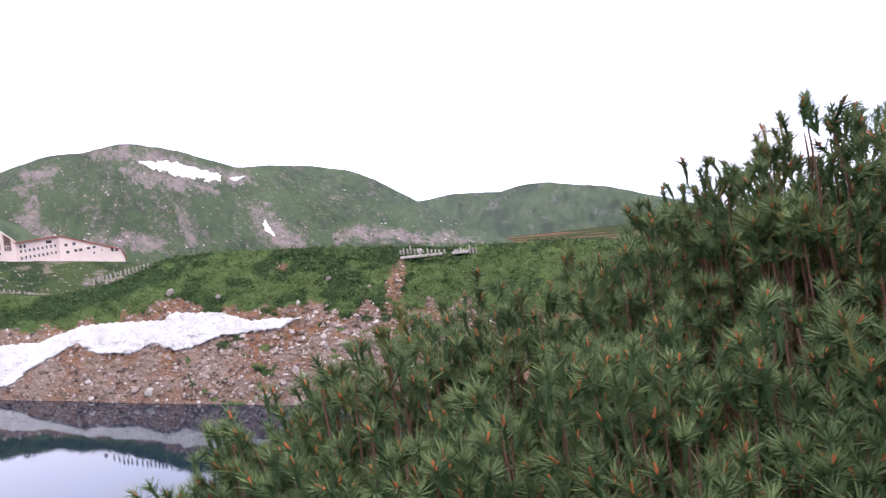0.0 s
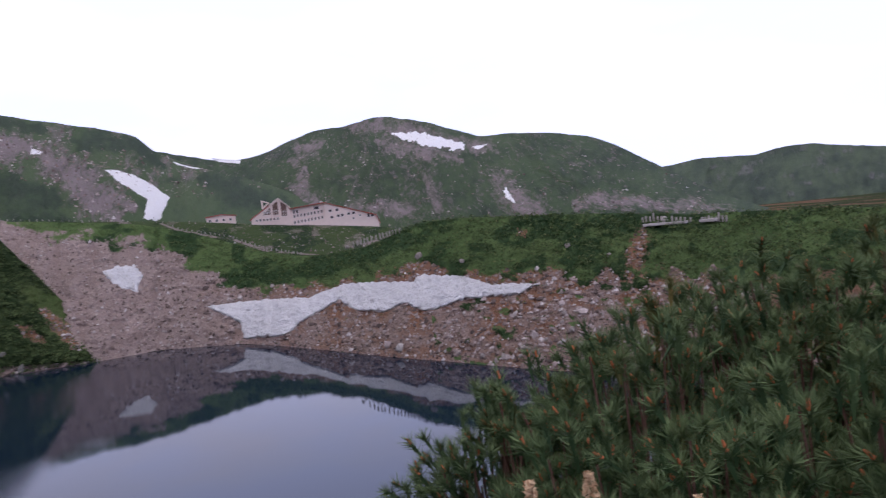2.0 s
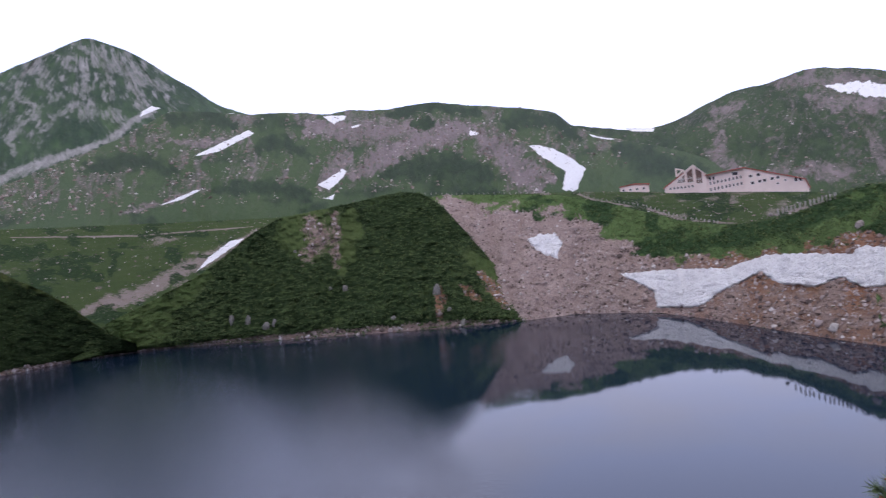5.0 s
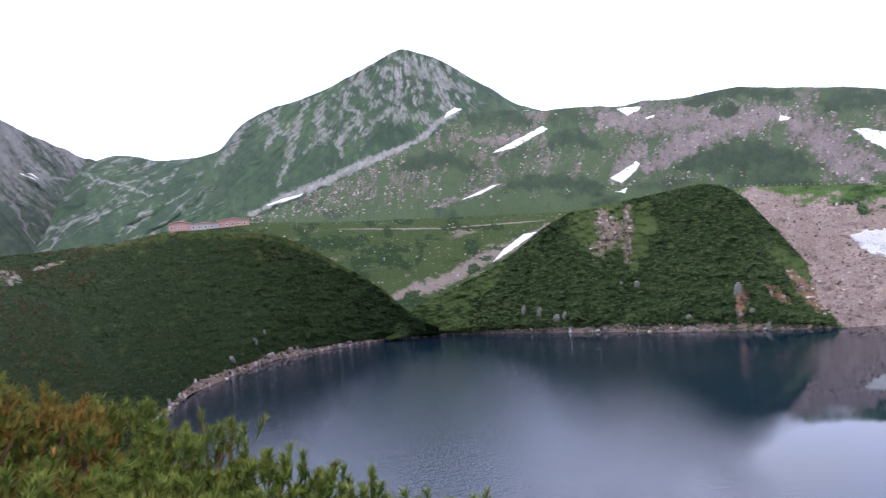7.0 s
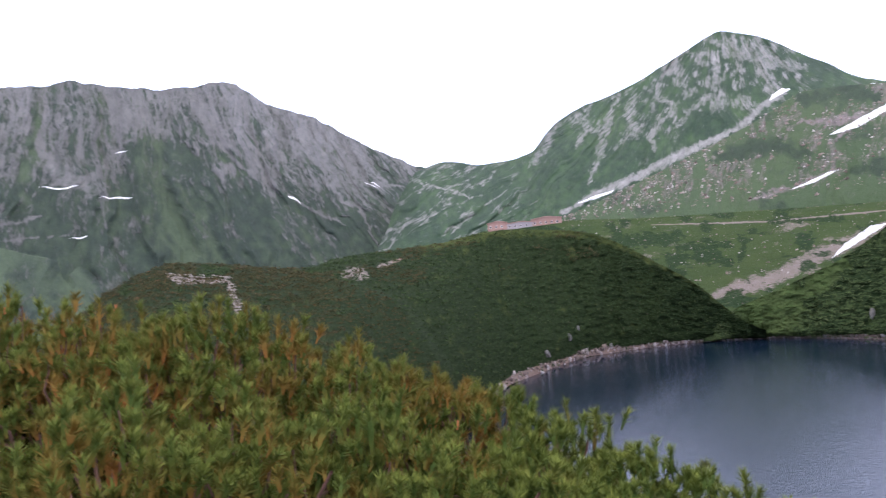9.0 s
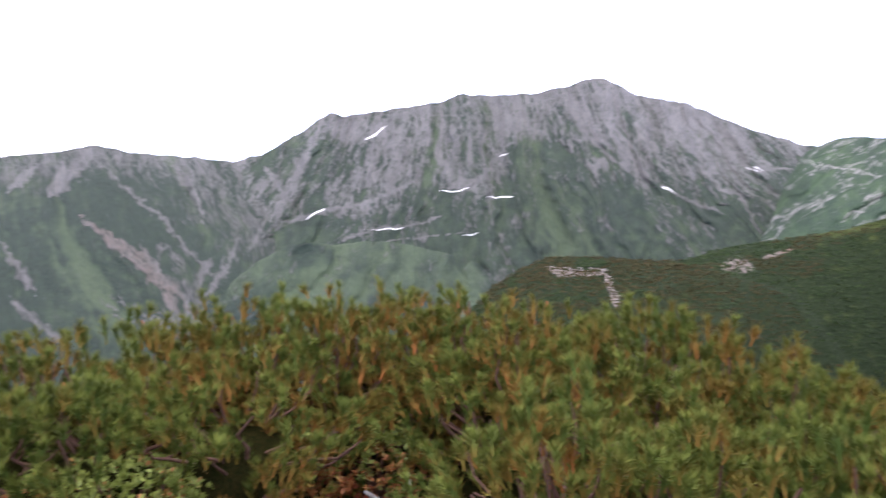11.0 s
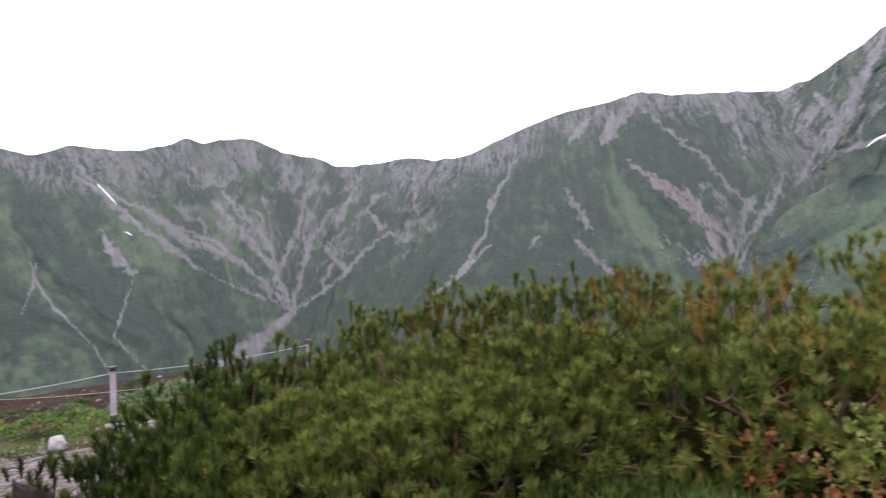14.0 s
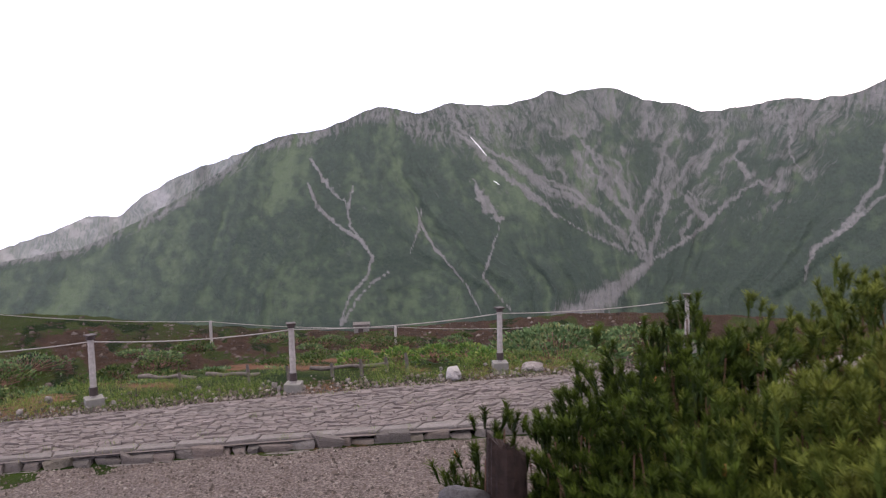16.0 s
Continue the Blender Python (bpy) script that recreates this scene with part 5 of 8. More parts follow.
def pine_meshes(seed, count, needles, radius, height, red, open_fan, size, mat, bare=0.0):
    """Needles, wood, buds and core of a dwarf pine. Branch ends lie all over a lumpy dome down to the ground; each carries a few
    upright shoots, and each shoot is a bottle brush of thin needles, denser and paler towards its tip. bare: the leafless lowest share."""
    g = np.random.default_rng(seed)
    per = 4
    nc = max(8, count // per)
    k = np.arange(nc)
    th = k * 2.39996 + g.normal(0, 0.25, nc)
    h = np.clip((k + 0.5) / nc + g.normal(0, 0.03, nc), 0.005, 0.995)
    disc = g.random(nc) < 0.45
    h = np.where(disc, np.clip(1 - h, 0.002, 0.998) ** (1 / 2.4), h ** 0.9)
    h = np.where(h < bare, bare + (1 - bare) * g.random(nc) ** 1.1, h)
    lump = (0.72 if not open_fan else 0.80) + 0.56 * fbm(np.cos(th) * 2.4 + 5, np.sin(th) * 2.4 + h * 3.0, 3, seed)
    depth = np.where(g.random(nc) < 0.25, g.uniform(0.55, 0.82, nc), g.uniform(0.88, 1.02, nc))
    ring = np.sqrt(np.clip(1 - h ** 2.4, 0, 1)) * np.where(disc, 1.0, np.sqrt(g.uniform(0.8, 1.0, nc))) + 0.02
    flat = radius * lump * depth
    tall = max(0.12, height - (0.035 if open_fan else 0.02))
    knot = np.stack([np.cos(th) * ring * flat, np.sin(th) * ring * flat, tall * (0.02 + 0.9 * h * depth * (0.74 + 0.26 * lump))], -1)
    out = 0.80 if open_fan else 0.42
    lean_c = np.stack([np.cos(th) * ring * out, np.sin(th) * ring * out, 0.62 + 0.38 * h], -1) + g.normal(0, 0.16, (nc, 3))
    patch = fbm(knot[:, 0] * 2.6 + seed, knot[:, 1] * 2.6 + knot[:, 2] * 2.4, 2, seed + 2)
    tint_c = np.clip((patch - 0.5) * 1.3 * red + red * 0.36 + g.normal(0, 0.10, nc) - 0.12 * (h - 0.4), 0, 1)
    tint_c = np.clip(tint_c + 0.15 * (g.random(nc) < 0.06 * min(1, red * 2)), 0, 0.95)
    # the shoots of each branch end
    n = nc * per
    own = np.repeat(np.arange(nc), per)
    off = g.normal(0, 0.040 if open_fan else 0.042, (n, 3)) * np.array([1, 1, 0.7])
    base = knot[own] + off
    axis = lean_c[own] + off * (7.0 if open_fan else 3.2) + g.normal(0, 0.10, (n, 3))
    axis /= np.linalg.norm(axis, axis=1)[:, None]
    length = g.uniform(0.7, 1.25, n) * size * (1.15 if open_fan else 1.0)
    leader = (h[own] > 0.72) & (g.random(n) < 0.07)
    length = np.where(leader, length * g.uniform(1.3, 1.8, n), length)
    axis = np.where(leader[:, None], axis * 0.4 + np.array([0, 0, 0.75]), axis)
    axis /= np.linalg.norm(axis, axis=1)[:, None]
    depth = depth[own]
    tint = np.clip(tint_c[own] + g.normal(0, 0.06, n), 0, 1)
    ref = np.where(np.abs(axis[:, 2:3]) > 0.9, [[1.0, 0, 0]], [[0, 0, 1.0]])
    u = np.cross(axis, ref)
    u /= np.linalg.norm(u, axis=1)[:, None]
    w = np.cross(axis, u)
    k = needles
    ph = g.uniform(0, 2 * math.pi, (n, k))
    if open_fan:
        along = 0.25 + 0.75 * g.uniform(0, 1, (n, k)) ** 0.55
        lean = 1.15 * np.sqrt(g.uniform(0.01, 1.0, (n, k))) * (1.20 - 0.35 * along)
        ln = size * g.uniform(0.85, 1.15, (n, k))
    else:
        along = 0.15 + 0.85 * g.uniform(0, 1, (n, k)) ** 0.6
        lean = 1.05 * np.sqrt(g.uniform(0.01, 1.0, (n, k))) * (1.15 - 0.30 * along)
        ln = size * g.uniform(0.60, 0.82, (n, k))
    side = u[:, None] * np.cos(ph)[..., None] + w[:, None] * np.sin(ph)[..., None]
    dirn = axis[:, None] * np.cos(lean)[..., None] + side * np.sin(lean)[..., None]
    nb = base[:, None] + axis[:, None] * (along * length[:, None])[..., None]
    tip = nb + dirn * ln[..., None]
    cross = np.cross(dirn, side + 0.5 * g.normal(size=dirn.shape))
    cross /= np.linalg.norm(cross, axis=-1)[..., None] + 1e-9
    half = cross * size * (0.036 if open_fan else 0.038)
    v = np.stack([nb - half, nb + half, tip], 2).reshape(-1, 3)
    f = np.arange(len(v)).reshape(-1, 3)
    old = np.clip(tint[:, None] + (0.75 * red * (1 - along) ** 1.3 if not open_fan else 0.30 * (along < 0.32)), 0, 1)
    # shoots set deeper lose their pale tips: crown shade put into the colour
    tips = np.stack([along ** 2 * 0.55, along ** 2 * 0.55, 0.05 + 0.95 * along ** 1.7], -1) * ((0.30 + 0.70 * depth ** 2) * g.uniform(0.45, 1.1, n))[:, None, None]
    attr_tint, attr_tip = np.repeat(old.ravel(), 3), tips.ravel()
    # the twig and the close-set needle bases inside each brush
    sides = 3
    ts = np.array([-0.1, 0.5, 1.1])
    rad = np.array([0.06, 0.15, 0.03]) * size
    ang = np.arange(sides) * 2 * math.pi / sides
    ringv = base[:, None, None] + axis[:, None, None] * (ts[None, :, None, None] * length[:, None, None, None])
    ringv = ringv + (u[:, None, None] * np.cos(ang)[None, None, :, None] + w[:, None, None] * np.sin(ang)[None, None, :, None]) * (rad[None, :, None, None] * g.uniform(0.6, 1.35, (n, 3, sides, 1)))
    cell = []
    for r0 in range(2):
        for s0 in range(sides):
            a0, b0 = r0 * sides + s0, r0 * sides + (s0 + 1) % sides
            cell += [(a0, b0, b0 + sides), (a0, b0 + sides, a0 + sides)]
    bodyf = (np.arange(n) * 3 * sides)[:, None, None] + np.array(cell)[None]
    f = np.concatenate([f, bodyf.reshape(-1, 3) + len(v)])
    v = np.concatenate([v, ringv.reshape(-1, 3)])
    deep = np.clip(tint[:, None] + (0.6 * red * (1 - ts[None]) if not open_fan else 0.1 + 0 * ts[None]), 0, 1)
    attr_tint = np.concatenate([attr_tint, np.repeat(deep.ravel(), sides)])
    # twigs darken with depth in the same way, as painted shade
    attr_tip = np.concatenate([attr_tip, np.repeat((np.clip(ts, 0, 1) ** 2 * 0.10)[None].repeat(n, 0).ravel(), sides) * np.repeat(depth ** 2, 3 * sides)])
    kin = g.random(n)
    attr_shoot = np.concatenate([np.repeat(kin, 3 * k), np.repeat(kin, 3 * sides)])
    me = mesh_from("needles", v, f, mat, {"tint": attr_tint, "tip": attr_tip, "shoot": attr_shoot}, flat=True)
    # lumpy dark shell added to fill the crown, standing for its inner shade
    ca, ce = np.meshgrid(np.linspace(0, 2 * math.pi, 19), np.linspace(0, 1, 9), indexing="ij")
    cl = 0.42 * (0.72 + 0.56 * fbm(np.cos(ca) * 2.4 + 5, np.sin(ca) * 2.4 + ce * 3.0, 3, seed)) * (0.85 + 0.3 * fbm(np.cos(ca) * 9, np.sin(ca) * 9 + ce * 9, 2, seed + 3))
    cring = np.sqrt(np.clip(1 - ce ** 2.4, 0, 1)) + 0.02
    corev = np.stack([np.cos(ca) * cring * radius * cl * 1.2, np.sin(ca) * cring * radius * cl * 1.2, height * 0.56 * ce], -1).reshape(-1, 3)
    core = mesh_from("inner_brush", corev, grid_faces(19, 9), mat_shade_core)
    limbs = []
    t = np.linspace(0, 1, 7)[:, None]
    for j in range(6):
        a = j * 2.4 + g.uniform(-0.4, 0.4)
        reach = radius * g.uniform(0.55, 0.9)
        p = np.concatenate([np.cos(a) * reach * t ** 1.2, np.sin(a) * reach * t ** 1.2, height * 0.8 * t * g.uniform(0.5, 1.0)], 1) + g.normal(0, 0.016, (7, 3))
        limbs.append(tube(p, np.linspace(0.014, 0.004, 7)))
    t = np.linspace(0, 1, 4)[:, None]
    for j in range(0, nc, 1 if open_fan else 2):
        start = knot[j] * np.array([0.55, 0.55, 0.72])
        bend = np.array([knot[j][0], knot[j][1], start[2]]) * 0.5 + knot[j] * 0.5
        p = start * (1 - t) ** 2 + 2 * bend * t * (1 - t) + knot[j] * t ** 2 + g.normal(0, 0.006, (4, 3))
        limbs.append(tube(p, [0.0065, 0.0055, 0.004, 0.003], 4))
    bv, bf = joined(limbs)
    buds = []
    for j in range(0, n, 2 if open_fan else 300):
        e = base[j] + axis[j] * length[j] * 0.9
        buds.append(tube(np.stack([e, e + axis[j] * size * 0.5]), [size * (0.12 if open_fan else 0.10), size * 0.05], 3))
    dv, df = joined(buds)
    return me, mesh_from("wood", bv, bf, mat_bark), mesh_from("buds", dv, df, mat_bud), core


def pine(seed, spot, top, radius, red, label, group, open_fan=False, size=0.052, density=1.0, mat=None):
    z = min(ground_at(spot), top - 0.25) - 0.03
    root = new("dwarf_pine")
    root.empty_display_size = 0.1
    root.location = (spot[0], spot[1], z)
    height = top - z
    bare = min(0.72, max(0.0, (-1.08 - z) / height))
    area = radius * radius * 3.1 + 5.0 * radius * height * (1 - bare)
    density *= 0.7 if spot.length > 3.7 else 1.0
    count = int(density * area * (165 if not open_fan else 180))
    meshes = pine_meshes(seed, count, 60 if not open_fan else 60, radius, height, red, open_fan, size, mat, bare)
    for nm, me, lb in zip(("foliage", "trunk", "shoot_tip", "inner_brush"), meshes, ("", "brown twisting pine limbs and twigs", "orange buds at the shoot tips", "dark core shell standing for the crown's inner shade")):
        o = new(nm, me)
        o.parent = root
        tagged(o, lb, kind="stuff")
    return tagged(root, label, "shrub", group)


pick = random.Random(4)
LAKESIDE = [(-46, 2.4, 6.0, 0.6), (-39, 2.2, 7.0, 0.55), (-32, 2.3, 7.6, 0.5), (-27, 2.4, 8.6, 0.44), (-21.5, 2.5, 7.2, 0.46), (-15.5, 2.4, 1.8, 0.45), (-10, 2.6, -0.6, 0.5), (-4, 2.3, -2.4, 0.45), (1, 2.5, -4.2, 0.45),
            (5, 2.1, -5.8, 0.42), (9, 2.4, -8.0, 0.42), (13, 2.2, -10.6, 0.38), (17, 2.3, -13.0, 0.34),
            (-34.5, 2.9, 5.6, 0.5), (-30, 2.8, 6.6, 0.36), (-24, 3.0, 5.6, 0.40), (-18.5, 2.9, 3.2, 0.40), (-36, 1.6, -5, 0.45), (-26, 1.7, -6, 0.42), (-16, 1.6, -8, 0.42), (-7, 1.6, -9, 0.40), (2, 1.6, -12, 0.38), (10, 1.7, -15, 0.30)]
for k, (az, r, el, rad) in enumerate(LAKESIDE):
    spot = near(az, r)
    pine(100 + k, spot, spot.z + r * math.tan(radians(el)), rad, 0.3, "green dwarf pine with brushy needle tufts above the lake", "pines above the lake", True, 0.048, 1.05, mat_needle)
THICKET_A = [(74, 2.5, -17.5), (77.5, 2.5, -15.5), (81, 2.7, -14), (85, 2.8, -12), (90, 2.9, -9.8), (87, 2.3, -15), (95, 3.0, -7.6), (100, 3.0, -5.4), (104, 2.9, -3.6), (109, 2.9, -1.8), (113, 2.8, -0.4), (93, 2.2, -13.5), (97, 2.2, -10.5), (104, 2.2, -8.5), (111, 2.1, -8), (118, 2.1, -7)]
for k, (az, r, el) in enumerate(THICKET_A):
    spot = near(az, r)
    pine(200 + k, spot, spot.z + r * math.tan(radians(el)), pick.uniform(0.40, 0.50), (0.10 if az < 90 else 0.38 if az < 97 else 0.5 if az < 107 else pick.uniform(0.45, 0.7)), "yellow-green dwarf pine with rusty old needles", "pine thicket on the knoll", False, 0.056, 1.0, mat_needle_gold)
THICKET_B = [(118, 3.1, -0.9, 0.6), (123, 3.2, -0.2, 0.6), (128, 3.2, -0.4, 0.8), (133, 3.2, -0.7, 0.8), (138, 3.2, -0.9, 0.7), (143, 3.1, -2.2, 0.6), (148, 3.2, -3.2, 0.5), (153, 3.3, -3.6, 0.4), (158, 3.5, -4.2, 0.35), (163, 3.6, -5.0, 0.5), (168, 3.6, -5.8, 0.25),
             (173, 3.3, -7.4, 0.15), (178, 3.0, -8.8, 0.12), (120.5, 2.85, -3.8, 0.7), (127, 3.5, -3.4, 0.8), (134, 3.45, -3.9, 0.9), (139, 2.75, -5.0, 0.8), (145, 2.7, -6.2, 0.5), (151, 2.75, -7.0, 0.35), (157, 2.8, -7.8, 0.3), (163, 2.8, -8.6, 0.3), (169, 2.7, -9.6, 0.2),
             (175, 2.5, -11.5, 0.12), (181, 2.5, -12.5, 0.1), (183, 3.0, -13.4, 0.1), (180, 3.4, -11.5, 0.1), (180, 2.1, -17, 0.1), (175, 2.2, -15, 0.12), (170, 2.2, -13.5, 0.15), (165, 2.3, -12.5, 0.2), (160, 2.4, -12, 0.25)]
for k, (az, r, el, red) in enumerate(THICKET_B):
    spot = near(az, r)
    pine(300 + k, spot, spot.z + r * math.tan(radians(el)), pick.uniform(0.40, 0.50), red, "olive dwarf pine with orange old needles" if red > 0.3 else "dense green dwarf pine beside the yard", "pine thicket on the knoll", False, 0.056, 1.05 if red > 0.3 else 1.6, mat_needle_gold if az < 151 else mat_needle_olive if az < 176 else mat_needle_shaded)
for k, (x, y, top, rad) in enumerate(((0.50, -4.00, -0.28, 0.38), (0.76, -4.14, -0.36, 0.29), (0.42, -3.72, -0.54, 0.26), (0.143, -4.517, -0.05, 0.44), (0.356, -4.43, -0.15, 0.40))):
    pine(360 + k, Vector((x, y, 0)), top, rad, 0.12, "dense green dwarf pine beside the yard", "pine thicket on the knoll", False, 0.054, 1.6, mat_needle_shaded)


# ---------------------------------------------------------------- stones and scrub on the slopes
def island_material(name, stops, rough=0.9, bump_scale=0.0, noise_scale=2.0):
    """Colour by piece, from a ramp, with grain."""
    m, n, l, b = nodes_of(name, rough)
    b.inputs["Specular IOR Level"].default_value = 0.08
    info = n.new("ShaderNodeNewGeometry").outputs["Random Per Island"]
    r = n.new("ShaderNodeValToRGB")
    r.color_ramp.elements[0].position, r.color_ramp.elements[0].color = stops[0][0], (*stops[0][1], 1)
    r.color_ramp.elements[1].position, r.color_ramp.elements[1].color = stops[-1][0], (*stops[-1][1], 1)
    for p, c in stops[1:-1]:
        r.color_ramp.elements.new(p).color = (*c, 1)
    l.new(info, r.inputs["Fac"])
    k = noisy(n, l, noise_scale, 4, 0.65)
    c = mixed(n, l, math_node(n, l, "MULTIPLY", k, 0.5 if rough >= 0.9 else 0.12), r.outputs["Color"], (0.06, 0.055, 0.05))
    l.new(c, b.inputs["Base Color"])
    if bump_scale:
        bumped(n, l, b, k, 0.5, bump_scale)
    return m


mat_scree = island_material("scree_stones", [(0.0, (0.08, 0.060, 0.056)), (0.35, (0.24, 0.175, 0.157)), (0.65, (0.35, 0.275, 0.258)), (0.90, (0.47, 0.405, 0.395)), (1.0, (0.66, 0.61, 0.60))], 0.95, 0.05, 1.5)
mat_scrub = island_material("scrub_leaves", [(0.0, (0.036, 0.058, 0.023)), (0.5, (0.064, 0.096, 0.034)), (0.85, (0.094, 0.130, 0.044)), (1.0, (0.14, 0.15, 0.06))], 0.8)
mat_scrub_warm = island_material("scrub_leaves_warm", [(0.0, (0.028, 0.034, 0.014)), (0.5, (0.054, 0.052, 0.020)), (0.85, (0.080, 0.060, 0.025)), (1.0, (0.12, 0.062, 0.030))], 0.8)
mat_scrub_deep = island_material("scrub_leaves_deep", [(0.0, (0.020, 0.034, 0.013)), (0.5, (0.031, 0.054, 0.018)), (0.85, (0.046, 0.074, 0.025)), (1.0, (0.075, 0.085, 0.033))], 0.8)
mat_mound_herb = island_material("mound_herbs", [(0.0, (0.050, 0.095, 0.028)), (0.6, (0.085, 0.150, 0.042)), (1.0, (0.14, 0.18, 0.06))], 0.8)
mat_boulder = plain_material("grey_boulder", (0.21, 0.175, 0.165), (0.37, 0.33, 0.31), 1.6, 0.95, 0.7, 0.15)
mat_mossy_rock = plain_material("mossy_rock", (0.11, 0.105, 0.095), (0.30, 0.28, 0.265), 2.6, 0.95, 0.9, 0.2)
mat_white_rock = plain_material("white_boulder", (0.34, 0.31, 0.30), (0.45, 0.42, 0.40), 1.6, 0.95, 0.6, 0.1)

_p = (1 + 5 ** 0.5) / 2
ICO_V = np.array([(-1, _p, 0), (1, _p, 0), (-1, -_p, 0), (1, -_p, 0), (0, -1, _p), (0, 1, _p), (0, -1, -_p), (0, 1, -_p), (_p, 0, -1), (_p, 0, 1), (-_p, 0, -1), (-_p, 0, 1)]) / 1.9
ICO_F = np.array([(0, 11, 5), (0, 5, 1), (0, 1, 7), (0, 7, 10), (0, 10, 11), (1, 5, 9), (5, 11, 4), (11, 10, 2), (10, 7, 6), (7, 1, 8), (3, 9, 4), (3, 4, 2), (3, 2, 6), (3, 6, 8), (3, 8, 9), (4, 9, 5), (2, 4, 11), (6, 2, 10), (8, 6, 7), (9, 8, 1)])

OCTA_V = np.array([(1, 0, 0), (-1, 0, 0), (0, 1, 0), (0, -1, 0), (0, 0, 1), (0, 0, -1)]) * 1.1
OCTA_F = np.array([(0, 2, 4), (2, 1, 4), (1, 3, 4), (3, 0, 4), (2, 0, 5), (1, 2, 5), (3, 1, 5), (0, 3, 5)])


SMALL_SNOW = [(43.4, -0.55), (42.5, -1.7), (41.2, -2.3), (40.8, -1.05), (41.2, -0.35), (42.3, -0.25)]


def pick_points(name, count, key, low, seed, az0=-999, az1=999, invert=False):
    """Random places on a layer where its mask is above low."""
    g = np.random.default_rng(seed)
    A, E, R, masks = LAYERS[name]
    w = masks.get(key, np.ones_like(R))
    ok = (w < low if invert else w > low) & ((A > az0) & (A < az1))[:, None]
    i, j = np.nonzero(ok)
    k = g.integers(0, len(i), count)
    i, j = i[k], j[k]
    da = A[1] - A[0]
    az = A[i] + g.uniform(-0.5, 0.5, count) * da
    r = R[i, j] * 0.9995
    jj = np.clip(j + 1, 0, R.shape[1] - 1)
    t = g.random(count)
    el = E[i, j] * (1 - t) + E[i, jj] * t
    r = R[i, j] * (1 - t) + R[i, jj] * t
    if name == "crater_bank":
        bare = (inside(SNOW_LONG, az, el) < 0.1) & (inside(SMALL_SNOW, az, el) < 0.1)
        az, r, el = az[bare], r[bare], el[bare]
    return polar(az, r, r * np.tan(np.radians(el)))


def stone_field(name, points, sizes, seed, material, label):
    g = np.random.default_rng(seed)
    n = len(points)
    sizes = np.asarray(sizes)[:n]
    shape, faces = (ICO_V, ICO_F) if n < 5000 else (OCTA_V, OCTA_F)
    v = shape[None] * g.uniform(0.65, 1.3, (n, len(shape), 1)) * (np.asarray(sizes)[:, None, None] * g.uniform(0.6, 1.2, (n, 1, 3)))
    v = v + points[:, None]
    f = faces[None] + (np.arange(n) * len(shape))[:, None, None]
    return tagged(new(name, mesh_from(name, v.reshape(-1, 3), f.reshape(-1, 3), material, flat=True)), label, "stones", kind="stuff")


def scrub_field(name, points, sizes, leaves, seed, material, label, flat=0.7):
    """Low bushes of many small leaf sprays on a slope."""
    g = np.random.default_rng(seed)
    n = len(points)
    sizes = np.asarray(sizes)[:n]
    d = g.normal(size=(n, leaves, 3))
    d[..., 2] = np.abs(d[..., 2]) * 1.1
    d /= np.linalg.norm(d, axis=-1)[..., None]
    sz = np.asarray(sizes)[:, None, None]
    c = points[:, None] + d * sz * np.array([1, 1, flat]) * g.uniform(0.6, 1.0, (n, leaves, 1))
    u = g.normal(size=(n, leaves, 3))
    u -= d * (u * d).sum(-1, keepdims=True) * 0.6
    u /= np.linalg.norm(u, axis=-1)[..., None]
    w = np.cross(d, u)
    h = sz * g.uniform(0.11, 0.24, (n, leaves, 1))
    v = np.stack([c - u * h - d * h * 0.3, c + w * h * 1.1 + u * h * 0.3, c + u * h * 0.9 - w * h * 0.7 + d * h * 0.4], 2).reshape(-1, 3)
    f = np.arange(len(v)).reshape(-1, 3)
    return tagged(new(name, mesh_from(name, v, f, material, flat=True)), label, "scrub", kind="stuff")


g3 = np.random.default_rng(33)
pts = pick_points("crater_bank", 15000, "rock", 0.5, 61, -5, 52)
stone_field("scree", pts, 0.08 + 0.32 * g3.random(15000) ** 4.0, 62, mat_scree, "loose reddish grey scree stones on the lake bank")
pts = pick_points("crater_bank", 260, "rock", 0.3, 63, 6, 40)
stone_field("bank_stones", pts, 0.24 + 0.38 * g3.random(260) ** 2, 64, mat_scree, "larger stones lying on the lake bank")
pts = pick_points("plateau", 5200, "rock", -1, 65, 14, 100)
stone_field("meadow_stones", pts, 0.14 + 0.45 * g3.random(5200) ** 4.5, 66, mat_scree, "pale stones scattered on the meadow")
pts = pick_points("hill_rocky", 6500, "rock", 0.08, 67, 30, 88)
stone_field("hill_stones", pts, 0.4 + 1.5 * g3.random(6500) ** 4.5, 68, mat_scree, "pale boulders scattered on the rocky ridge")
pts = pick_points("hill_round", 2600, "rock", 0.2, 69, -2, 32)
stone_field("slope_stones", pts, 0.4 + 1.6 * g3.random(2600) ** 5, 70, mat_scree, "pale boulders scattered on the rounded mountain")
for lay, cnt, seed, lo, hi in (("crater_mound_right", 420, 69, 44, 77), ("crater_mound_left", 300, 70, 74, 94.5)):
    pts = pick_points(lay, cnt, "rock", 0.6, seed, lo, hi)
    stone_field("shore_stones", pts, 0.15 + 0.4 * g3.random(cnt) ** 2, seed + 5, mat_scree, "stones along the waterline below the mound")

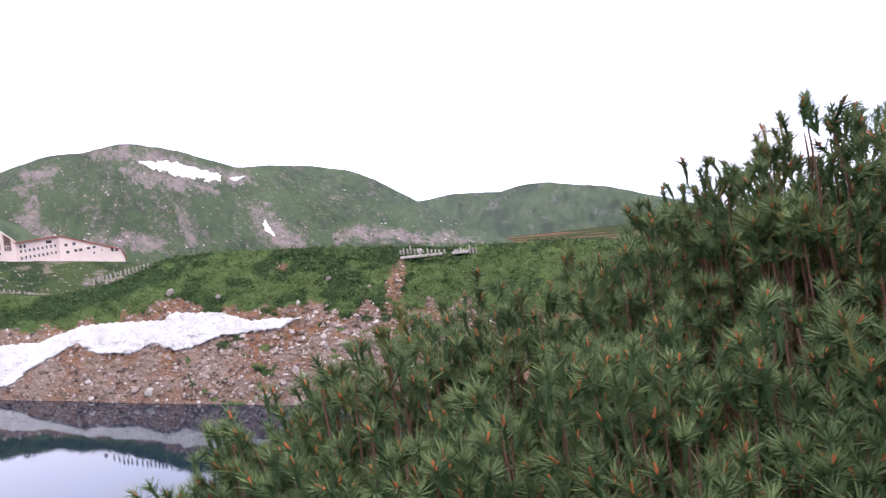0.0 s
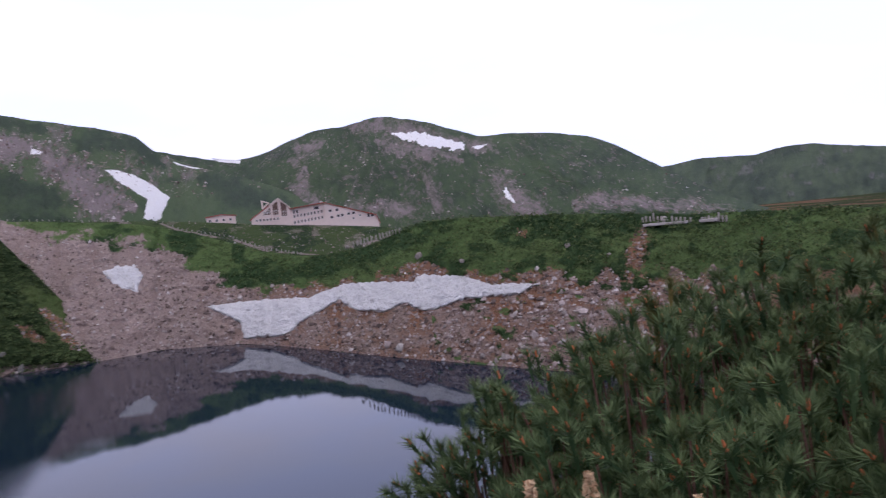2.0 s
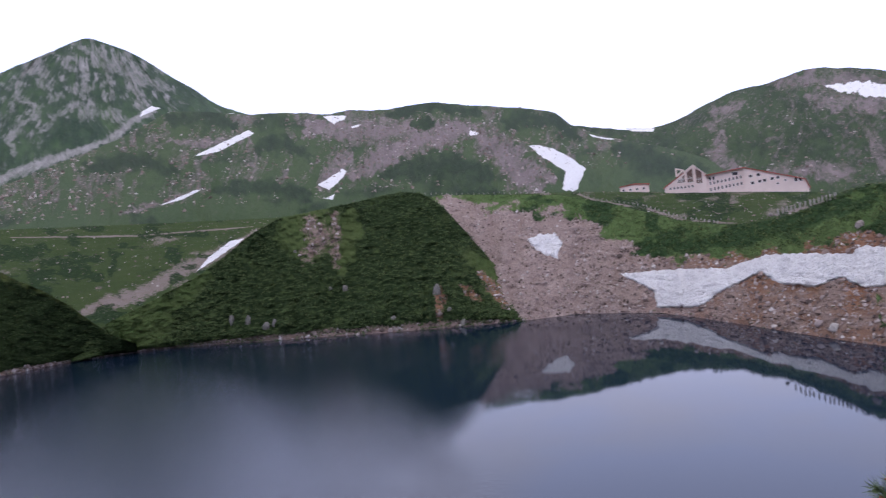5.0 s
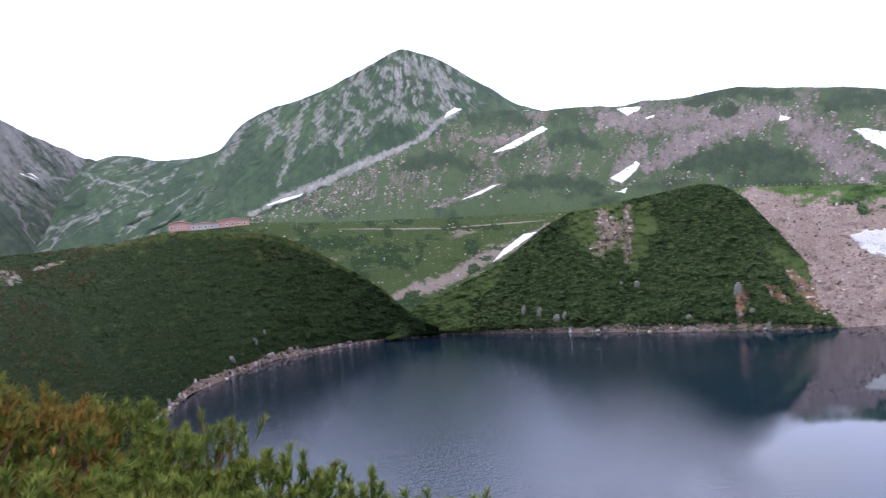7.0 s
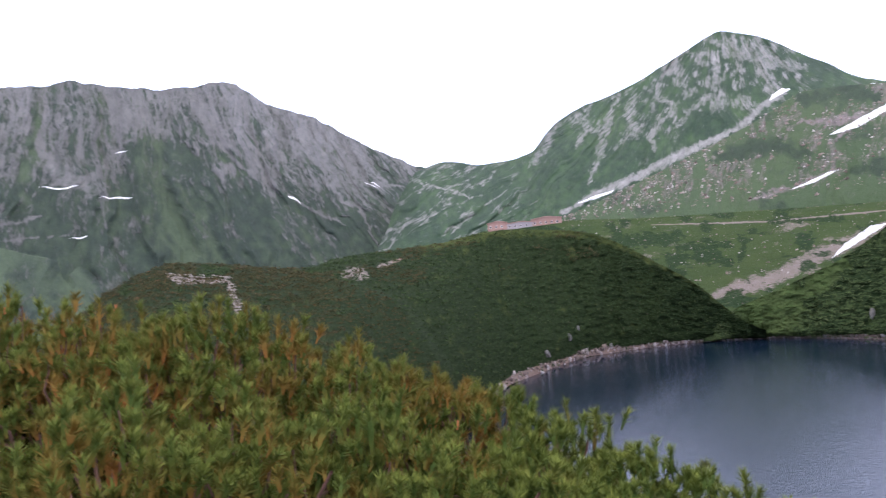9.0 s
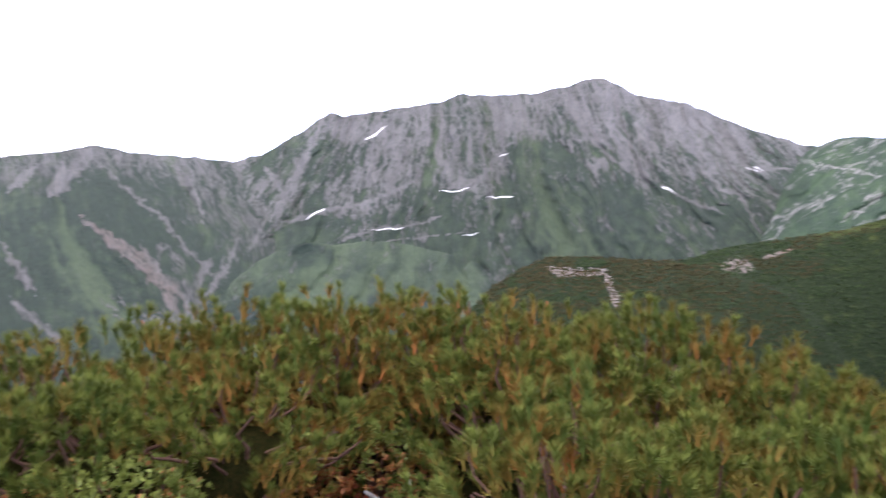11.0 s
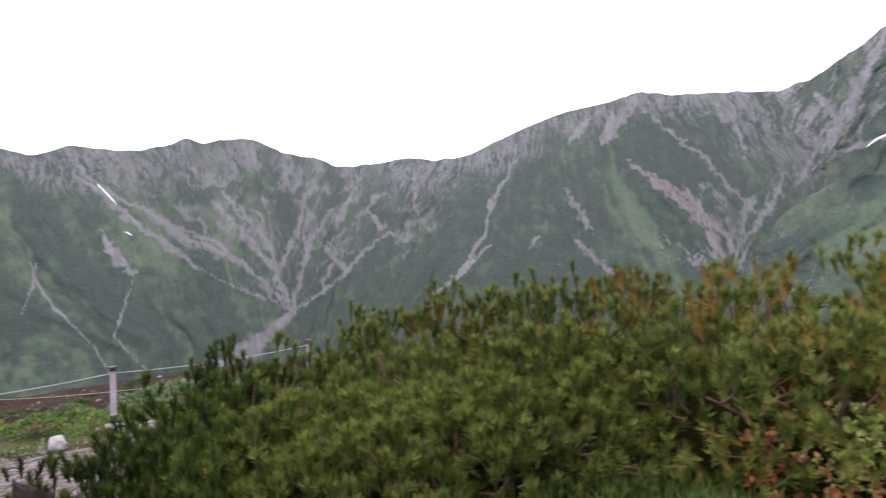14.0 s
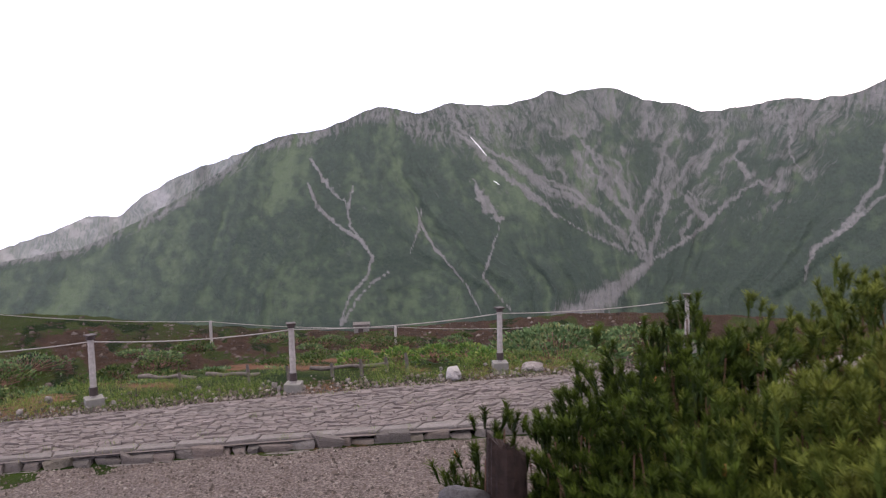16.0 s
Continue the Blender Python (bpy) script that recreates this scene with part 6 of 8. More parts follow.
pts = pick_points("crater_mound_right", 6500, "shrub", 0.5, 81, 44, 77)
scrub_field("mound_scrub", pts, g3.uniform(0.3, 0.75, 6500), 20, 82, mat_scrub, "dark green pine scrub on the steep mound", 0.45)
pts = pick_points("crater_mound_right", 2200, "shrub", 0.45, 83, 44, 77, True)
scrub_field("mound_herbs", pts, g3.uniform(0.2, 0.4, 2200), 10, 84, mat_mound_herb, "low bright green herbs on the steep mound", 0.5)
pts = pick_points("crater_mound_left", 6000, "warm", 0.55, 85, 74, 130)
near_small = np.clip(np.linalg.norm(pts, axis=1) / 110, 0.5, 1)
scrub_field("mound_scrub", pts, g3.uniform(0.3, 0.75, 6000) * near_small, 16, 86, mat_scrub_warm, "dense olive and rusty scrub covering the broad mound", 0.5)
pts = pick_points("crater_mound_left", 6000, "warm", 0.6, 185, 74, 130, True)
near_small = np.clip(np.linalg.norm(pts, axis=1) / 110, 0.5, 1)
scrub_field("mound_scrub", pts, g3.uniform(0.3, 0.75, 6000) * near_small, 16, 186, mat_scrub_deep, "dense green scrub covering the broad mound", 0.5)
pts = pick_points("crater_bank", 3800, "rock", 0.25, 87, -30, 52, True)
scrub_field("bank_scrub", pts, g3.uniform(0.35, 0.95, 3800), 12, 88, mat_scrub, "green scrub on top of the lake bank")
pts = pick_points("crater_bank", 500, "rock", 0.6, 89, 2, 48)
scrub_field("bank_herbs", pts, g3.uniform(0.2, 0.45, 500), 10, 90, mat_scrub, "sparse green herbs between the scree", 0.4)
pts = pick_points("plateau", 2600, "shrub", 0.3, 91, 14, 100)
scrub_field("plateau_scrub", pts, g3.uniform(0.4, 1.1, 2600), 10, 92, mat_scrub, "patches of low scrub on the plateau", 0.5)


def boulder_mesh(seed, flat=1.0):
    bm = bmesh.new()
    bmesh.ops.create_icosphere(bm, subdivisions=3, radius=1.0)
    off = Vector((seed * 3.1, seed * 1.7, 0.4))
    for v in bm.verts:
        q = v.co.normalized()
        k = 0.80 + 0.38 * noise.noise(q * 1.1 + off) + 0.22 * noise.noise(q * 3.1 + off) + 0.07 * noise.noise(q * 8 + off)
        cut = 0.62 + 0.2 * noise.noise(off)
        p = q * k
        for c, at in (((0.8, 0.5, 0.3), 0.55), ((-0.6, 0.7, 0.35), 0.6), ((0.3, -0.9, 0.2), 0.58), ((-0.5, -0.4, 0.75), 0.62)):
            side = Vector(c).normalized()
            over = p.dot(side) - at
            if over > 0:
                p = p - side * over * 0.85
        p.x = max(-cut, min(cut * 1.1, p.x))
        p.z = max(-0.6, min(0.7, p.z)) * flat
        v.co = p
    return bm


def boulder(spot, size, seed, material, label, name="boulder", group="boulders by the lake", stretch=(1, 1, 1)):
    me = bpy.data.meshes.new(name)
    bm = boulder_mesh(seed)
    for face in bm.faces:
        face.smooth = name != "rock"
    bm.to_mesh(me)
    bm.free()
    me.materials.append(material)
    ob = new(name, me)
    ob.matrix_world = Matrix.LocRotScale(spot, Euler((0.2 * math.sin(seed), 0.2 * math.cos(seed), seed * 1.3)), Vector((size * stretch[0], size * stretch[1], size * stretch[2])))
    return tagged(ob, label, "boulder", group)


boulder(place("crater_bank", 22.66, -8.75, 0.3), 0.8, 1, mat_white_rock, "white angular boulder on the stony bank")
for k, (az, el, sz) in enumerate([(9.75, -7.26, 0.8), (10.8, -8.43, 0.7), (10.3, -9.6, 0.9), (13.0, -6.46, 0.7), (19.05, -7.46, 0.6), (16.35, -10.0, 0.9), (18.2, -9.6, 0.8), (8.8, -9.7, 0.8), (12.1, -7.55, 0.6),
                                  (20.3, -9.45, 0.6), (14.7, -10.2, 1.0), (11.3, -9.2, 0.8), (9.3, -8.6, 0.9), (10.0, -8.0, 0.7), (13.4, -10.3, 0.7), (25.2, -8.2, 0.5), (17.4, -8.8, 0.5), (38.5, -5.4, 0.5), (43.0, -4.0, 0.6), (44.5, -5.0, 0.5)]):
    boulder(place("crater_bank", az, el, 0.2), sz * 0.5, k + 2, mat_boulder, "grey boulder half sunk in the lake bank")
for k, (az, el, sz) in enumerate([(20.5, -1.9, 0.9), (17.2, -2.6, 0.5), (9.0, -2.2, 0.5), (6.0, -3.2, 0.4), (25.9, -0.6, 0.5)]):
    boulder(place("crater_bank", az, el, 0.3), sz, k + 30, mat_boulder, "pale boulder in the green bank top")
for k, (az, el, sz, st) in enumerate([(57.74, -2.95, 1.5, 1.3), (50.75, -3.9, 1.6, 2.0), (66.35, -4.2, 1.1, 2.0), (65.2, -4.45, 1.2, 2.1), (63.9, -4.95, 1.6, 1.0), (63.3, -4.8, 1.0, 1.6), (58.64, -6.0, 0.8, 1.8), (48.95, -6.45, 1.2, 1.3), (69.3, -5.5, 1.0, 0.9),
                                      (54.3, -5.5, 1.2, 0.8), (49.9, -5.3, 1.0, 0.8), (58.9, -2.7, 0.9, 1.0), (61.2, 0.4, 0.7, 1.0), (60.4, 1.2, 0.6, 1.0)]):
    boulder(place("crater_mound_right", az, el, 0.1), sz * 0.75, k + 40, mat_mossy_rock, "pale rock standing out of the mound's scrub", "rock", "rocks on the mounds", (0.8, 0.8, st))
for k, (az, el, sz, st) in enumerate([(88.7, -5.75, 1.2, 1.1), (86.9, -4.6, 0.8, 1.8), (93.3, -8.5, 1.1, 1.9), (83.9, -5.4, 0.8, 1.0), (86.2, -4.0, 0.7, 1.6)]):
    boulder(place("crater_mound_left", az, el, 0.1), sz * 0.75, k + 60, mat_mossy_rock, "pale rock at the edge of the dark mound", "rock", "rocks on the mounds", (0.8, 0.8, st))

wr = random.Random(17)
for k in range(34):
    t = wr.random()
    az, el = 116.6 - 4.4 * t, 2.40 - 0.50 * t + 0.22 * wr.random()
    boulder(place("crater_mound_left", az, el, 0.2), wr.uniform(0.14, 0.30), k + 130, mat_boulder, "pale stone of the low dry wall on the mound", "wall_stone", "dry wall stones", (1.6, 1.0, 0.6))
for k in range(26):
    t = wr.random()
    boulder(place("crater_mound_left", 112.2 - 0.5 * t + wr.uniform(-0.28, 0.28), 1.5 - 2.1 * t, 0.05), wr.uniform(0.12, 0.24), k + 170, mat_boulder, "flat pale step stone of the mound footpath", "step_stone", "footpath steps", (1.5, 1.3, 0.3))

# ---------------------------------------------------------------- buildings
mat_wall = plain_material("cream_plaster", (0.80, 0.66, 0.60), (0.74, 0.60, 0.55), 0.5, 0.9, 0.1, 0.02)
mat_redroof = plain_material("red_metal_roof", (0.42, 0.10, 0.08), (0.33, 0.09, 0.07), 0.8, 0.6, 0.1, 0.02)
mat_pane = plain_material("dark_window_glass", (0.05, 0.045, 0.05), (0.09, 0.07, 0.08), 0.6, 0.15, 0.0)
mat_frame = plain_material("white_window_frame", (0.78, 0.72, 0.68), (0.70, 0.64, 0.60), 2.0, 0.7, 0.0)
mat_brownwall = plain_material("red_brown_timber", (0.46, 0.29, 0.24), (0.38, 0.22, 0.18), 0.8, 0.9, 0.2, 0.02)
mat_greywall = plain_material("grey_timber", (0.36, 0.31, 0.31), (0.44, 0.39, 0.38), 0.8, 0.9, 0.2, 0.02)


mat_glazing = plain_material("brown_timber_glazing", (0.20, 0.12, 0.095), (0.12, 0.075, 0.065), 0.7, 0.3, 0.0)


def slab(bm, outline, y0, y1):
    """An outline in x and z, pulled from y0 to y1."""
    a = [bm.verts.new((x, y0, z)) for x, z in outline]
    b = [bm.verts.new((x, y1, z)) for x, z in outline]
    bm.faces.new(a)
    bm.faces.new(b[::-1])
    for k in range(len(a)):
        j = (k + 1) % len(a)
        bm.faces.new((a[k], b[k], b[j], a[j]))
    bmesh.ops.recalc_face_normals(bm, faces=bm.faces)


def facing(root, spot, az):
    """Puts root at spot with its front (-y) towards the camera's spot and x to the right."""
    root.matrix_world = Matrix.Translation(spot) @ Matrix.Rotation(radians(az), 4, "Z")


def window(root, x, z, w, h, y=0.0):
    bm = bmesh.new()
    for dx, dz, sx, sz in ((-w / 2, 0, 0.18, h + 0.18), (w / 2, 0, 0.18, h + 0.18), (0, -h / 2, w, 0.18), (0, h / 2, w, 0.18)):
        box(bm, (sx, 0.3, sz), (x + dx, y - 0.12, z + dz))
    win = part("window", bm, mat_frame, root)
    bm = bmesh.new()
    box(bm, (w - 0.1, 0.12, h - 0.1), (x, y - 0.05, z))
    part("pane", bm, mat_pane, win)


def hotel():
    root = new("mountain_hotel")
    r = 386.0
    az = 28.0
    z0 = r * math.tan(radians(0.9))
    facing(root, (-math.sin(radians(az)) * r, math.cos(radians(az)) * r, z0), az)
    X = lambda a: math.tan(radians(az - a)) * r
    left, mid, corner, right = X(32.8), X(29.9), X(27.3), X(23.2)
    peak = left + 14.4
    bm = bmesh.new()
    slab(bm, [(left, -1), (mid, -1), (mid, 12.4), (mid - 1.5, 14.6), (peak, 18.0), (peak - 4.4, 15.0), (left + 0.6, 8.8), (left, 8.2)], 0.0, 16.0)
    part("gable_wall", bm, mat_wall, root)
    bm = bmesh.new()
    slab(bm, [(mid, -2), (corner, -2), (corner, 13.8), (mid, 12.2)], 1.5, 15.0)
    part("wing_wall", bm, mat_wall, root)
    bm = bmesh.new()
    slab(bm, [(corner, -4), (right, -4), (right, 0.5), (right - 1.6, 5.0), (corner, 13.8)], 0.4, 14.0)
    part("end_wall", bm, mat_wall, root)
    for pts in ([(left - 0.4, 8.2), (left + 0.6, 8.9), (peak - 4.4, 15.1), (peak - 4.4, 15.5), (left + 0.4, 9.3), (left - 0.6, 8.5)],
                [(mid - 0.3, 12.15), (corner, 13.75), (corner, 14.1), (mid - 0.3, 12.5)], [(corner, 13.75), (right - 1.6, 4.95), (right + 0.3, 0.4), (right + 0.5, 0.7), (right - 1.4, 5.3), (corner, 14.1)]):
        bm = bmesh.new()
        slab(bm, pts, -0.3, 16.2)
        part("roof_edge", bm, mat_redroof, root, "dull red metal roof edge")
    # timber-framed glazing between the pillars under the gable
    for pts in ([(left + 6.0, 10.2), (left + 9.9, 10.2), (left + 9.9, 13.9)], [(left + 11.2, 9.8), (peak - 0.6, 9.8), (peak - 0.6, 16.8), (left + 11.2, 14.9)],
                [(peak + 0.9, 8.8), (peak + 3.6, 8.8), (peak + 3.6, 14.4), (peak + 0.9, 16.4)]):
        bm = bmesh.new()
        slab(bm, pts, -0.10, 0.2)
        pane_ = part("glazing", bm, mat_glazing, root, "brown timber glazing under the gable")
        lo, hi = pts[0][0], pts[1][0]
        bm = bmesh.new()
        for k in (1, 2):
            box(bm, (0.16, 0.2, 3.2), (lo + (hi - lo) * k / 3, -0.18, pts[0][1] + 1.6))
        for dz in (0.05, 2.2):
            box(bm, (hi - lo, 0.22, 0.2), ((lo + hi) / 2, -0.18, pts[0][1] + dz))
        part("mullion", bm, mat_frame, pane_)
    for x, top in ((left + 10.55, 15.2), (peak, 17.9)):
        bm = bmesh.new()
        box(bm, (0.9, 0.8, top + 1), (x, -0.5, (top - 1) / 2), bevel=0.05)
        part("pillar", bm, mat_wall, root)
    for pts in ([(peak - 4.6, 14.6), (peak, 17.7), (peak, 18.5), (peak - 4.8, 15.3)], [(peak, 17.7), (mid - 0.2, 13.0), (mid - 0.2, 13.7), (peak, 18.5)]):
        bm = bmesh.new()
        slab(bm, pts, -0.95, 16.0)
        part("gable_beam", bm, mat_wall, root, "cream sloping gable beam")
    for pts in ([(left + 5.8, 17.2), (left + 9.8, 15.9), (left + 9.8, 16.5), (left + 5.8, 17.9)], [(left + 5.8, 13.4), (left + 6.5, 13.4), (left + 6.5, 17.6), (left + 5.8, 17.6)], [(left + 6.6, 13.6), (left + 9.6, 16.0), (left + 9.2, 16.4), (left + 6.4, 14.3)]):
        bm = bmesh.new()
        slab(bm, pts, -0.5, 1.0)
        part("roof_fin", bm, mat_wall, root)
    for k in range(7):
        window(root, left + 2.8 + k * 1.75, 7.9, 1.0, 1.15)
    for k in range(3):
        window(root, left + 7.0 + k * 1.1, 11.4, 0.6, 0.9, -0.2)
    for row, z in enumerate((5.2, 8.3)):
        for k in range(9):
            window(root, mid + 2.0 + k * 1.75, z + k * 0.16, 0.85, 1.5, 1.5)
    for k in range(2):
        window(root, mid + 2.0 + k * 1.6, 10.6, 1.1, 1.8, 1.5)
    window(root, corner - 4.0, 11.6, 2.6, 1.6, 1.5)
    for x, z, w, h in ((3.0, 9.4, 1.5, 1.4), (6.6, 9.6, 1.5, 1.4), (3.5, 6.0, 1.5, 1.4), (7.0, 6.4, 1.5, 1.4), (9.2, 6.6, 1.5, 1.4), (12.7, 7.0, 1.6, 1.3), (15.3, 7.2, 1.6, 1.3), (18.6, 5.6, 1.0, 0.9), (15.0, 4.4, 1.0, 0.9), (23.3, 5.4, 1.5, 2.2), (25.3, 5.2, 1.5, 1.8)):
        window(root, corner + x * 0.96, z, w, h, 0.4)
    return tagged(root, "cream mountain hotel with red roof edges on the plateau", "hotel")


hotel()


def low_house(name, az_l, az_r, el, r, h, walls, label, parts=3):
    root = new(name)
    az = (az_l + az_r) / 2
    facing(root, (-math.sin(radians(az)) * r, math.cos(radians(az)) * r, r * math.tan(radians(el))), az)
    half = math.tan(radians(abs(az_l - az_r) / 2)) * r
    for k, (x0, x1, hk, mat) in enumerate(walls):
        a, b = -half + x0 * 2 * half, -half + x1 * 2 * half
        bm = bmesh.new()
        slab(bm, [(a, -2), (b, -2), (b, hk * 0.8), ((a + b) / 2, hk), (a, hk * 0.8)], 0, 8)
        part("wall", bm, mat, root)
        bm = bmesh.new()
        slab(bm, [(a - 0.4, hk * 0.8), ((a + b) / 2, hk + 0.05), (b + 0.4, hk * 0.8), (b + 0.4, hk * 0.8 + 0.4), ((a + b) / 2, hk + 0.5), (a - 0.4, hk * 0.8 + 0.4)], -0.6, 8.6)
        part("roof", bm, mat_redroof if mat is mat_wall else mat_brownwall, root)
        for j in range(max(1, int((b - a) / 3.5))):
            window(root, a + 1.8 + j * 3.4, hk * 0.4, 1.2, 1.2)
    return tagged(root, label, "building")


low_house("lodge", 92.3, 86.6, 4.0, 455, 5, [(0.0, 0.26, 5.4, mat_brownwall), (0.26, 0.62, 4.0, mat_greywall), (0.60, 1.0, 5.6, mat_brownwall)], "low red-brown and grey timber lodge on the meadow")
low_house("shed", 36.0, 33.9, 2.1, 400, 3, [(0.0, 1.0, 4.2, mat_wall)], "small white shed with a red roof by the snow chute")

# ---------------------------------------------------------------- rails and posts on the rim
mat_post = plain_material("weathered_post_wood", (0.25, 0.225, 0.21), (0.40, 0.365, 0.345), 18, 0.9, 0.4, 0.004)
mat_slab = plain_material("pale_stone_slab", (0.42, 0.38, 0.37), (0.52, 0.48, 0.47), 3, 0.95, 0.4, 0.02)


def post_mesh(h, w):
    bm = bmesh.new()
    bmesh.ops.create_cone(bm, cap_ends=True, segments=8, radius1=w, radius2=w * 0.92, depth=h, matrix=Matrix.Translation((0, 0, h / 2)))
    bmesh.ops.bevel(bm, geom=[e for e in bm.edges if e.calc_length() < w * 1.2 and abs(e.verts[0].co.z - e.verts[1].co.z) < 0.01], offset=w * 0.15, segments=1, affect="EDGES")
    me = bpy.data.meshes.new("rail_post")
    bm.to_mesh(me)
    bm.free()
    me.materials.append(mat_post)
    return me


small_post = post_mesh(1.0, 0.16)
lookout_post = post_mesh(0.85, 0.14)
rp = random.Random(9)
for pts, step, base in (([(39.6, 2.85), (37.8, 1.85), (34.4, 1.0), (31.9, -0.2), (29.2, -0.9)], 0.32, "plateau"), ([(25.4, -0.6), (23.5, -0.25), (21.6, 0.1)], 0.28, "crater_bank"),
                        ([(50.8, 3.75), (47.7, 3.4), (44.5, 3.1), (41.2, 2.75)], 0.42, "plateau")):
    az = pts[0][0]
    while az > pts[-1][0]:
        el = float(np.interp(az, [p[0] for p in pts[::-1]], [p[1] for p in pts[::-1]]))
        ob = new("rail_post", small_post)
        ob.location = place(base, az, el, 0.2) - Vector((0, 0, 0.1))
        ob.rotation_euler = (rp.uniform(-0.05, 0.05), rp.uniform(-0.05, 0.05), 0)
        tagged(ob, "short pale wooden post along the footpath", "post", "footpath posts")
        az -= step * rp.uniform(0.8, 1.2)
for az in [3.3, 3.05, 2.75, 2.5, 2.2, 1.95, 1.2, 0.9, 0.6, 0.3, -0.1, -0.9, -1.1, -1.35, -1.6, -1.85, -2.05, -2.3, -2.55]:
    ob = new("lookout_post", lookout_post)
    el = float(np.interp(az, [-2.6, 3.3], [-1.5, -0.95]))
    ob.location = place("crater_bank", az, el, 0.3) - Vector((0, 0, 0.1))
    ob.scale = (1, 1, rp.choice((0.8, 1.0, 1.0, 1.5)))
    tagged(ob, "pale wooden post at the lookout on the rim", "post", "lookout posts")
for az0, az1 in ((3.2, 0.2), (-0.9, -1.9)):
    bm = bmesh.new()
    a, b = place("crater_bank", az0, -1.15, 0.5), place("crater_bank", az1, -1.45 if az1 < -1 else -1.35, 0.5)
    d = b - a
    box(bm, (d.length, 1.6, 0.35), (0, 0, 0), bevel=0.06)
    me = bpy.data.meshes.new("stone_kerb")
    bm.to_mesh(me)
    bm.free()
    me.materials.append(mat_slab)
    ob = new("stone_kerb", me)
    ob.matrix_world = Matrix.Translation((a + b) / 2) @ Matrix.Rotation(math.atan2(d.y, d.x), 4, "Z")
    tagged(ob, "pale stone kerb of the lookout on the rim", "kerb")
boulder(place("crater_bank", 1.75, -0.95, 0.6), 0.65, 77, mat_white_rock, "white stone block at the rim lookout", "stone_block", "lookout posts")

# ---------------------------------------------------------------- gravel yard, paved road and rope fence
near_before = set(bpy.data.objects)
Q = (0.45, -1.5)
mat_gravel = island_material("gravel_pebbles", [(0.0, (0.05, 0.038, 0.033)), (0.4, (0.11, 0.085, 0.072)), (0.75, (0.18, 0.14, 0.12)), (1.0, (0.32, 0.28, 0.25))], 0.9, 0.01, 20)
mat_gravel_bed = plain_material("gravel_bed", (0.058, 0.043, 0.037), (0.255, 0.205, 0.185), 34, 0.95, 1.0, 0.02, 3.0, 0.38, 0.66)
mat_joint = plain_material("dark_earth_joint", (0.115, 0.094, 0.088), (0.16, 0.132, 0.124), 12, 0.95, 0.5, 0.01)


def random_stone_material(name, stops, scale, island=False):
    """Worn stone whose hue differs from piece to piece."""
    m, n, l, b = nodes_of(name, 0.85)
    info = n.new("ShaderNodeNewGeometry").outputs["Random Per Island"] if island else n.new("ShaderNodeObjectInfo").outputs["Random"]
    r = n.new("ShaderNodeValToRGB")
    e = r.color_ramp.elements
    e[0].position, e[0].color = stops[0][0], (*stops[0][1], 1)
    e[1].position, e[1].color = stops[-1][0], (*stops[-1][1], 1)
    for p, c in stops[1:-1]:
        e.new(p).color = (*c, 1)
    l.new(info, r.inputs["Fac"])
    k = noisy(n, l, scale, 6, 0.7)
    k2 = noisy(n, l, scale * 5, 4, 0.7)
    c = mixed(n, l, math_node(n, l, "MULTIPLY", k, 0.6), r.outputs["Color"], (0.055, 0.048, 0.042))
    c = mixed(n, l, math_node(n, l, "MULTIPLY", k2, 0.25), c, (0.30, 0.27, 0.25))
    l.new(c, b.inputs["Base Color"])
    bumped(n, l, b, math_node(n, l, "ADD", k, math_node(n, l, "MULTIPLY", k2, 0.4)), 0.8, 0.02)
    return m


PAVING = [(0.0, (0.096, 0.073, 0.070)), (0.5, (0.126, 0.098, 0.094)), (1.0, (0.162, 0.128, 0.122))]
mat_paving = random_stone_material("worn_paving_stone", PAVING, 3.0)
mat_paving_far = random_stone_material("worn_paving_stone_far", PAVING, 3.0, True)
mat_kerb = random_stone_material("mossy_kerb_stone", [(0.0, (0.06, 0.052, 0.048)), (0.3, (0.13, 0.105, 0.098)), (0.55, (0.18, 0.155, 0.145)), (0.8, (0.15, 0.108, 0.096)), (0.94, (0.16, 0.135, 0.105)), (1.0, (0.22, 0.195, 0.185))], 4.0)
mat_edge = random_stone_material("pale_edge_stone", [(0.0, (0.115, 0.097, 0.091)), (1.0, (0.165, 0.142, 0.134))], 4.0)
mat_concrete = plain_material("weathered_concrete", (0.22, 0.205, 0.185), (0.15, 0.14, 0.125), 9, 0.95, 0.4, 0.006)
mat_iron = plain_material("rusted_black_iron", (0.035, 0.028, 0.028), (0.07, 0.05, 0.045), 30, 0.6, 0.2, 0.002)
mat_rope = plain_material("grey_rope", (0.34, 0.31, 0.29), (0.24, 0.22, 0.20), 60, 0.9, 0.3, 0.003)


def plaza_z(r):
    return -3.32 - 0.035 * (r - 7)


def plaza(az, r, z=0.0):
    return Vector((Q[0] - math.sin(radians(az)) * r, Q[1] + math.cos(radians(az)) * r, plaza_z(r) + z))


def across(s, t, z=0.0):
    """A place on the road: s along it, t from its front edge (0) to its back edge (1)."""
    front = Vector((7.64, -8.96, 0)).lerp(Vector((1.81, -11.22, 0)), s)
    rear = Vector((8.84, -10.25, 0)).lerp(Vector((1.02, -13.98, 0)), s)
    p = front.lerp(rear, t)
    p.z = plaza_z(math.hypot(p.x - Q[0], p.y - Q[1])) + z
    return p


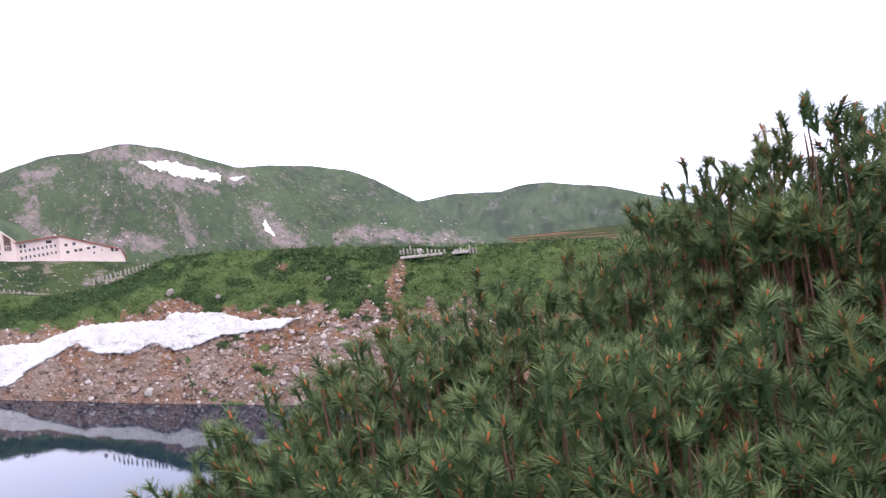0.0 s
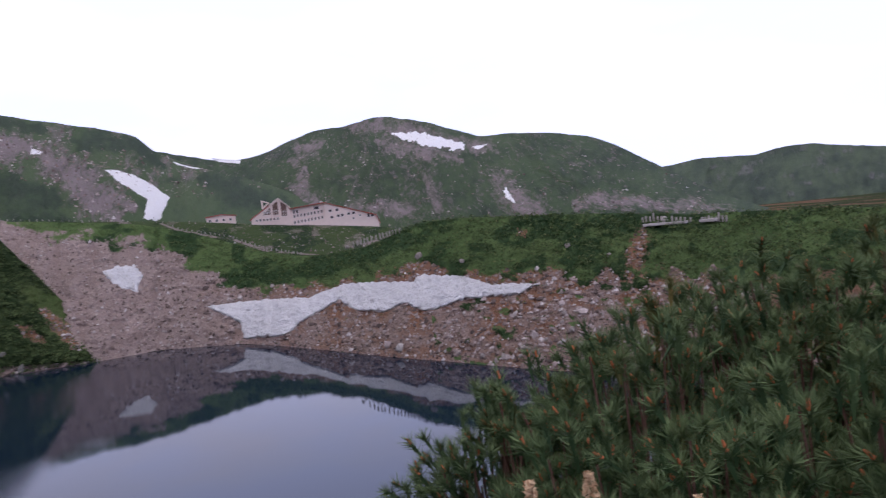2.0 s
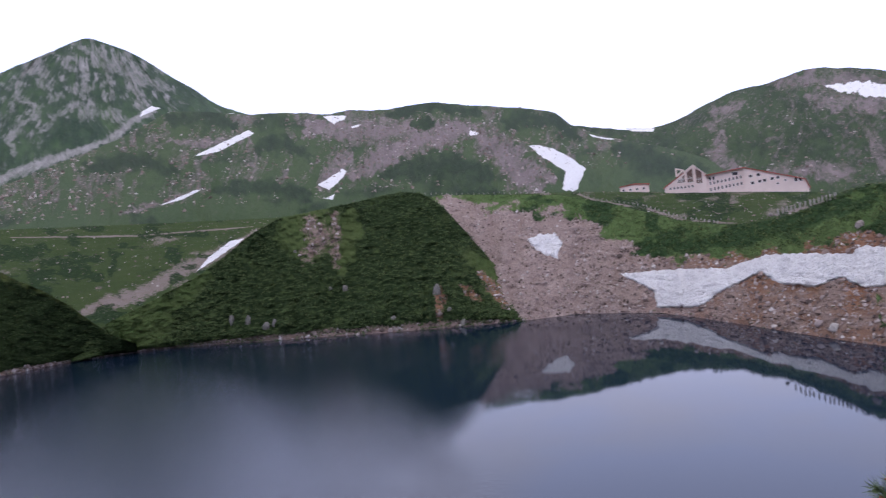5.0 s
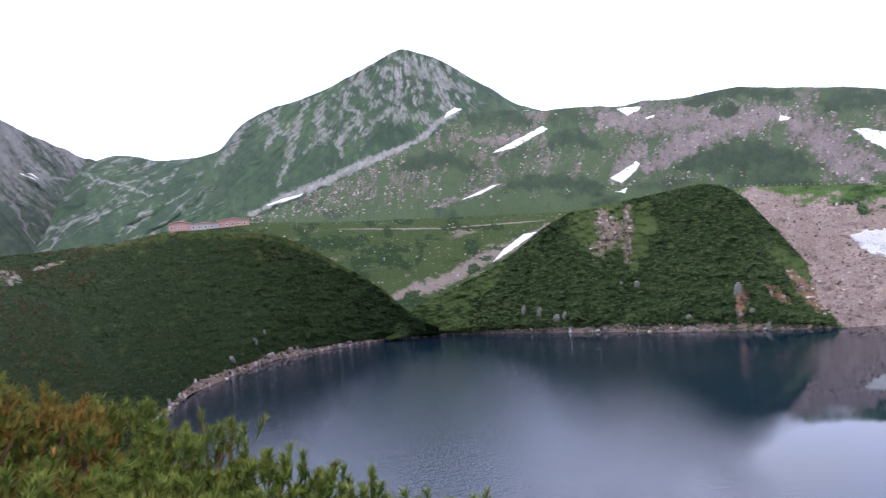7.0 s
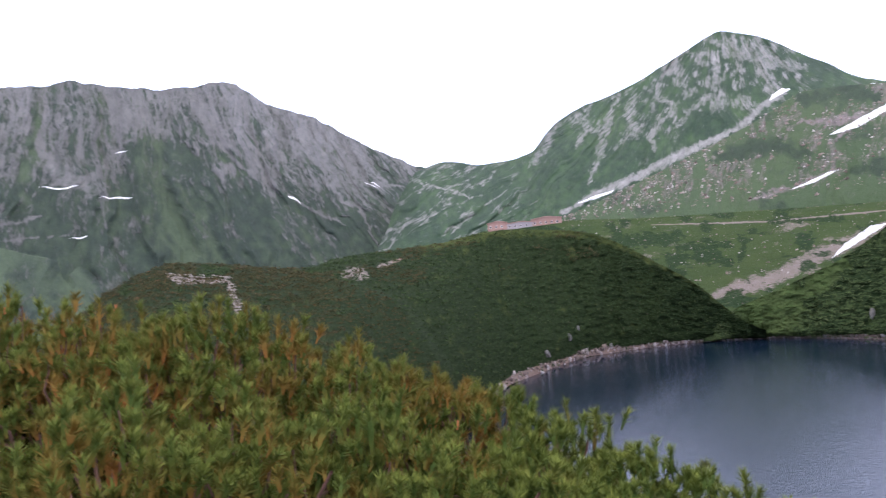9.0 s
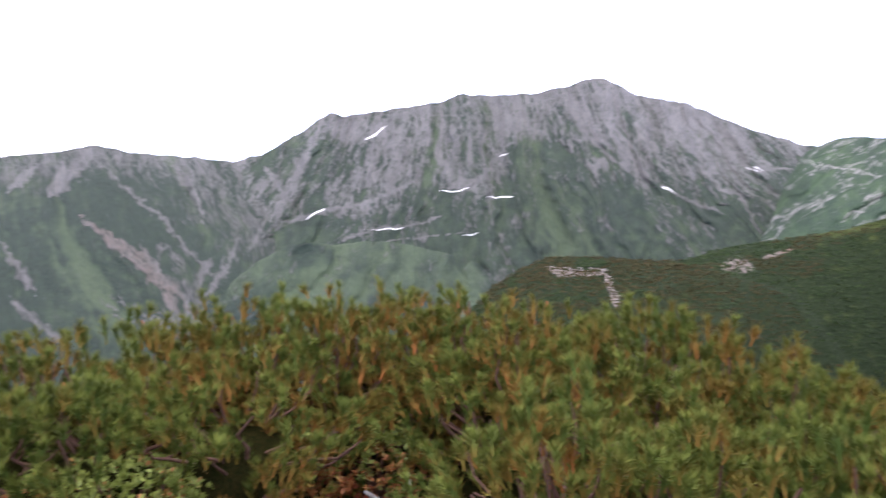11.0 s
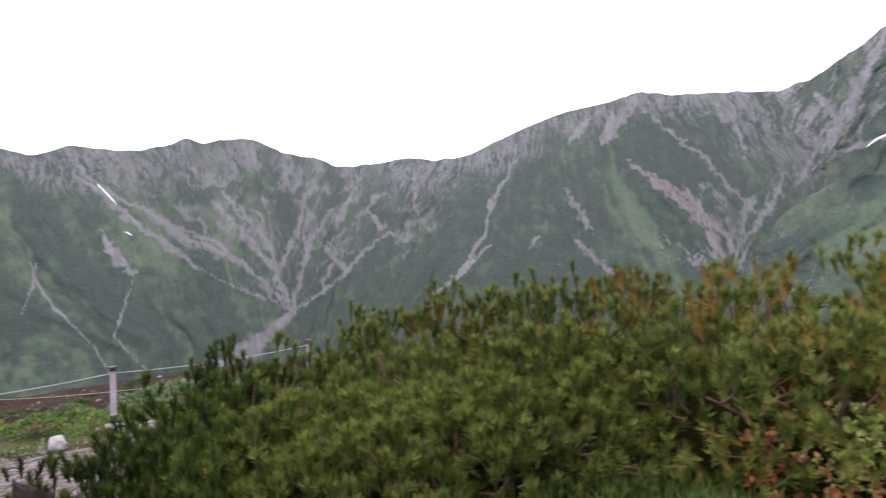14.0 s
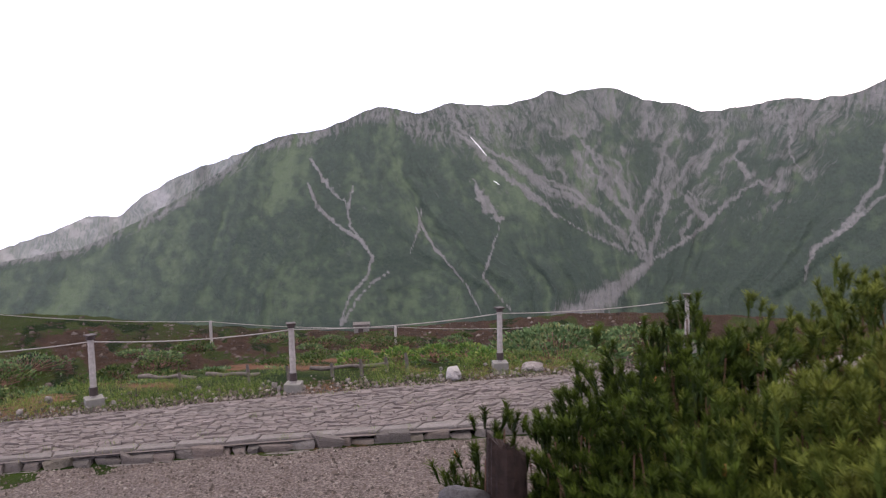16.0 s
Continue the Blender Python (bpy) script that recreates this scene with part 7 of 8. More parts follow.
def sheet(name, s0, s1, ns, t0, t1, nt, height, material, label, pull=None):
    """A strip along the road as a grid with an uneven surface."""
    rows = []
    for s in np.linspace(s0, s1, ns):
        for t in np.linspace(t0, t1, nt):
            p = across(s, t) if pull is None else pull(s, t)
            rows.append((p.x, p.y, p.z + height(p.x, p.y, t)))
    return tagged(new(name, mesh_from(name, rows, grid_faces(ns, nt), material)), label, kind="structure")


def lumps(x, y, size, amount, seed):
    return float((fbm(np.array([x * size]), np.array([y * size]), 4, seed)[0] - 0.5) * amount)


def yard(s, t):
    """From the foot of the knoll (0) out to the kerb (1)."""
    e = across(s, -0.12)
    p = Vector((Q[0] + (e.x - Q[0]) * (0.40 + 0.60 * t), Q[1] + (e.y - Q[1]) * (0.40 + 0.60 * t), 0))
    p.z = plaza_z(math.hypot(p.x - Q[0], p.y - Q[1])) - 0.13 * t + 0.35 * float(smooth(0.25, 0.0, t))
    return p


sheet("gravel_yard", -0.8, 1.9, 90, 0, 1, 60, lambda x, y, t: lumps(x, y, 1.6, 0.07, 140), mat_gravel_bed, "brownish grey gravel yard below the knoll", yard)
road = sheet("paved_road", -0.8, 1.9, 60, -0.06, 1.12, 14, lambda x, y, t: -0.026 + lumps(x, y, 1.3, 0.02, 150), mat_joint, "old stone-paved road with mossy joints")
gp = np.random.default_rng(141)
pebbles = []
for k in range(9000):
    p = yard(gp.uniform(-0.25, 1.25), 1 - 0.8 * gp.random() ** 1.2)
    pebbles.append((p.x, p.y, p.z + lumps(p.x, p.y, 1.6, 0.07, 140)))
stone_field("gravel_pebbles", np.array(pebbles), 0.009 + 0.020 * gp.random(9000) ** 2.5, 142, mat_gravel, "loose pebbles on the gravel yard")

rs = random.Random(21)


def flat_stone(name, corners, thick, material, parent, rise):
    """A worn flat stone over a ring of corners, its rim rounded off."""
    c = sum(corners, Vector()) / len(corners)
    bm = bmesh.new()
    ring = [p - c for p in corners]
    low = [bm.verts.new(p - Vector((0, 0, thick))) for p in ring]
    mid = [bm.verts.new(p * 0.985 - Vector((0, 0, rs.uniform(0.002, 0.014)))) for p in ring]
    top = [bm.verts.new(p * rs.uniform(0.84, 0.95) + Vector((0, 0, rs.uniform(-0.004, 0.016)))) for p in ring]
    n = len(ring)
    for a, b in ((low, mid), (mid, top)):
        for k in range(n):
            bm.faces.new((a[k], a[(k + 1) % n], b[(k + 1) % n], b[k]))
    bm.faces.new(top)
    bmesh.ops.recalc_face_normals(bm, faces=bm.faces)
    ob = part(name, bm, material, parent)
    ob.location = c + Vector((0, 0, rise))
    return ob


cols_, rows_ = 60, 18
S0, S1 = -0.06, 1.20
knots = {}
for i in range(cols_ + 2):
    for j in range(rows_ + 1):
        edge = j in (0, rows_)
        ds = (S1 - S0) / cols_
        t = 0.085 + 0.945 * j / rows_ + (0 if edge else rs.uniform(-0.022, 0.022))
        knots[i, j] = (S0 + (i + rs.uniform(-0.36, 0.36) + (0.5 if j % 2 else 0)) * ds, t)
far_rings = []
for i in range(cols_):
    for j in range(rows_):
        quad = [across(*knots[i, j]), across(*knots[i + 1, j]), across(*knots[i + 1, j + 1]), across(*knots[i, j + 1])]
        c = sum(quad, Vector()) / 4
        quad = [c + (p - c) * (1 - 0.003 / max(0.05, (p - c).length)) for p in quad]
        ring = []
        for k in range(4):
            a, b = quad[k], quad[(k + 1) % 4]
            ring.append(a.lerp(b, 0.08))
            ring.append(a.lerp(b, 0.92))
        if j < 5:
            flat_stone("paving_stone", ring, 0.06, mat_paving, road, rs.uniform(-0.014, 0.012))
        else:
            far_rings.append((ring, rs.uniform(-0.014, 0.012)))
bm = bmesh.new()
for ring, rise in far_rings:
    c = sum(ring, Vector()) / len(ring)
    up = Vector((0, 0, rise))
    low = [bm.verts.new(p + up - Vector((0, 0, 0.06))) for p in ring]
    mid = [bm.verts.new(p + up - Vector((0, 0, 0.012))) for p in ring]
    top = [bm.verts.new(c + (p - c) * rs.uniform(0.84, 0.95) + up + Vector((0, 0, rs.uniform(-0.004, 0.016)))) for p in ring]
    for a, b in ((low, mid), (mid, top)):
        for k in range(len(ring)):
            bm.faces.new((a[k], a[(k + 1) % len(ring)], b[(k + 1) % len(ring)], b[k]))
    bm.faces.new(top)
bmesh.ops.recalc_face_normals(bm, faces=bm.faces)
far_paving = part("far_paving", bm, mat_paving_far, road)
tagged(far_paving, kind="stuff")
s = S0
while s < 1.24:
    w = rs.uniform(0.05, 0.12)
    ring = [across(s, -0.03 + rs.uniform(-0.01, 0.01)), across(s + w * 0.98, -0.03 + rs.uniform(-0.01, 0.01)), across(s + w * 0.98, 0.07 + rs.uniform(-0.008, 0.008)), across(s, 0.07)]
    flat_stone("edge_stone", ring, 0.07, mat_edge, road, rs.uniform(0.0, 0.012))
    s += w
KERBS = []
for k in range(8):
    bm = bmesh.new()
    random.seed(k + 50)
    box(bm, (1, 1, 1), (0, 0, 0), bevel=0.22, jitter=0.30)
    me = bpy.data.meshes.new("kerb_stone")
    bm.to_mesh(me)
    bm.free()
    me.materials.append(mat_kerb)
    KERBS.append(me)
along = math.atan2(-2.26, -5.83)
s = S0
while s < 1.24:
    w = rs.uniform(0.018, 0.062)
    if w:
        ob = new("kerb_stone", KERBS[rs.randrange(8)])
        ob.matrix_world = Matrix.LocRotScale(across(s + w / 2, -0.040 + rs.uniform(-0.015, 0.012), -0.14 + rs.uniform(-0.02, 0.02)), Euler((rs.uniform(-0.12, 0.12), rs.uniform(-0.12, 0.12), along + rs.uniform(-0.15, 0.15))), Vector((w * 6.25 * 0.96, 0.2, rs.uniform(0.13, 0.20))))
        ob.parent = road
    s += w

s = S0
while s < 1.24:
    w = rs.uniform(0.08, 0.2)
    ring = [across(s, -0.128 + rs.uniform(-0.006, 0.006), -0.15), across(s + w * 0.97, -0.128 + rs.uniform(-0.006, 0.006), -0.15), across(s + w * 0.97, -0.092, -0.15), across(s, -0.092, -0.15)]
    flat_stone("gutter_stone", ring, 0.05, mat_edge, road, rs.uniform(0.0, 0.010))
    s += w

POSTS = [Vector((8.16, -11.37, 0)), Vector((5.35, -12.56, 0)), Vector((2.21, -14.52, 0)), Vector((-1.28, -16.9, 0)), Vector((11.2, -10.1, 0))]


def fence_post(p):
    r = math.hypot(p.x - Q[0], p.y - Q[1])
    root = new("fence_post")
    root.location = (p.x, p.y, plaza_z(r) - 0.02)
    root.rotation_euler = (rs.uniform(-0.02, 0.02), rs.uniform(-0.03, 0.02), rs.uniform(0, 1))
    bm = bmesh.new()
    bmesh.ops.create_cone(bm, cap_ends=True, segments=14, radius1=0.050, radius2=0.046, depth=0.98, matrix=Matrix.Translation((0, 0, 0.56)))
    for v in bm.verts:
        v.co += Vector((noise.noise(v.co * 5), noise.noise(v.co * 5 + Vector((9, 0, 0))), 0)) * 0.006
    part("post", bm, mat_post, root, "grey weathered round wooden post")
    bm = bmesh.new()
    box(bm, (0.27, 0.27, 0.22), (0, 0, 0.01), bevel=0.02)
    part("footing", bm, mat_concrete, root, "square concrete footing")
    bm = bmesh.new()
    bmesh.ops.create_cone(bm, cap_ends=True, segments=12, radius1=0.066, radius2=0.064, depth=0.13, matrix=Matrix.Translation((0, 0, 0.22)))
    part("collar", bm, mat_iron, root, "dark iron collar")
    bm = bmesh.new()
    bmesh.ops.create_cone(bm, cap_ends=True, segments=12, radius1=0.065, radius2=0.065, depth=0.05, matrix=Matrix.Translation((0, 0, 1.06)))
    box(bm, (0.15, 0.15, 0.025), (0, 0, 1.10), 0.4, bevel=0.006)
    part("cap", bm, mat_iron, root, "black iron cap")
    return tagged(root, "grey wooden rope fence post on a concrete footing", "post", "rope fence posts")


for p in POSTS:
    fence_post(p)
order = [POSTS[4], POSTS[0], POSTS[1], POSTS[2], POSTS[3]]


def rope(a, b, sag, name="rope"):
    t = np.linspace(0, 1, 18)
    pts = np.array([list(a.lerp(b, float(k)) - Vector((0, 0, sag * 4 * k * (1 - k)))) for k in t])
    v, f = tube(pts, np.full(18, 0.0095), 6)
    return tagged(new(name, mesh_from(name, v, f, mat_rope)), "grey rope strung between the fence posts", "rope", "fence ropes")


for a, b in zip(order[:-1], order[1:]):
    za = plaza_z(math.hypot(a.x - Q[0], a.y - Q[1])) + 0.98
    zb = plaza_z(math.hypot(b.x - Q[0], b.y - Q[1])) + 0.98
    rope(Vector((a.x, a.y, za)), Vector((b.x, b.y, zb)), 0.07)

# a second rope line farther back on the brown bank
far_rope = [Vector((19.0, -20.5, -4.05)), Vector((12.5, -22.5, -4.55)), Vector((7.0, -24.5, -5.0)), Vector((1.5, -26.5, -5.2))]
for a, b in zip(far_rope[:-1], far_rope[1:]):
    rope(a, b, 0.1)
for p in far_rope:
    ob = new("rope_stake", post_mesh(1.3, 0.05))
    ob.location = p - Vector((0, 0, 1.28))
    tagged(ob, "thin grey stake holding the far rope", "post", "far rope stakes")

shoulder = []
for k in range(5600):
    p = across(gp.uniform(-0.15, 1.2), 1.02) + Vector((0.2, -0.45, 0)) * float(abs(gp.normal(0, 0.9)))
    shoulder.append((p.x, p.y, p.z - 0.045))
stone_field("verge_gravel", np.array(shoulder), 0.010 + 0.030 * gp.random(5600) ** 3, 143, mat_gravel, "loose gravel along the far edge of the paved road")
boulder(Vector((2.88, -13.6, -3.44)), 0.18, 81, mat_white_rock, "rounded white stone beside the paved road", "stone", "stones by the road")
boulder(Vector((1.62, -14.5, -3.52)), 0.22, 82, mat_boulder, "flat grey stone beside the paved road", "stone", "stones by the road", (1.4, 1.0, 0.7))
mat_dull_stone = plain_material("dull_verge_stone", (0.15, 0.13, 0.12), (0.26, 0.23, 0.21), 12, 0.95, 0.6, 0.01)
for k in range(34):
    p = across(rs.uniform(0.0, 1.1), 1.0) + Vector((0.2, -0.45, 0)) * rs.uniform(0.3, 2.6)
    boulder(p - Vector((0, 0, 0.03)), rs.uniform(0.03, 0.08), 90 + k, mat_dull_stone, "small stone on the grassy road verge", "stone", "stones by the road")
mat_log = plain_material("rotting_log", (0.085, 0.070, 0.062), (0.17, 0.145, 0.132), 14, 0.95, 0.6, 0.01)
for k, (a, b) in enumerate((((8.43, -12.89), (7.45, -13.15)), ((7.3, -13.2), (6.4, -13.5)), ((5.6, -13.85), (4.3, -14.5)))):
    p0, p1 = Vector((a[0], a[1], -3.52)), Vector((b[0], b[1], -3.56))
    pts = np.array([list(p0.lerp(p1, t / 6) + Vector((0, 0, 0.02 * math.sin(t * 2 + k)))) for t in range(7)])
    v, f = tube(pts, 0.036 + 0.008 * np.sin(np.arange(7) * 1.7), 9)
    tagged(new("edging_log", mesh_from("edging_log", v, f, mat_log)), "grey rotting log edging the verge", "log", "edging logs")
for x, y, h in ((6.55, -13.36, 0.28), (4.69, -14.09, 0.26), (3.95, -14.53, 0.3), (7.61, -12.91, 0.2), (4.3, -14.4, 0.22), (5.2, -13.95, 0.18), (5.9, -13.6, 0.2)):
    v, f = tube(np.array([[0, 0, -0.1], [0.01, 0, h * 0.4], [0.02, 0.01, h * 0.8]]), [0.034, 0.033, 0.026], 7)
    ob = new("stake", mesh_from("stake", v, f, mat_log))
    ob.location = (x, y, -3.58)
    tagged(ob, "short grey stake holding the edging logs", "stake", "edging stakes")

root = new("stone_marker")
root.location = (10.32, -30.92, -6.75)
bm = bmesh.new()
box(bm, (0.62, 0.5, 0.42), (0, 0, 0.2), 0.3, bevel=0.04)
part("body", bm, mat_concrete, root)
bm = bmesh.new()
box(bm, (0.72, 0.6, 0.09), (0, 0, 0.45), 0.3, bevel=0.02)
part("lid", bm, mat_kerb, root)
# solid black plate on the face, drawn for the shade in a hollow
bm = bmesh.new()
box(bm, (0.2, 0.06, 0.2), (-0.05, 0.26, 0.22), 0.3)
part("opening", bm, mat_iron, root, "dark plate painted for a hollow's shade")
tagged(root, "small stone marker box on the brown bank", "marker")


# ---------------------------------------------------------------- small plants
def leaf_material(name, stops, rough=0.6):
    return island_material(name, stops, rough, 0.0, 30)


mat_grass = leaf_material("grass_blades", [(0.0, (0.022, 0.050, 0.008)), (0.6, (0.055, 0.098, 0.016)), (1.0, (0.14, 0.14, 0.040))])
mat_herb = leaf_material("herb_leaves", [(0.0, (0.05, 0.11, 0.02)), (0.6, (0.10, 0.17, 0.035)), (1.0, (0.22, 0.24, 0.06))])
mat_willow = leaf_material("willow_leaves", [(0.0, (0.05, 0.095, 0.035)), (0.7, (0.10, 0.15, 0.06)), (1.0, (0.20, 0.20, 0.08))])


mat_bank_leaf = leaf_material("bank_bush_leaves", [(0.0, (0.020, 0.038, 0.010)), (0.6, (0.048, 0.080, 0.018)), (1.0, (0.11, 0.12, 0.035))])
mat_dry_grass = leaf_material("yellow_grass_blades", [(0.0, (0.065, 0.12, 0.018)), (0.6, (0.13, 0.18, 0.035)), (1.0, (0.26, 0.25, 0.08))])


def blades(name, spots, height, per, seed, label, spread=0.06, mat=None):
    g = np.random.default_rng(seed)
    s = np.repeat(np.asarray([list(p) for p in spots], float), per, 0)
    n = len(s)
    base = s + np.stack([g.normal(0, spread, n), g.normal(0, spread, n), np.zeros(n)], -1)
    a = g.uniform(0, 2 * math.pi, n)
    lean = np.stack([np.cos(a), np.sin(a), np.zeros(n)], -1) * (g.uniform(0.1, 0.6, n) * height)[:, None]
    up = np.stack([np.zeros(n), np.zeros(n), g.uniform(0.5, 1.0, n) * height], -1)
    side = np.stack([-np.sin(a), np.cos(a), np.zeros(n)], -1) * (height * 0.008 + 0.0010)
    m1, tip = base + up * 0.6 + lean * 0.35, base + up * 0.92 + lean
    v = np.stack([base - side, base + side, m1 + side * 0.8, m1 - side * 0.8, tip], 1).reshape(-1, 3)
    k = np.arange(n)[:, None] * 5
    f = np.concatenate([k + np.array([0, 1, 2]), k + np.array([0, 2, 3]), k + np.array([3, 2, 4])])
    return tagged(new(name, mesh_from(name, v, f, mat or mat_grass, flat=True)), label, "grass", kind="stuff")


def on_ground(x, y, dz=0.0):
    return Vector((x, y, ground_at((x, y)) + dz))


gs = []
for n_tuft, a0, a1, r0, r1 in ((60, 122, 176, 1.9, 2.4), (55, 146, 158, 1.85, 2.35), (26, 117, 123, 2.0, 2.4)):
    for k in range(n_tuft):
        p = near(rs.uniform(a0, a1), rs.uniform(r0, r1))
        gs.append(on_ground(p.x, p.y))
ON_GROUND = set()
ON_GROUND.add(blades("grass", gs, 0.10, 34, 160, "long green grass in front of the pine thicket", 0.04))
moss = []
for k in range(420):
    p = near(rs.uniform(112, 178), rs.uniform(1.4, 2.6))
    moss.append(on_ground(p.x, p.y))
ON_GROUND.add(blades("turf", moss, 0.035, 34, 161, "short turf and moss on the knoll", 0.05))
verge = []
for k in range(900):
    p = across(rs.uniform(-0.1, 1.15), 1.0) + Vector((0.2, -0.45, 0)) * (0.9 + 3.2 * rs.random())
    if fbm(np.array([p.x * 0.8]), np.array([p.y * 0.8]), 3, 12)[0] > 0.47:
        verge.append(p - Vector((0, 0, 0.06)))
blades("grass", verge, 0.085, 34, 162, "yellow-green grass on the road verge", 0.12, mat_dry_grass)
joints = [across(rs.uniform(-0.05, 1.1), rs.choice((-0.04, -0.04, 0.0, 0.14, 0.55, 1.0, 1.03, 1.06))) for k in range(46)]
blades("grass", joints, 0.08, 12, 163, "tufts of grass between the kerb stones", 0.05, mat_dry_grass)


def leafy(name, spot, radius, height, leaves, size, seed, mat, label, category="bush", tint=None, group=""):
    """A low bush: stems and many small pointed leaves on a lumpy dome."""
    g = np.random.default_rng(seed)
    root = new(name)
    root.location = spot
    th, h = g.uniform(0, 2 * math.pi, leaves), g.random(leaves) ** 0.7
    if tint:
        # leaves sit in rosettes at the twig ends
        leaves -= leaves % 9
        th, h = np.repeat(th[:leaves // 9], 9), np.repeat(h[:leaves // 9], 9)
    lump = (0.66 if not tint else 0.50) + (0.68 if not tint else 1.0) * fbm(np.cos(th) * 3.2 + 3, np.sin(th) * 3.2 + h * 3.4, 3, seed)
    inward = g.random(leaves) if not tint else np.repeat(g.random(leaves // 9), 9)
    ring = np.sqrt(1 - h ** 2.4) * (0.45 + 0.55 * inward ** 0.4) * lump
    c = np.stack([np.cos(th) * ring * radius, np.sin(th) * ring * radius, height * (0.04 + 0.92 * h * (0.8 + 0.25 * (lump - 0.75)))], -1)
    d = np.stack([np.cos(th) * ring, np.sin(th) * ring, 0.35 + 0.5 * h], -1) + g.normal(0, 0.70 if tint else 0.35, (leaves, 3))
    d /= np.linalg.norm(d, axis=1)[:, None]
    w = np.cross(d, g.normal(size=(leaves, 3)))
    w /= np.linalg.norm(w, axis=1)[:, None] + 1e-9
    s = size * g.uniform(0.7, 1.3, leaves)[:, None]
    v = np.stack([c, c + d * s * 0.45 + w * s * 0.28, c + d * s, c + d * s * 0.45 - w * s * 0.28], 1).reshape(-1, 3)
    f = np.arange(len(v)).reshape(-1, 4)
    attrs = {"tint": np.repeat(np.clip(1.02 - 1.20 * h + (lump - 1.0) * 1.2 + g.normal(0, 0.20, leaves), 0, 1), 4)} if tint else None
    o = new("leaves", mesh_from("leaves", v, f, mat, attrs, flat=True))
    o.parent = root
    o["kind"] = "stuff"
    pieces = []
    for j in range(0, leaves, max(1, leaves // 46)):
        t = np.linspace(0, 1, 4)[:, None]
        pieces.append(tube(np.array([[0, 0, 0]]) * (1 - t) + c[j] * t + np.array([[0, 0, 0.1 * height]]) * (t * (1 - t)), [0.012 * radius, 0.01 * radius, 0.007 * radius, 0.004 * radius], 4))
    bv, bf = joined(pieces)
    o = new("stem_tuft", mesh_from("stem_tuft", bv, bf, mat_bark))
    o.parent = root
    o["kind"] = "stuff"
    return tagged(root, label, category, group)


def red_leaf_material():
    m, n, l, b = nodes_of("reddening_leaves", 0.5)
    r = n.new("ShaderNodeValToRGB")
    e = r.color_ramp.elements
    e[0].position, e[0].color = 0.0, (0.25, 0.29, 0.06, 1)
    e[1].position, e[1].color = 1.0, (0.25, 0.065, 0.03, 1)
    for p, c in ((0.3, (0.18, 0.21, 0.06, 1)), (0.52, (0.34, 0.16, 0.05, 1))):
        r.color_ramp.elements.new(p).color = c
    l.new(attribute(n, "tint"), r.inputs["Fac"])
    l.new(r.outputs["Color"], b.inputs["Base Color"])
    return m


mat_red = red_leaf_material()
leafy("red_leaved_shrub", Vector((-1.62, -2.62, -0.80)), 0.34, 0.29, 8000, 0.020, 171, mat_red, "low shrub with green tips and reddening leaves", "shrub", True, "reddening shrubs")
leafy("red_leaved_shrub", Vector((-2.16, -2.50, -0.80)), 0.26, 0.34, 4500, 0.022, 172, mat_red, "low shrub with rust-red lower leaves", "shrub", True, "reddening shrubs")
leafy("red_leaved_shrub", Vector((-2.42, -2.26, -0.80)), 0.24, 0.33, 4500, 0.022, 173, mat_red, "low shrub with rust-red lower leaves", "shrub", True, "reddening shrubs")
leafy("red_leaved_shrub", Vector((-1.48, -2.30, -0.82)), 0.10, 0.06, 900, 0.014, 174, mat_red, "small red-leaved cushion by the dead branch", "shrub", True, "reddening shrubs")
leafy("willow_bush", Vector((1.35, -18.3, -4.9)), 1.9, 1.5, 3200, 0.11, 181, mat_willow, "grey-green willow bush behind the road verge")
leafy("willow_bush", Vector((-0.6, -19.0, -4.9)), 1.6, 1.4, 2200, 0.11, 182, mat_willow, "grey-green willow bush behind the road verge")
for k, (x, y) in enumerate(((3.8, -16.2), (3.1, -16.4), (2.7, -16.0), (4.5, -15.9), (5.3, -15.6))):
    leafy("broad_leaved_herb", Vector((x, y, -3.95)), 0.42, 0.40, 420, 0.075, 190 + k, mat_herb, "yellow-green broad-leaved herb on the verge", "plant", None, "verge herbs")
for k in range(84):
    az, r = rs.uniform(184, 232), rs.uniform(14.6, 28)
    el = float(np.interp(r, [14, 32], [-15.6, -11.4]))
    e = on("brown_bank", az, float(np.interp(r, [13, 32], [-16.5, -11.3])))
    p = Vector((Q[0] - math.sin(radians(az)) * e, Q[1] + math.cos(radians(az)) * e, e * math.tan(radians(float(np.interp(r, [13, 32], [-16.5, -11.3])))) - 0.1))
    leafy("bank_bush", p, rs.uniform(0.35, 1.0), rs.uniform(0.15, 0.4), 420, 0.07, 210 + k, rs.choice((mat_bank_leaf, mat_bank_leaf, mat_willow)), "low green bush on the brown bank", "bush", None, "bushes on the brown bank")

mat_bank_stone = island_material("earth_bank_stones", [(0.0, (0.035, 0.024, 0.019)), (0.5, (0.075, 0.053, 0.043)), (0.93, (0.13, 0.10, 0.085)), (1.0, (0.28, 0.24, 0.22))], 0.95)
g5 = np.random.default_rng(55)
_A, _E, _R, _ = LAYERS["brown_bank"]
ii, jj = g5.integers(70, 340, 4900), g5.integers(2, 68, 4900)
bp = polar(_A[ii], _R[ii, jj], _R[ii, jj] * np.tan(np.radians(_E[ii, jj]))) + np.array([Q[0], Q[1], -0.06])
stone_field("bank_stones", bp, 0.015 + 0.085 * g5.random(4900) ** 7, 56, mat_bank_stone, "brown and grey stones strewn over the earth bank")
mat_driftwood = plain_material("bleached_wood", (0.37, 0.345, 0.335), (0.10, 0.085, 0.08), 26, 0.9, 1.0, 0.010, 9.0, 0.36, 0.66)


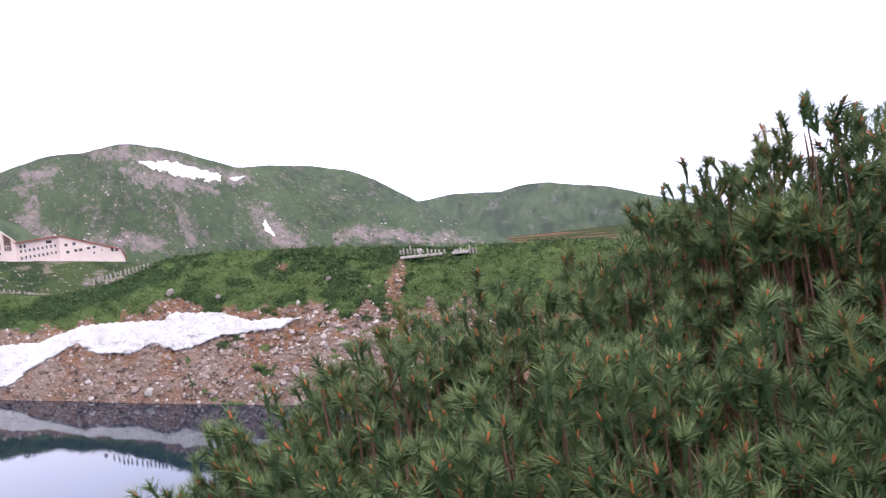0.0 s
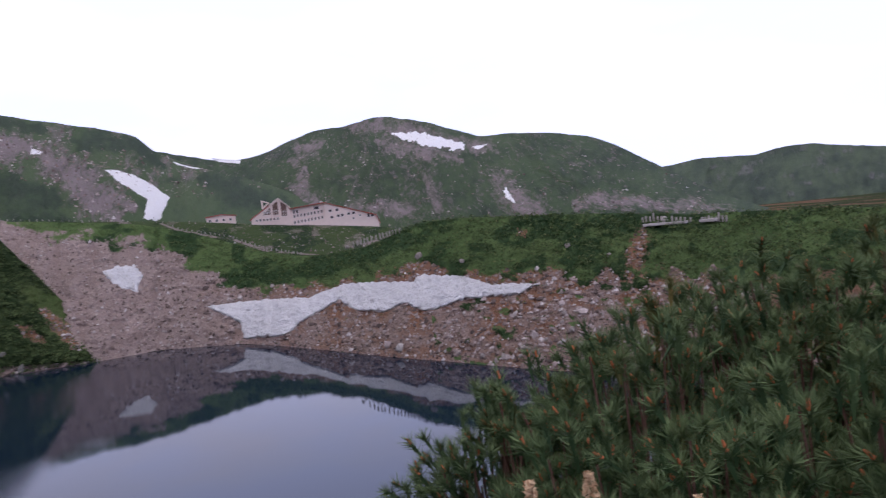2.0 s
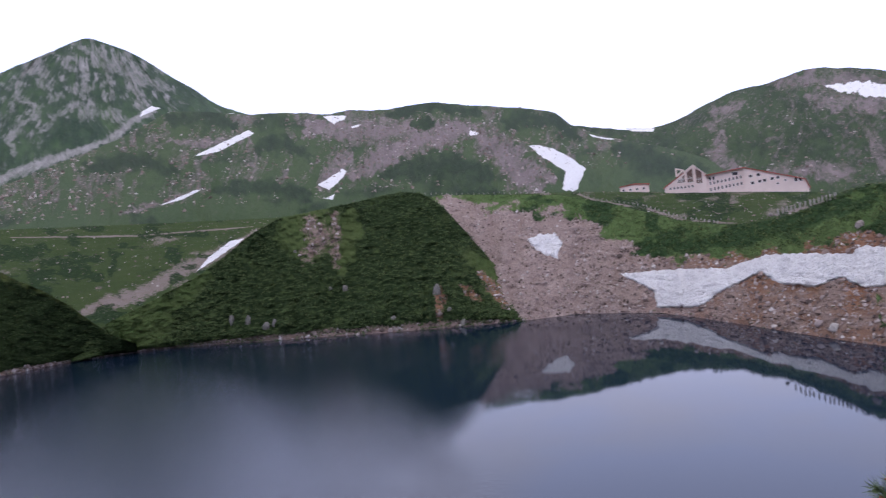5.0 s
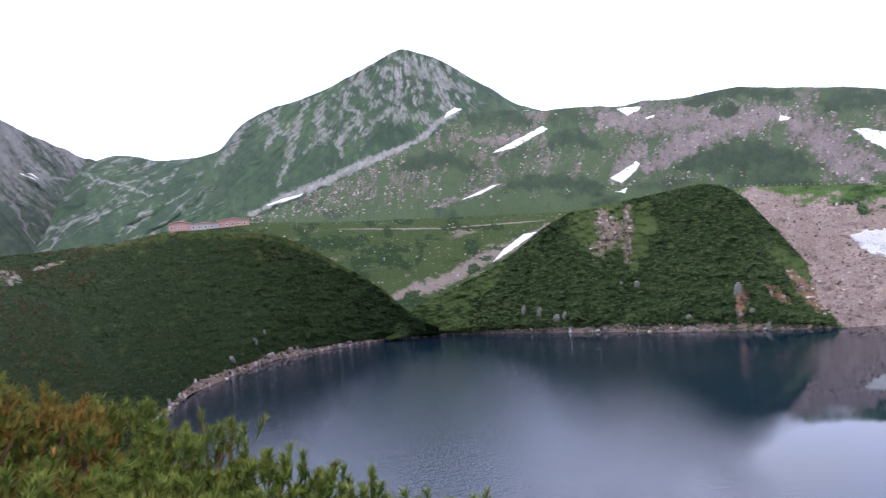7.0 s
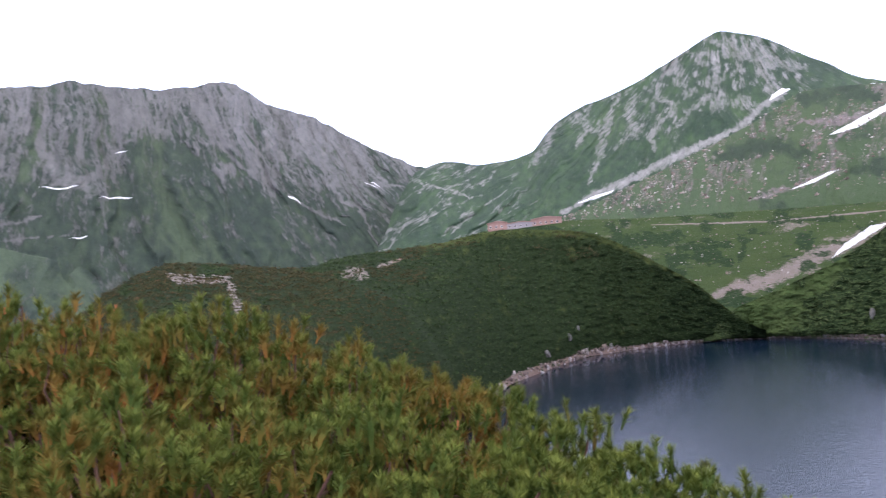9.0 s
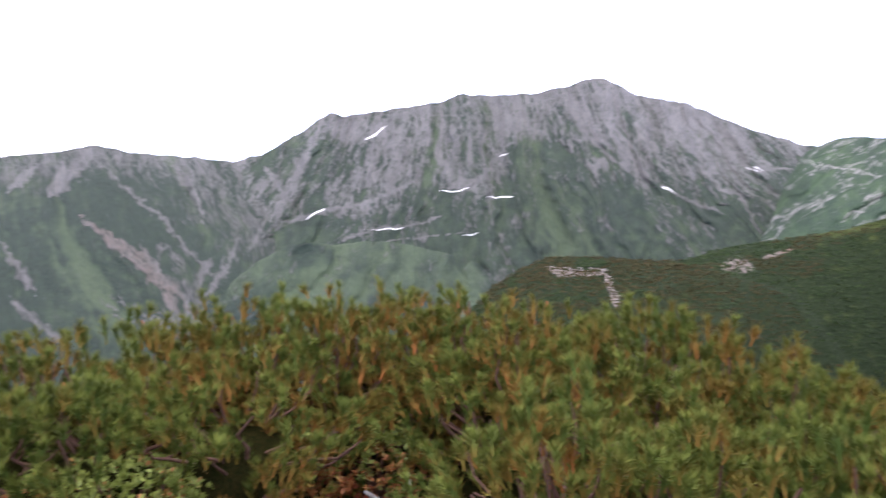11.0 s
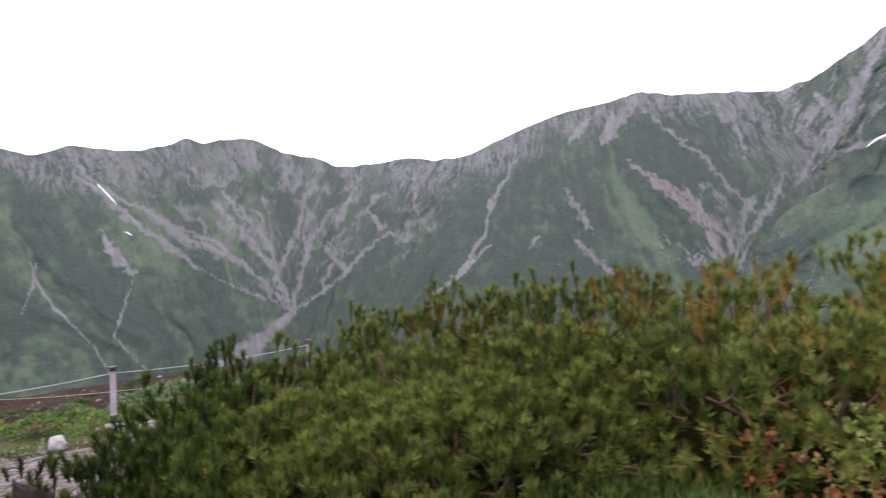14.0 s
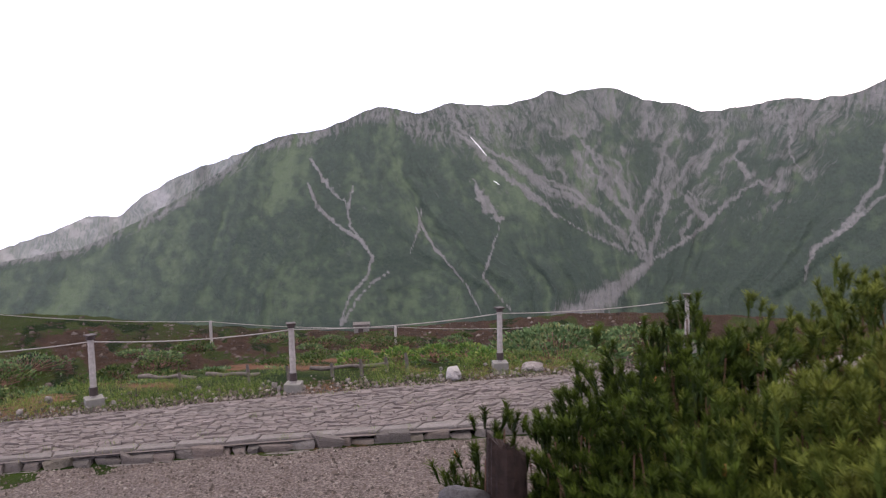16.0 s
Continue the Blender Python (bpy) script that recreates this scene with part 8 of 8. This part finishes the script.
def dead_wood(root, pts, r0, r1, name="branch"):
    p = np.asarray(pts, float)
    t = np.linspace(0, len(p) - 1, 26)
    q = np.stack([np.interp(t, np.arange(len(p)), p[:, k]) for k in range(3)], -1)
    q += (np.stack([fbm(t * 1.3 + k * 9, t * 0 + r0 * 90, 3, 300 + k) for k in range(3)], -1) - 0.5) * r0 * 1.4
    sides = 20
    ends = 0.35 + 0.65 * np.clip(4 * np.linspace(0, 1, 26) + 0.0, 0, 1)
    v, f = tube(q, np.linspace(r0, r1, 26) * 0.72 * ends * (0.7 + 0.6 * fbm(t * 2.2, t * 0, 2, 310)), sides)
    c = np.repeat(q, sides, 0)
    d = v - c
    ang = np.tile(np.arange(sides), 26)
    twist = np.repeat(t, sides)
    fibre = 0.55 + 0.55 * fbm(ang * 0.45, twist * 0.22, 2, 320) + 0.45 * (vnoise(ang * 0.97 + 0.3, twist * 0.30, 325) - 0.5)
    v = c + d * fibre[:, None]
    o = new(name, mesh_from(name, v, f, mat_driftwood, flat=True))
    o.parent = root
    return o


dead = new("dead_branch")
dead_wood(dead, [(-1.50, -2.24, -0.74), (-1.66, -2.18, -0.72), (-1.74, -2.06, -0.72), (-1.84, -1.96, -0.72), (-1.86, -1.83, -0.72), (-1.88, -1.71, -0.73), (-1.84, -1.55, -0.75)], 0.022, 0.042, "limb")
dead_wood(dead, [(-1.64, -2.28, -0.70), (-1.72, -2.18, -0.71), (-1.76, -2.05, -0.71)], 0.010, 0.018)
dead_wood(dead, [(-1.74, -2.2, -0.68), (-1.74, -2.09, -0.69), (-1.78, -1.98, -0.70)], 0.007, 0.016)
dead_wood(dead, [(-2.09, -2.03, -0.66), (-2.05, -1.87, -0.67), (-1.96, -1.74, -0.68), (-1.88, -1.63, -0.70), (-1.81, -1.50, -0.74)], 0.024, 0.034)
dead_wood(dead, [(-2.00, -1.79, -0.62), (-1.92, -1.70, -0.64), (-1.86, -1.63, -0.69)], 0.008, 0.013)
dead_wood(dead, [(-1.54, -1.98, -0.755), (-1.7, -1.89, -0.75), (-1.81, -1.79, -0.75), (-1.87, -1.60, -0.76)], 0.012, 0.024)
dead_wood(dead, [(-2.24, -1.98, -0.62), (-2.16, -1.9, -0.66), (-2.06, -1.83, -0.74)], 0.007, 0.012)
dead_wood(dead, [(-1.78, -1.98, -0.69), (-1.72, -1.98, -0.70), (-1.66, -2.02, -0.74)], 0.009, 0.006, "twig")
tagged(dead, "bleached grey dead pine branch lying on turf", "dead wood")
stick = new("stick")
dead_wood(stick, [(-1.83, -2.13, -0.73), (-1.90, -2.10, -0.71), (-1.98, -2.11, -0.72)], 0.010, 0.005)
tagged(stick, "short bleached stick on the turf", "dead wood")

mat_oldwood = plain_material("dark_wet_wood", (0.012, 0.007, 0.006), (0.042, 0.024, 0.019), 30, 0.8, 0.7, 0.008, 8.0)
mat_darkstone = plain_material("dark_stone", (0.020, 0.016, 0.017), (0.085, 0.078, 0.082), 9, 0.5, 0.5, 0.01, 6.0)
tilted([ob for ob in bpy.data.objects if ob not in near_before and ob not in ON_GROUND] + [bpy.data.objects["brown_bank"]])
def stump_mesh(radius, low, seed):
    """A split old post: vertical splinters of uneven height round a slanting, broken top."""
    g = np.random.default_rng(seed)
    sides = 40
    th = np.arange(sides) * 2 * math.pi / sides
    groove = radius * (0.90 + 0.16 * hash2(np.arange(sides), np.arange(sides) * 0, seed) - 0.07 * (np.arange(sides) % 5 == 0))
    crown = 0.02 + 0.035 * np.cos(th - 0.4) + 0.022 * g.random(sides) - 0.03 * (np.arange(sides) % 9 == 0)
    rows = []
    for k, (t, wide) in enumerate(((0, 1.05), (0.55, 1.0), (0.8, 1.0), (0.93, 0.98), (1.0, 0.94))):
        z = low + (crown - low) * t
        rows.append(np.stack([np.cos(th) * groove * wide, np.sin(th) * groove * wide, z], -1))
    rows.append(np.stack([np.cos(th) * groove * 0.55, np.sin(th) * groove * 0.55, crown * 0.7 - 0.012 * g.random(sides)], -1))
    rows.append(np.stack([np.cos(th) * 0.002, np.sin(th) * 0.002, np.full(sides, 0.005)], -1))
    n = len(rows)
    i, j = np.arange(n - 1)[:, None] * sides, np.arange(sides)[None]
    k = (j + 1) % sides
    return np.concatenate(rows), np.stack([i + j, i + k, i + sides + k, i + sides + j], -1).reshape(-1, 4)


v, f = stump_mesh(0.066, -1.1, 5)
ob = new("stump_post", mesh_from("stump_post", v, f, mat_oldwood, flat=True))
ob.location = (0.757, -3.814, -0.60)
tagged(ob, "dark rotting wooden stump beside the pines", "stump")
boulder(Vector((0.875, -3.76, -0.765)), 0.10, 97, mat_darkstone, "dark rounded stone with a pale face", "stone", "stones by the road", (1.3, 1, 1.0))

mat_flower = leaf_material("faded_flowers", [(0.0, (0.45, 0.28, 0.16)), (0.6, (0.60, 0.42, 0.26)), (1.0, (0.70, 0.56, 0.36))], 0.8)
for k, (x, y, z) in enumerate(((-0.36, 1.14, -0.43), (-0.27, 1.16, -0.42), (-0.11, 1.17, -0.46))):
    g = np.random.default_rng(240 + k)
    root = new("flower_spike")
    root.location = (x, y, z)
    n = 260
    h = g.random(n)
    th = g.uniform(0, 2 * math.pi, n)
    rad = 0.012 * (1 - 0.5 * h)
    c = np.stack([np.cos(th) * rad * g.uniform(0.4, 1.1, n), np.sin(th) * rad * g.uniform(0.4, 1.1, n), -0.03 + 0.055 * h], -1)
    v = (c[:, None] + g.normal(0, 0.0028, (n, 4, 3))).reshape(-1, 3)
    o = new("blossoms", mesh_from("blossoms", v, np.arange(4 * n).reshape(-1, 4), mat_flower, flat=True))
    o.parent = root
    v, f = tube(np.array([[0.02, 0.01, -0.9], [0.006, 0.0, -0.4], [0, 0, 0.0]]), [0.004, 0.003, 0.002], 6)
    o = new("stem", mesh_from("stem", v, f, mat_herb))
    o.parent = root
    tagged(root, "tan fading flower spike among the pines", "flower", "flower spikes")
for k, (x, y, z, a) in enumerate(((-0.08, 1.12, -0.50, 0.4), (-0.22, 1.11, -0.50, 2.0), (-0.30, 1.10, -0.52, 1.2))):
    bm = bmesh.new()
    L, W = 0.05, 0.018
    grid = []
    for i in range(9):
        t = i / 8
        w = W * math.sin(math.pi * (0.06 + 0.92 * t)) ** 0.8
        lift = 0.03 * t + 0.02 * math.sin(t * 3)
        grid.append([bm.verts.new((s * w, L * t, lift + 0.25 * abs(s) * w)) for s in (-1, -0.5, 0, 0.5, 1)])
    for i in range(8):
        for j in range(4):
            bm.faces.new((grid[i][j], grid[i][j + 1], grid[i + 1][j + 1], grid[i + 1][j]))
    bmesh.ops.solidify(bm, geom=bm.faces[:], thickness=0.0012)
    me = bpy.data.meshes.new("broad_leaf")
    bm.to_mesh(me)
    bm.free()
    me.materials.append(mat_herb)
    ob = new("broad_leaf", me)
    ob.matrix_world = pose(x, y, z, 35, 0, math.degrees(a))
    tagged(ob, "single broad green leaf among the pines", "leaf", "broad leaves")
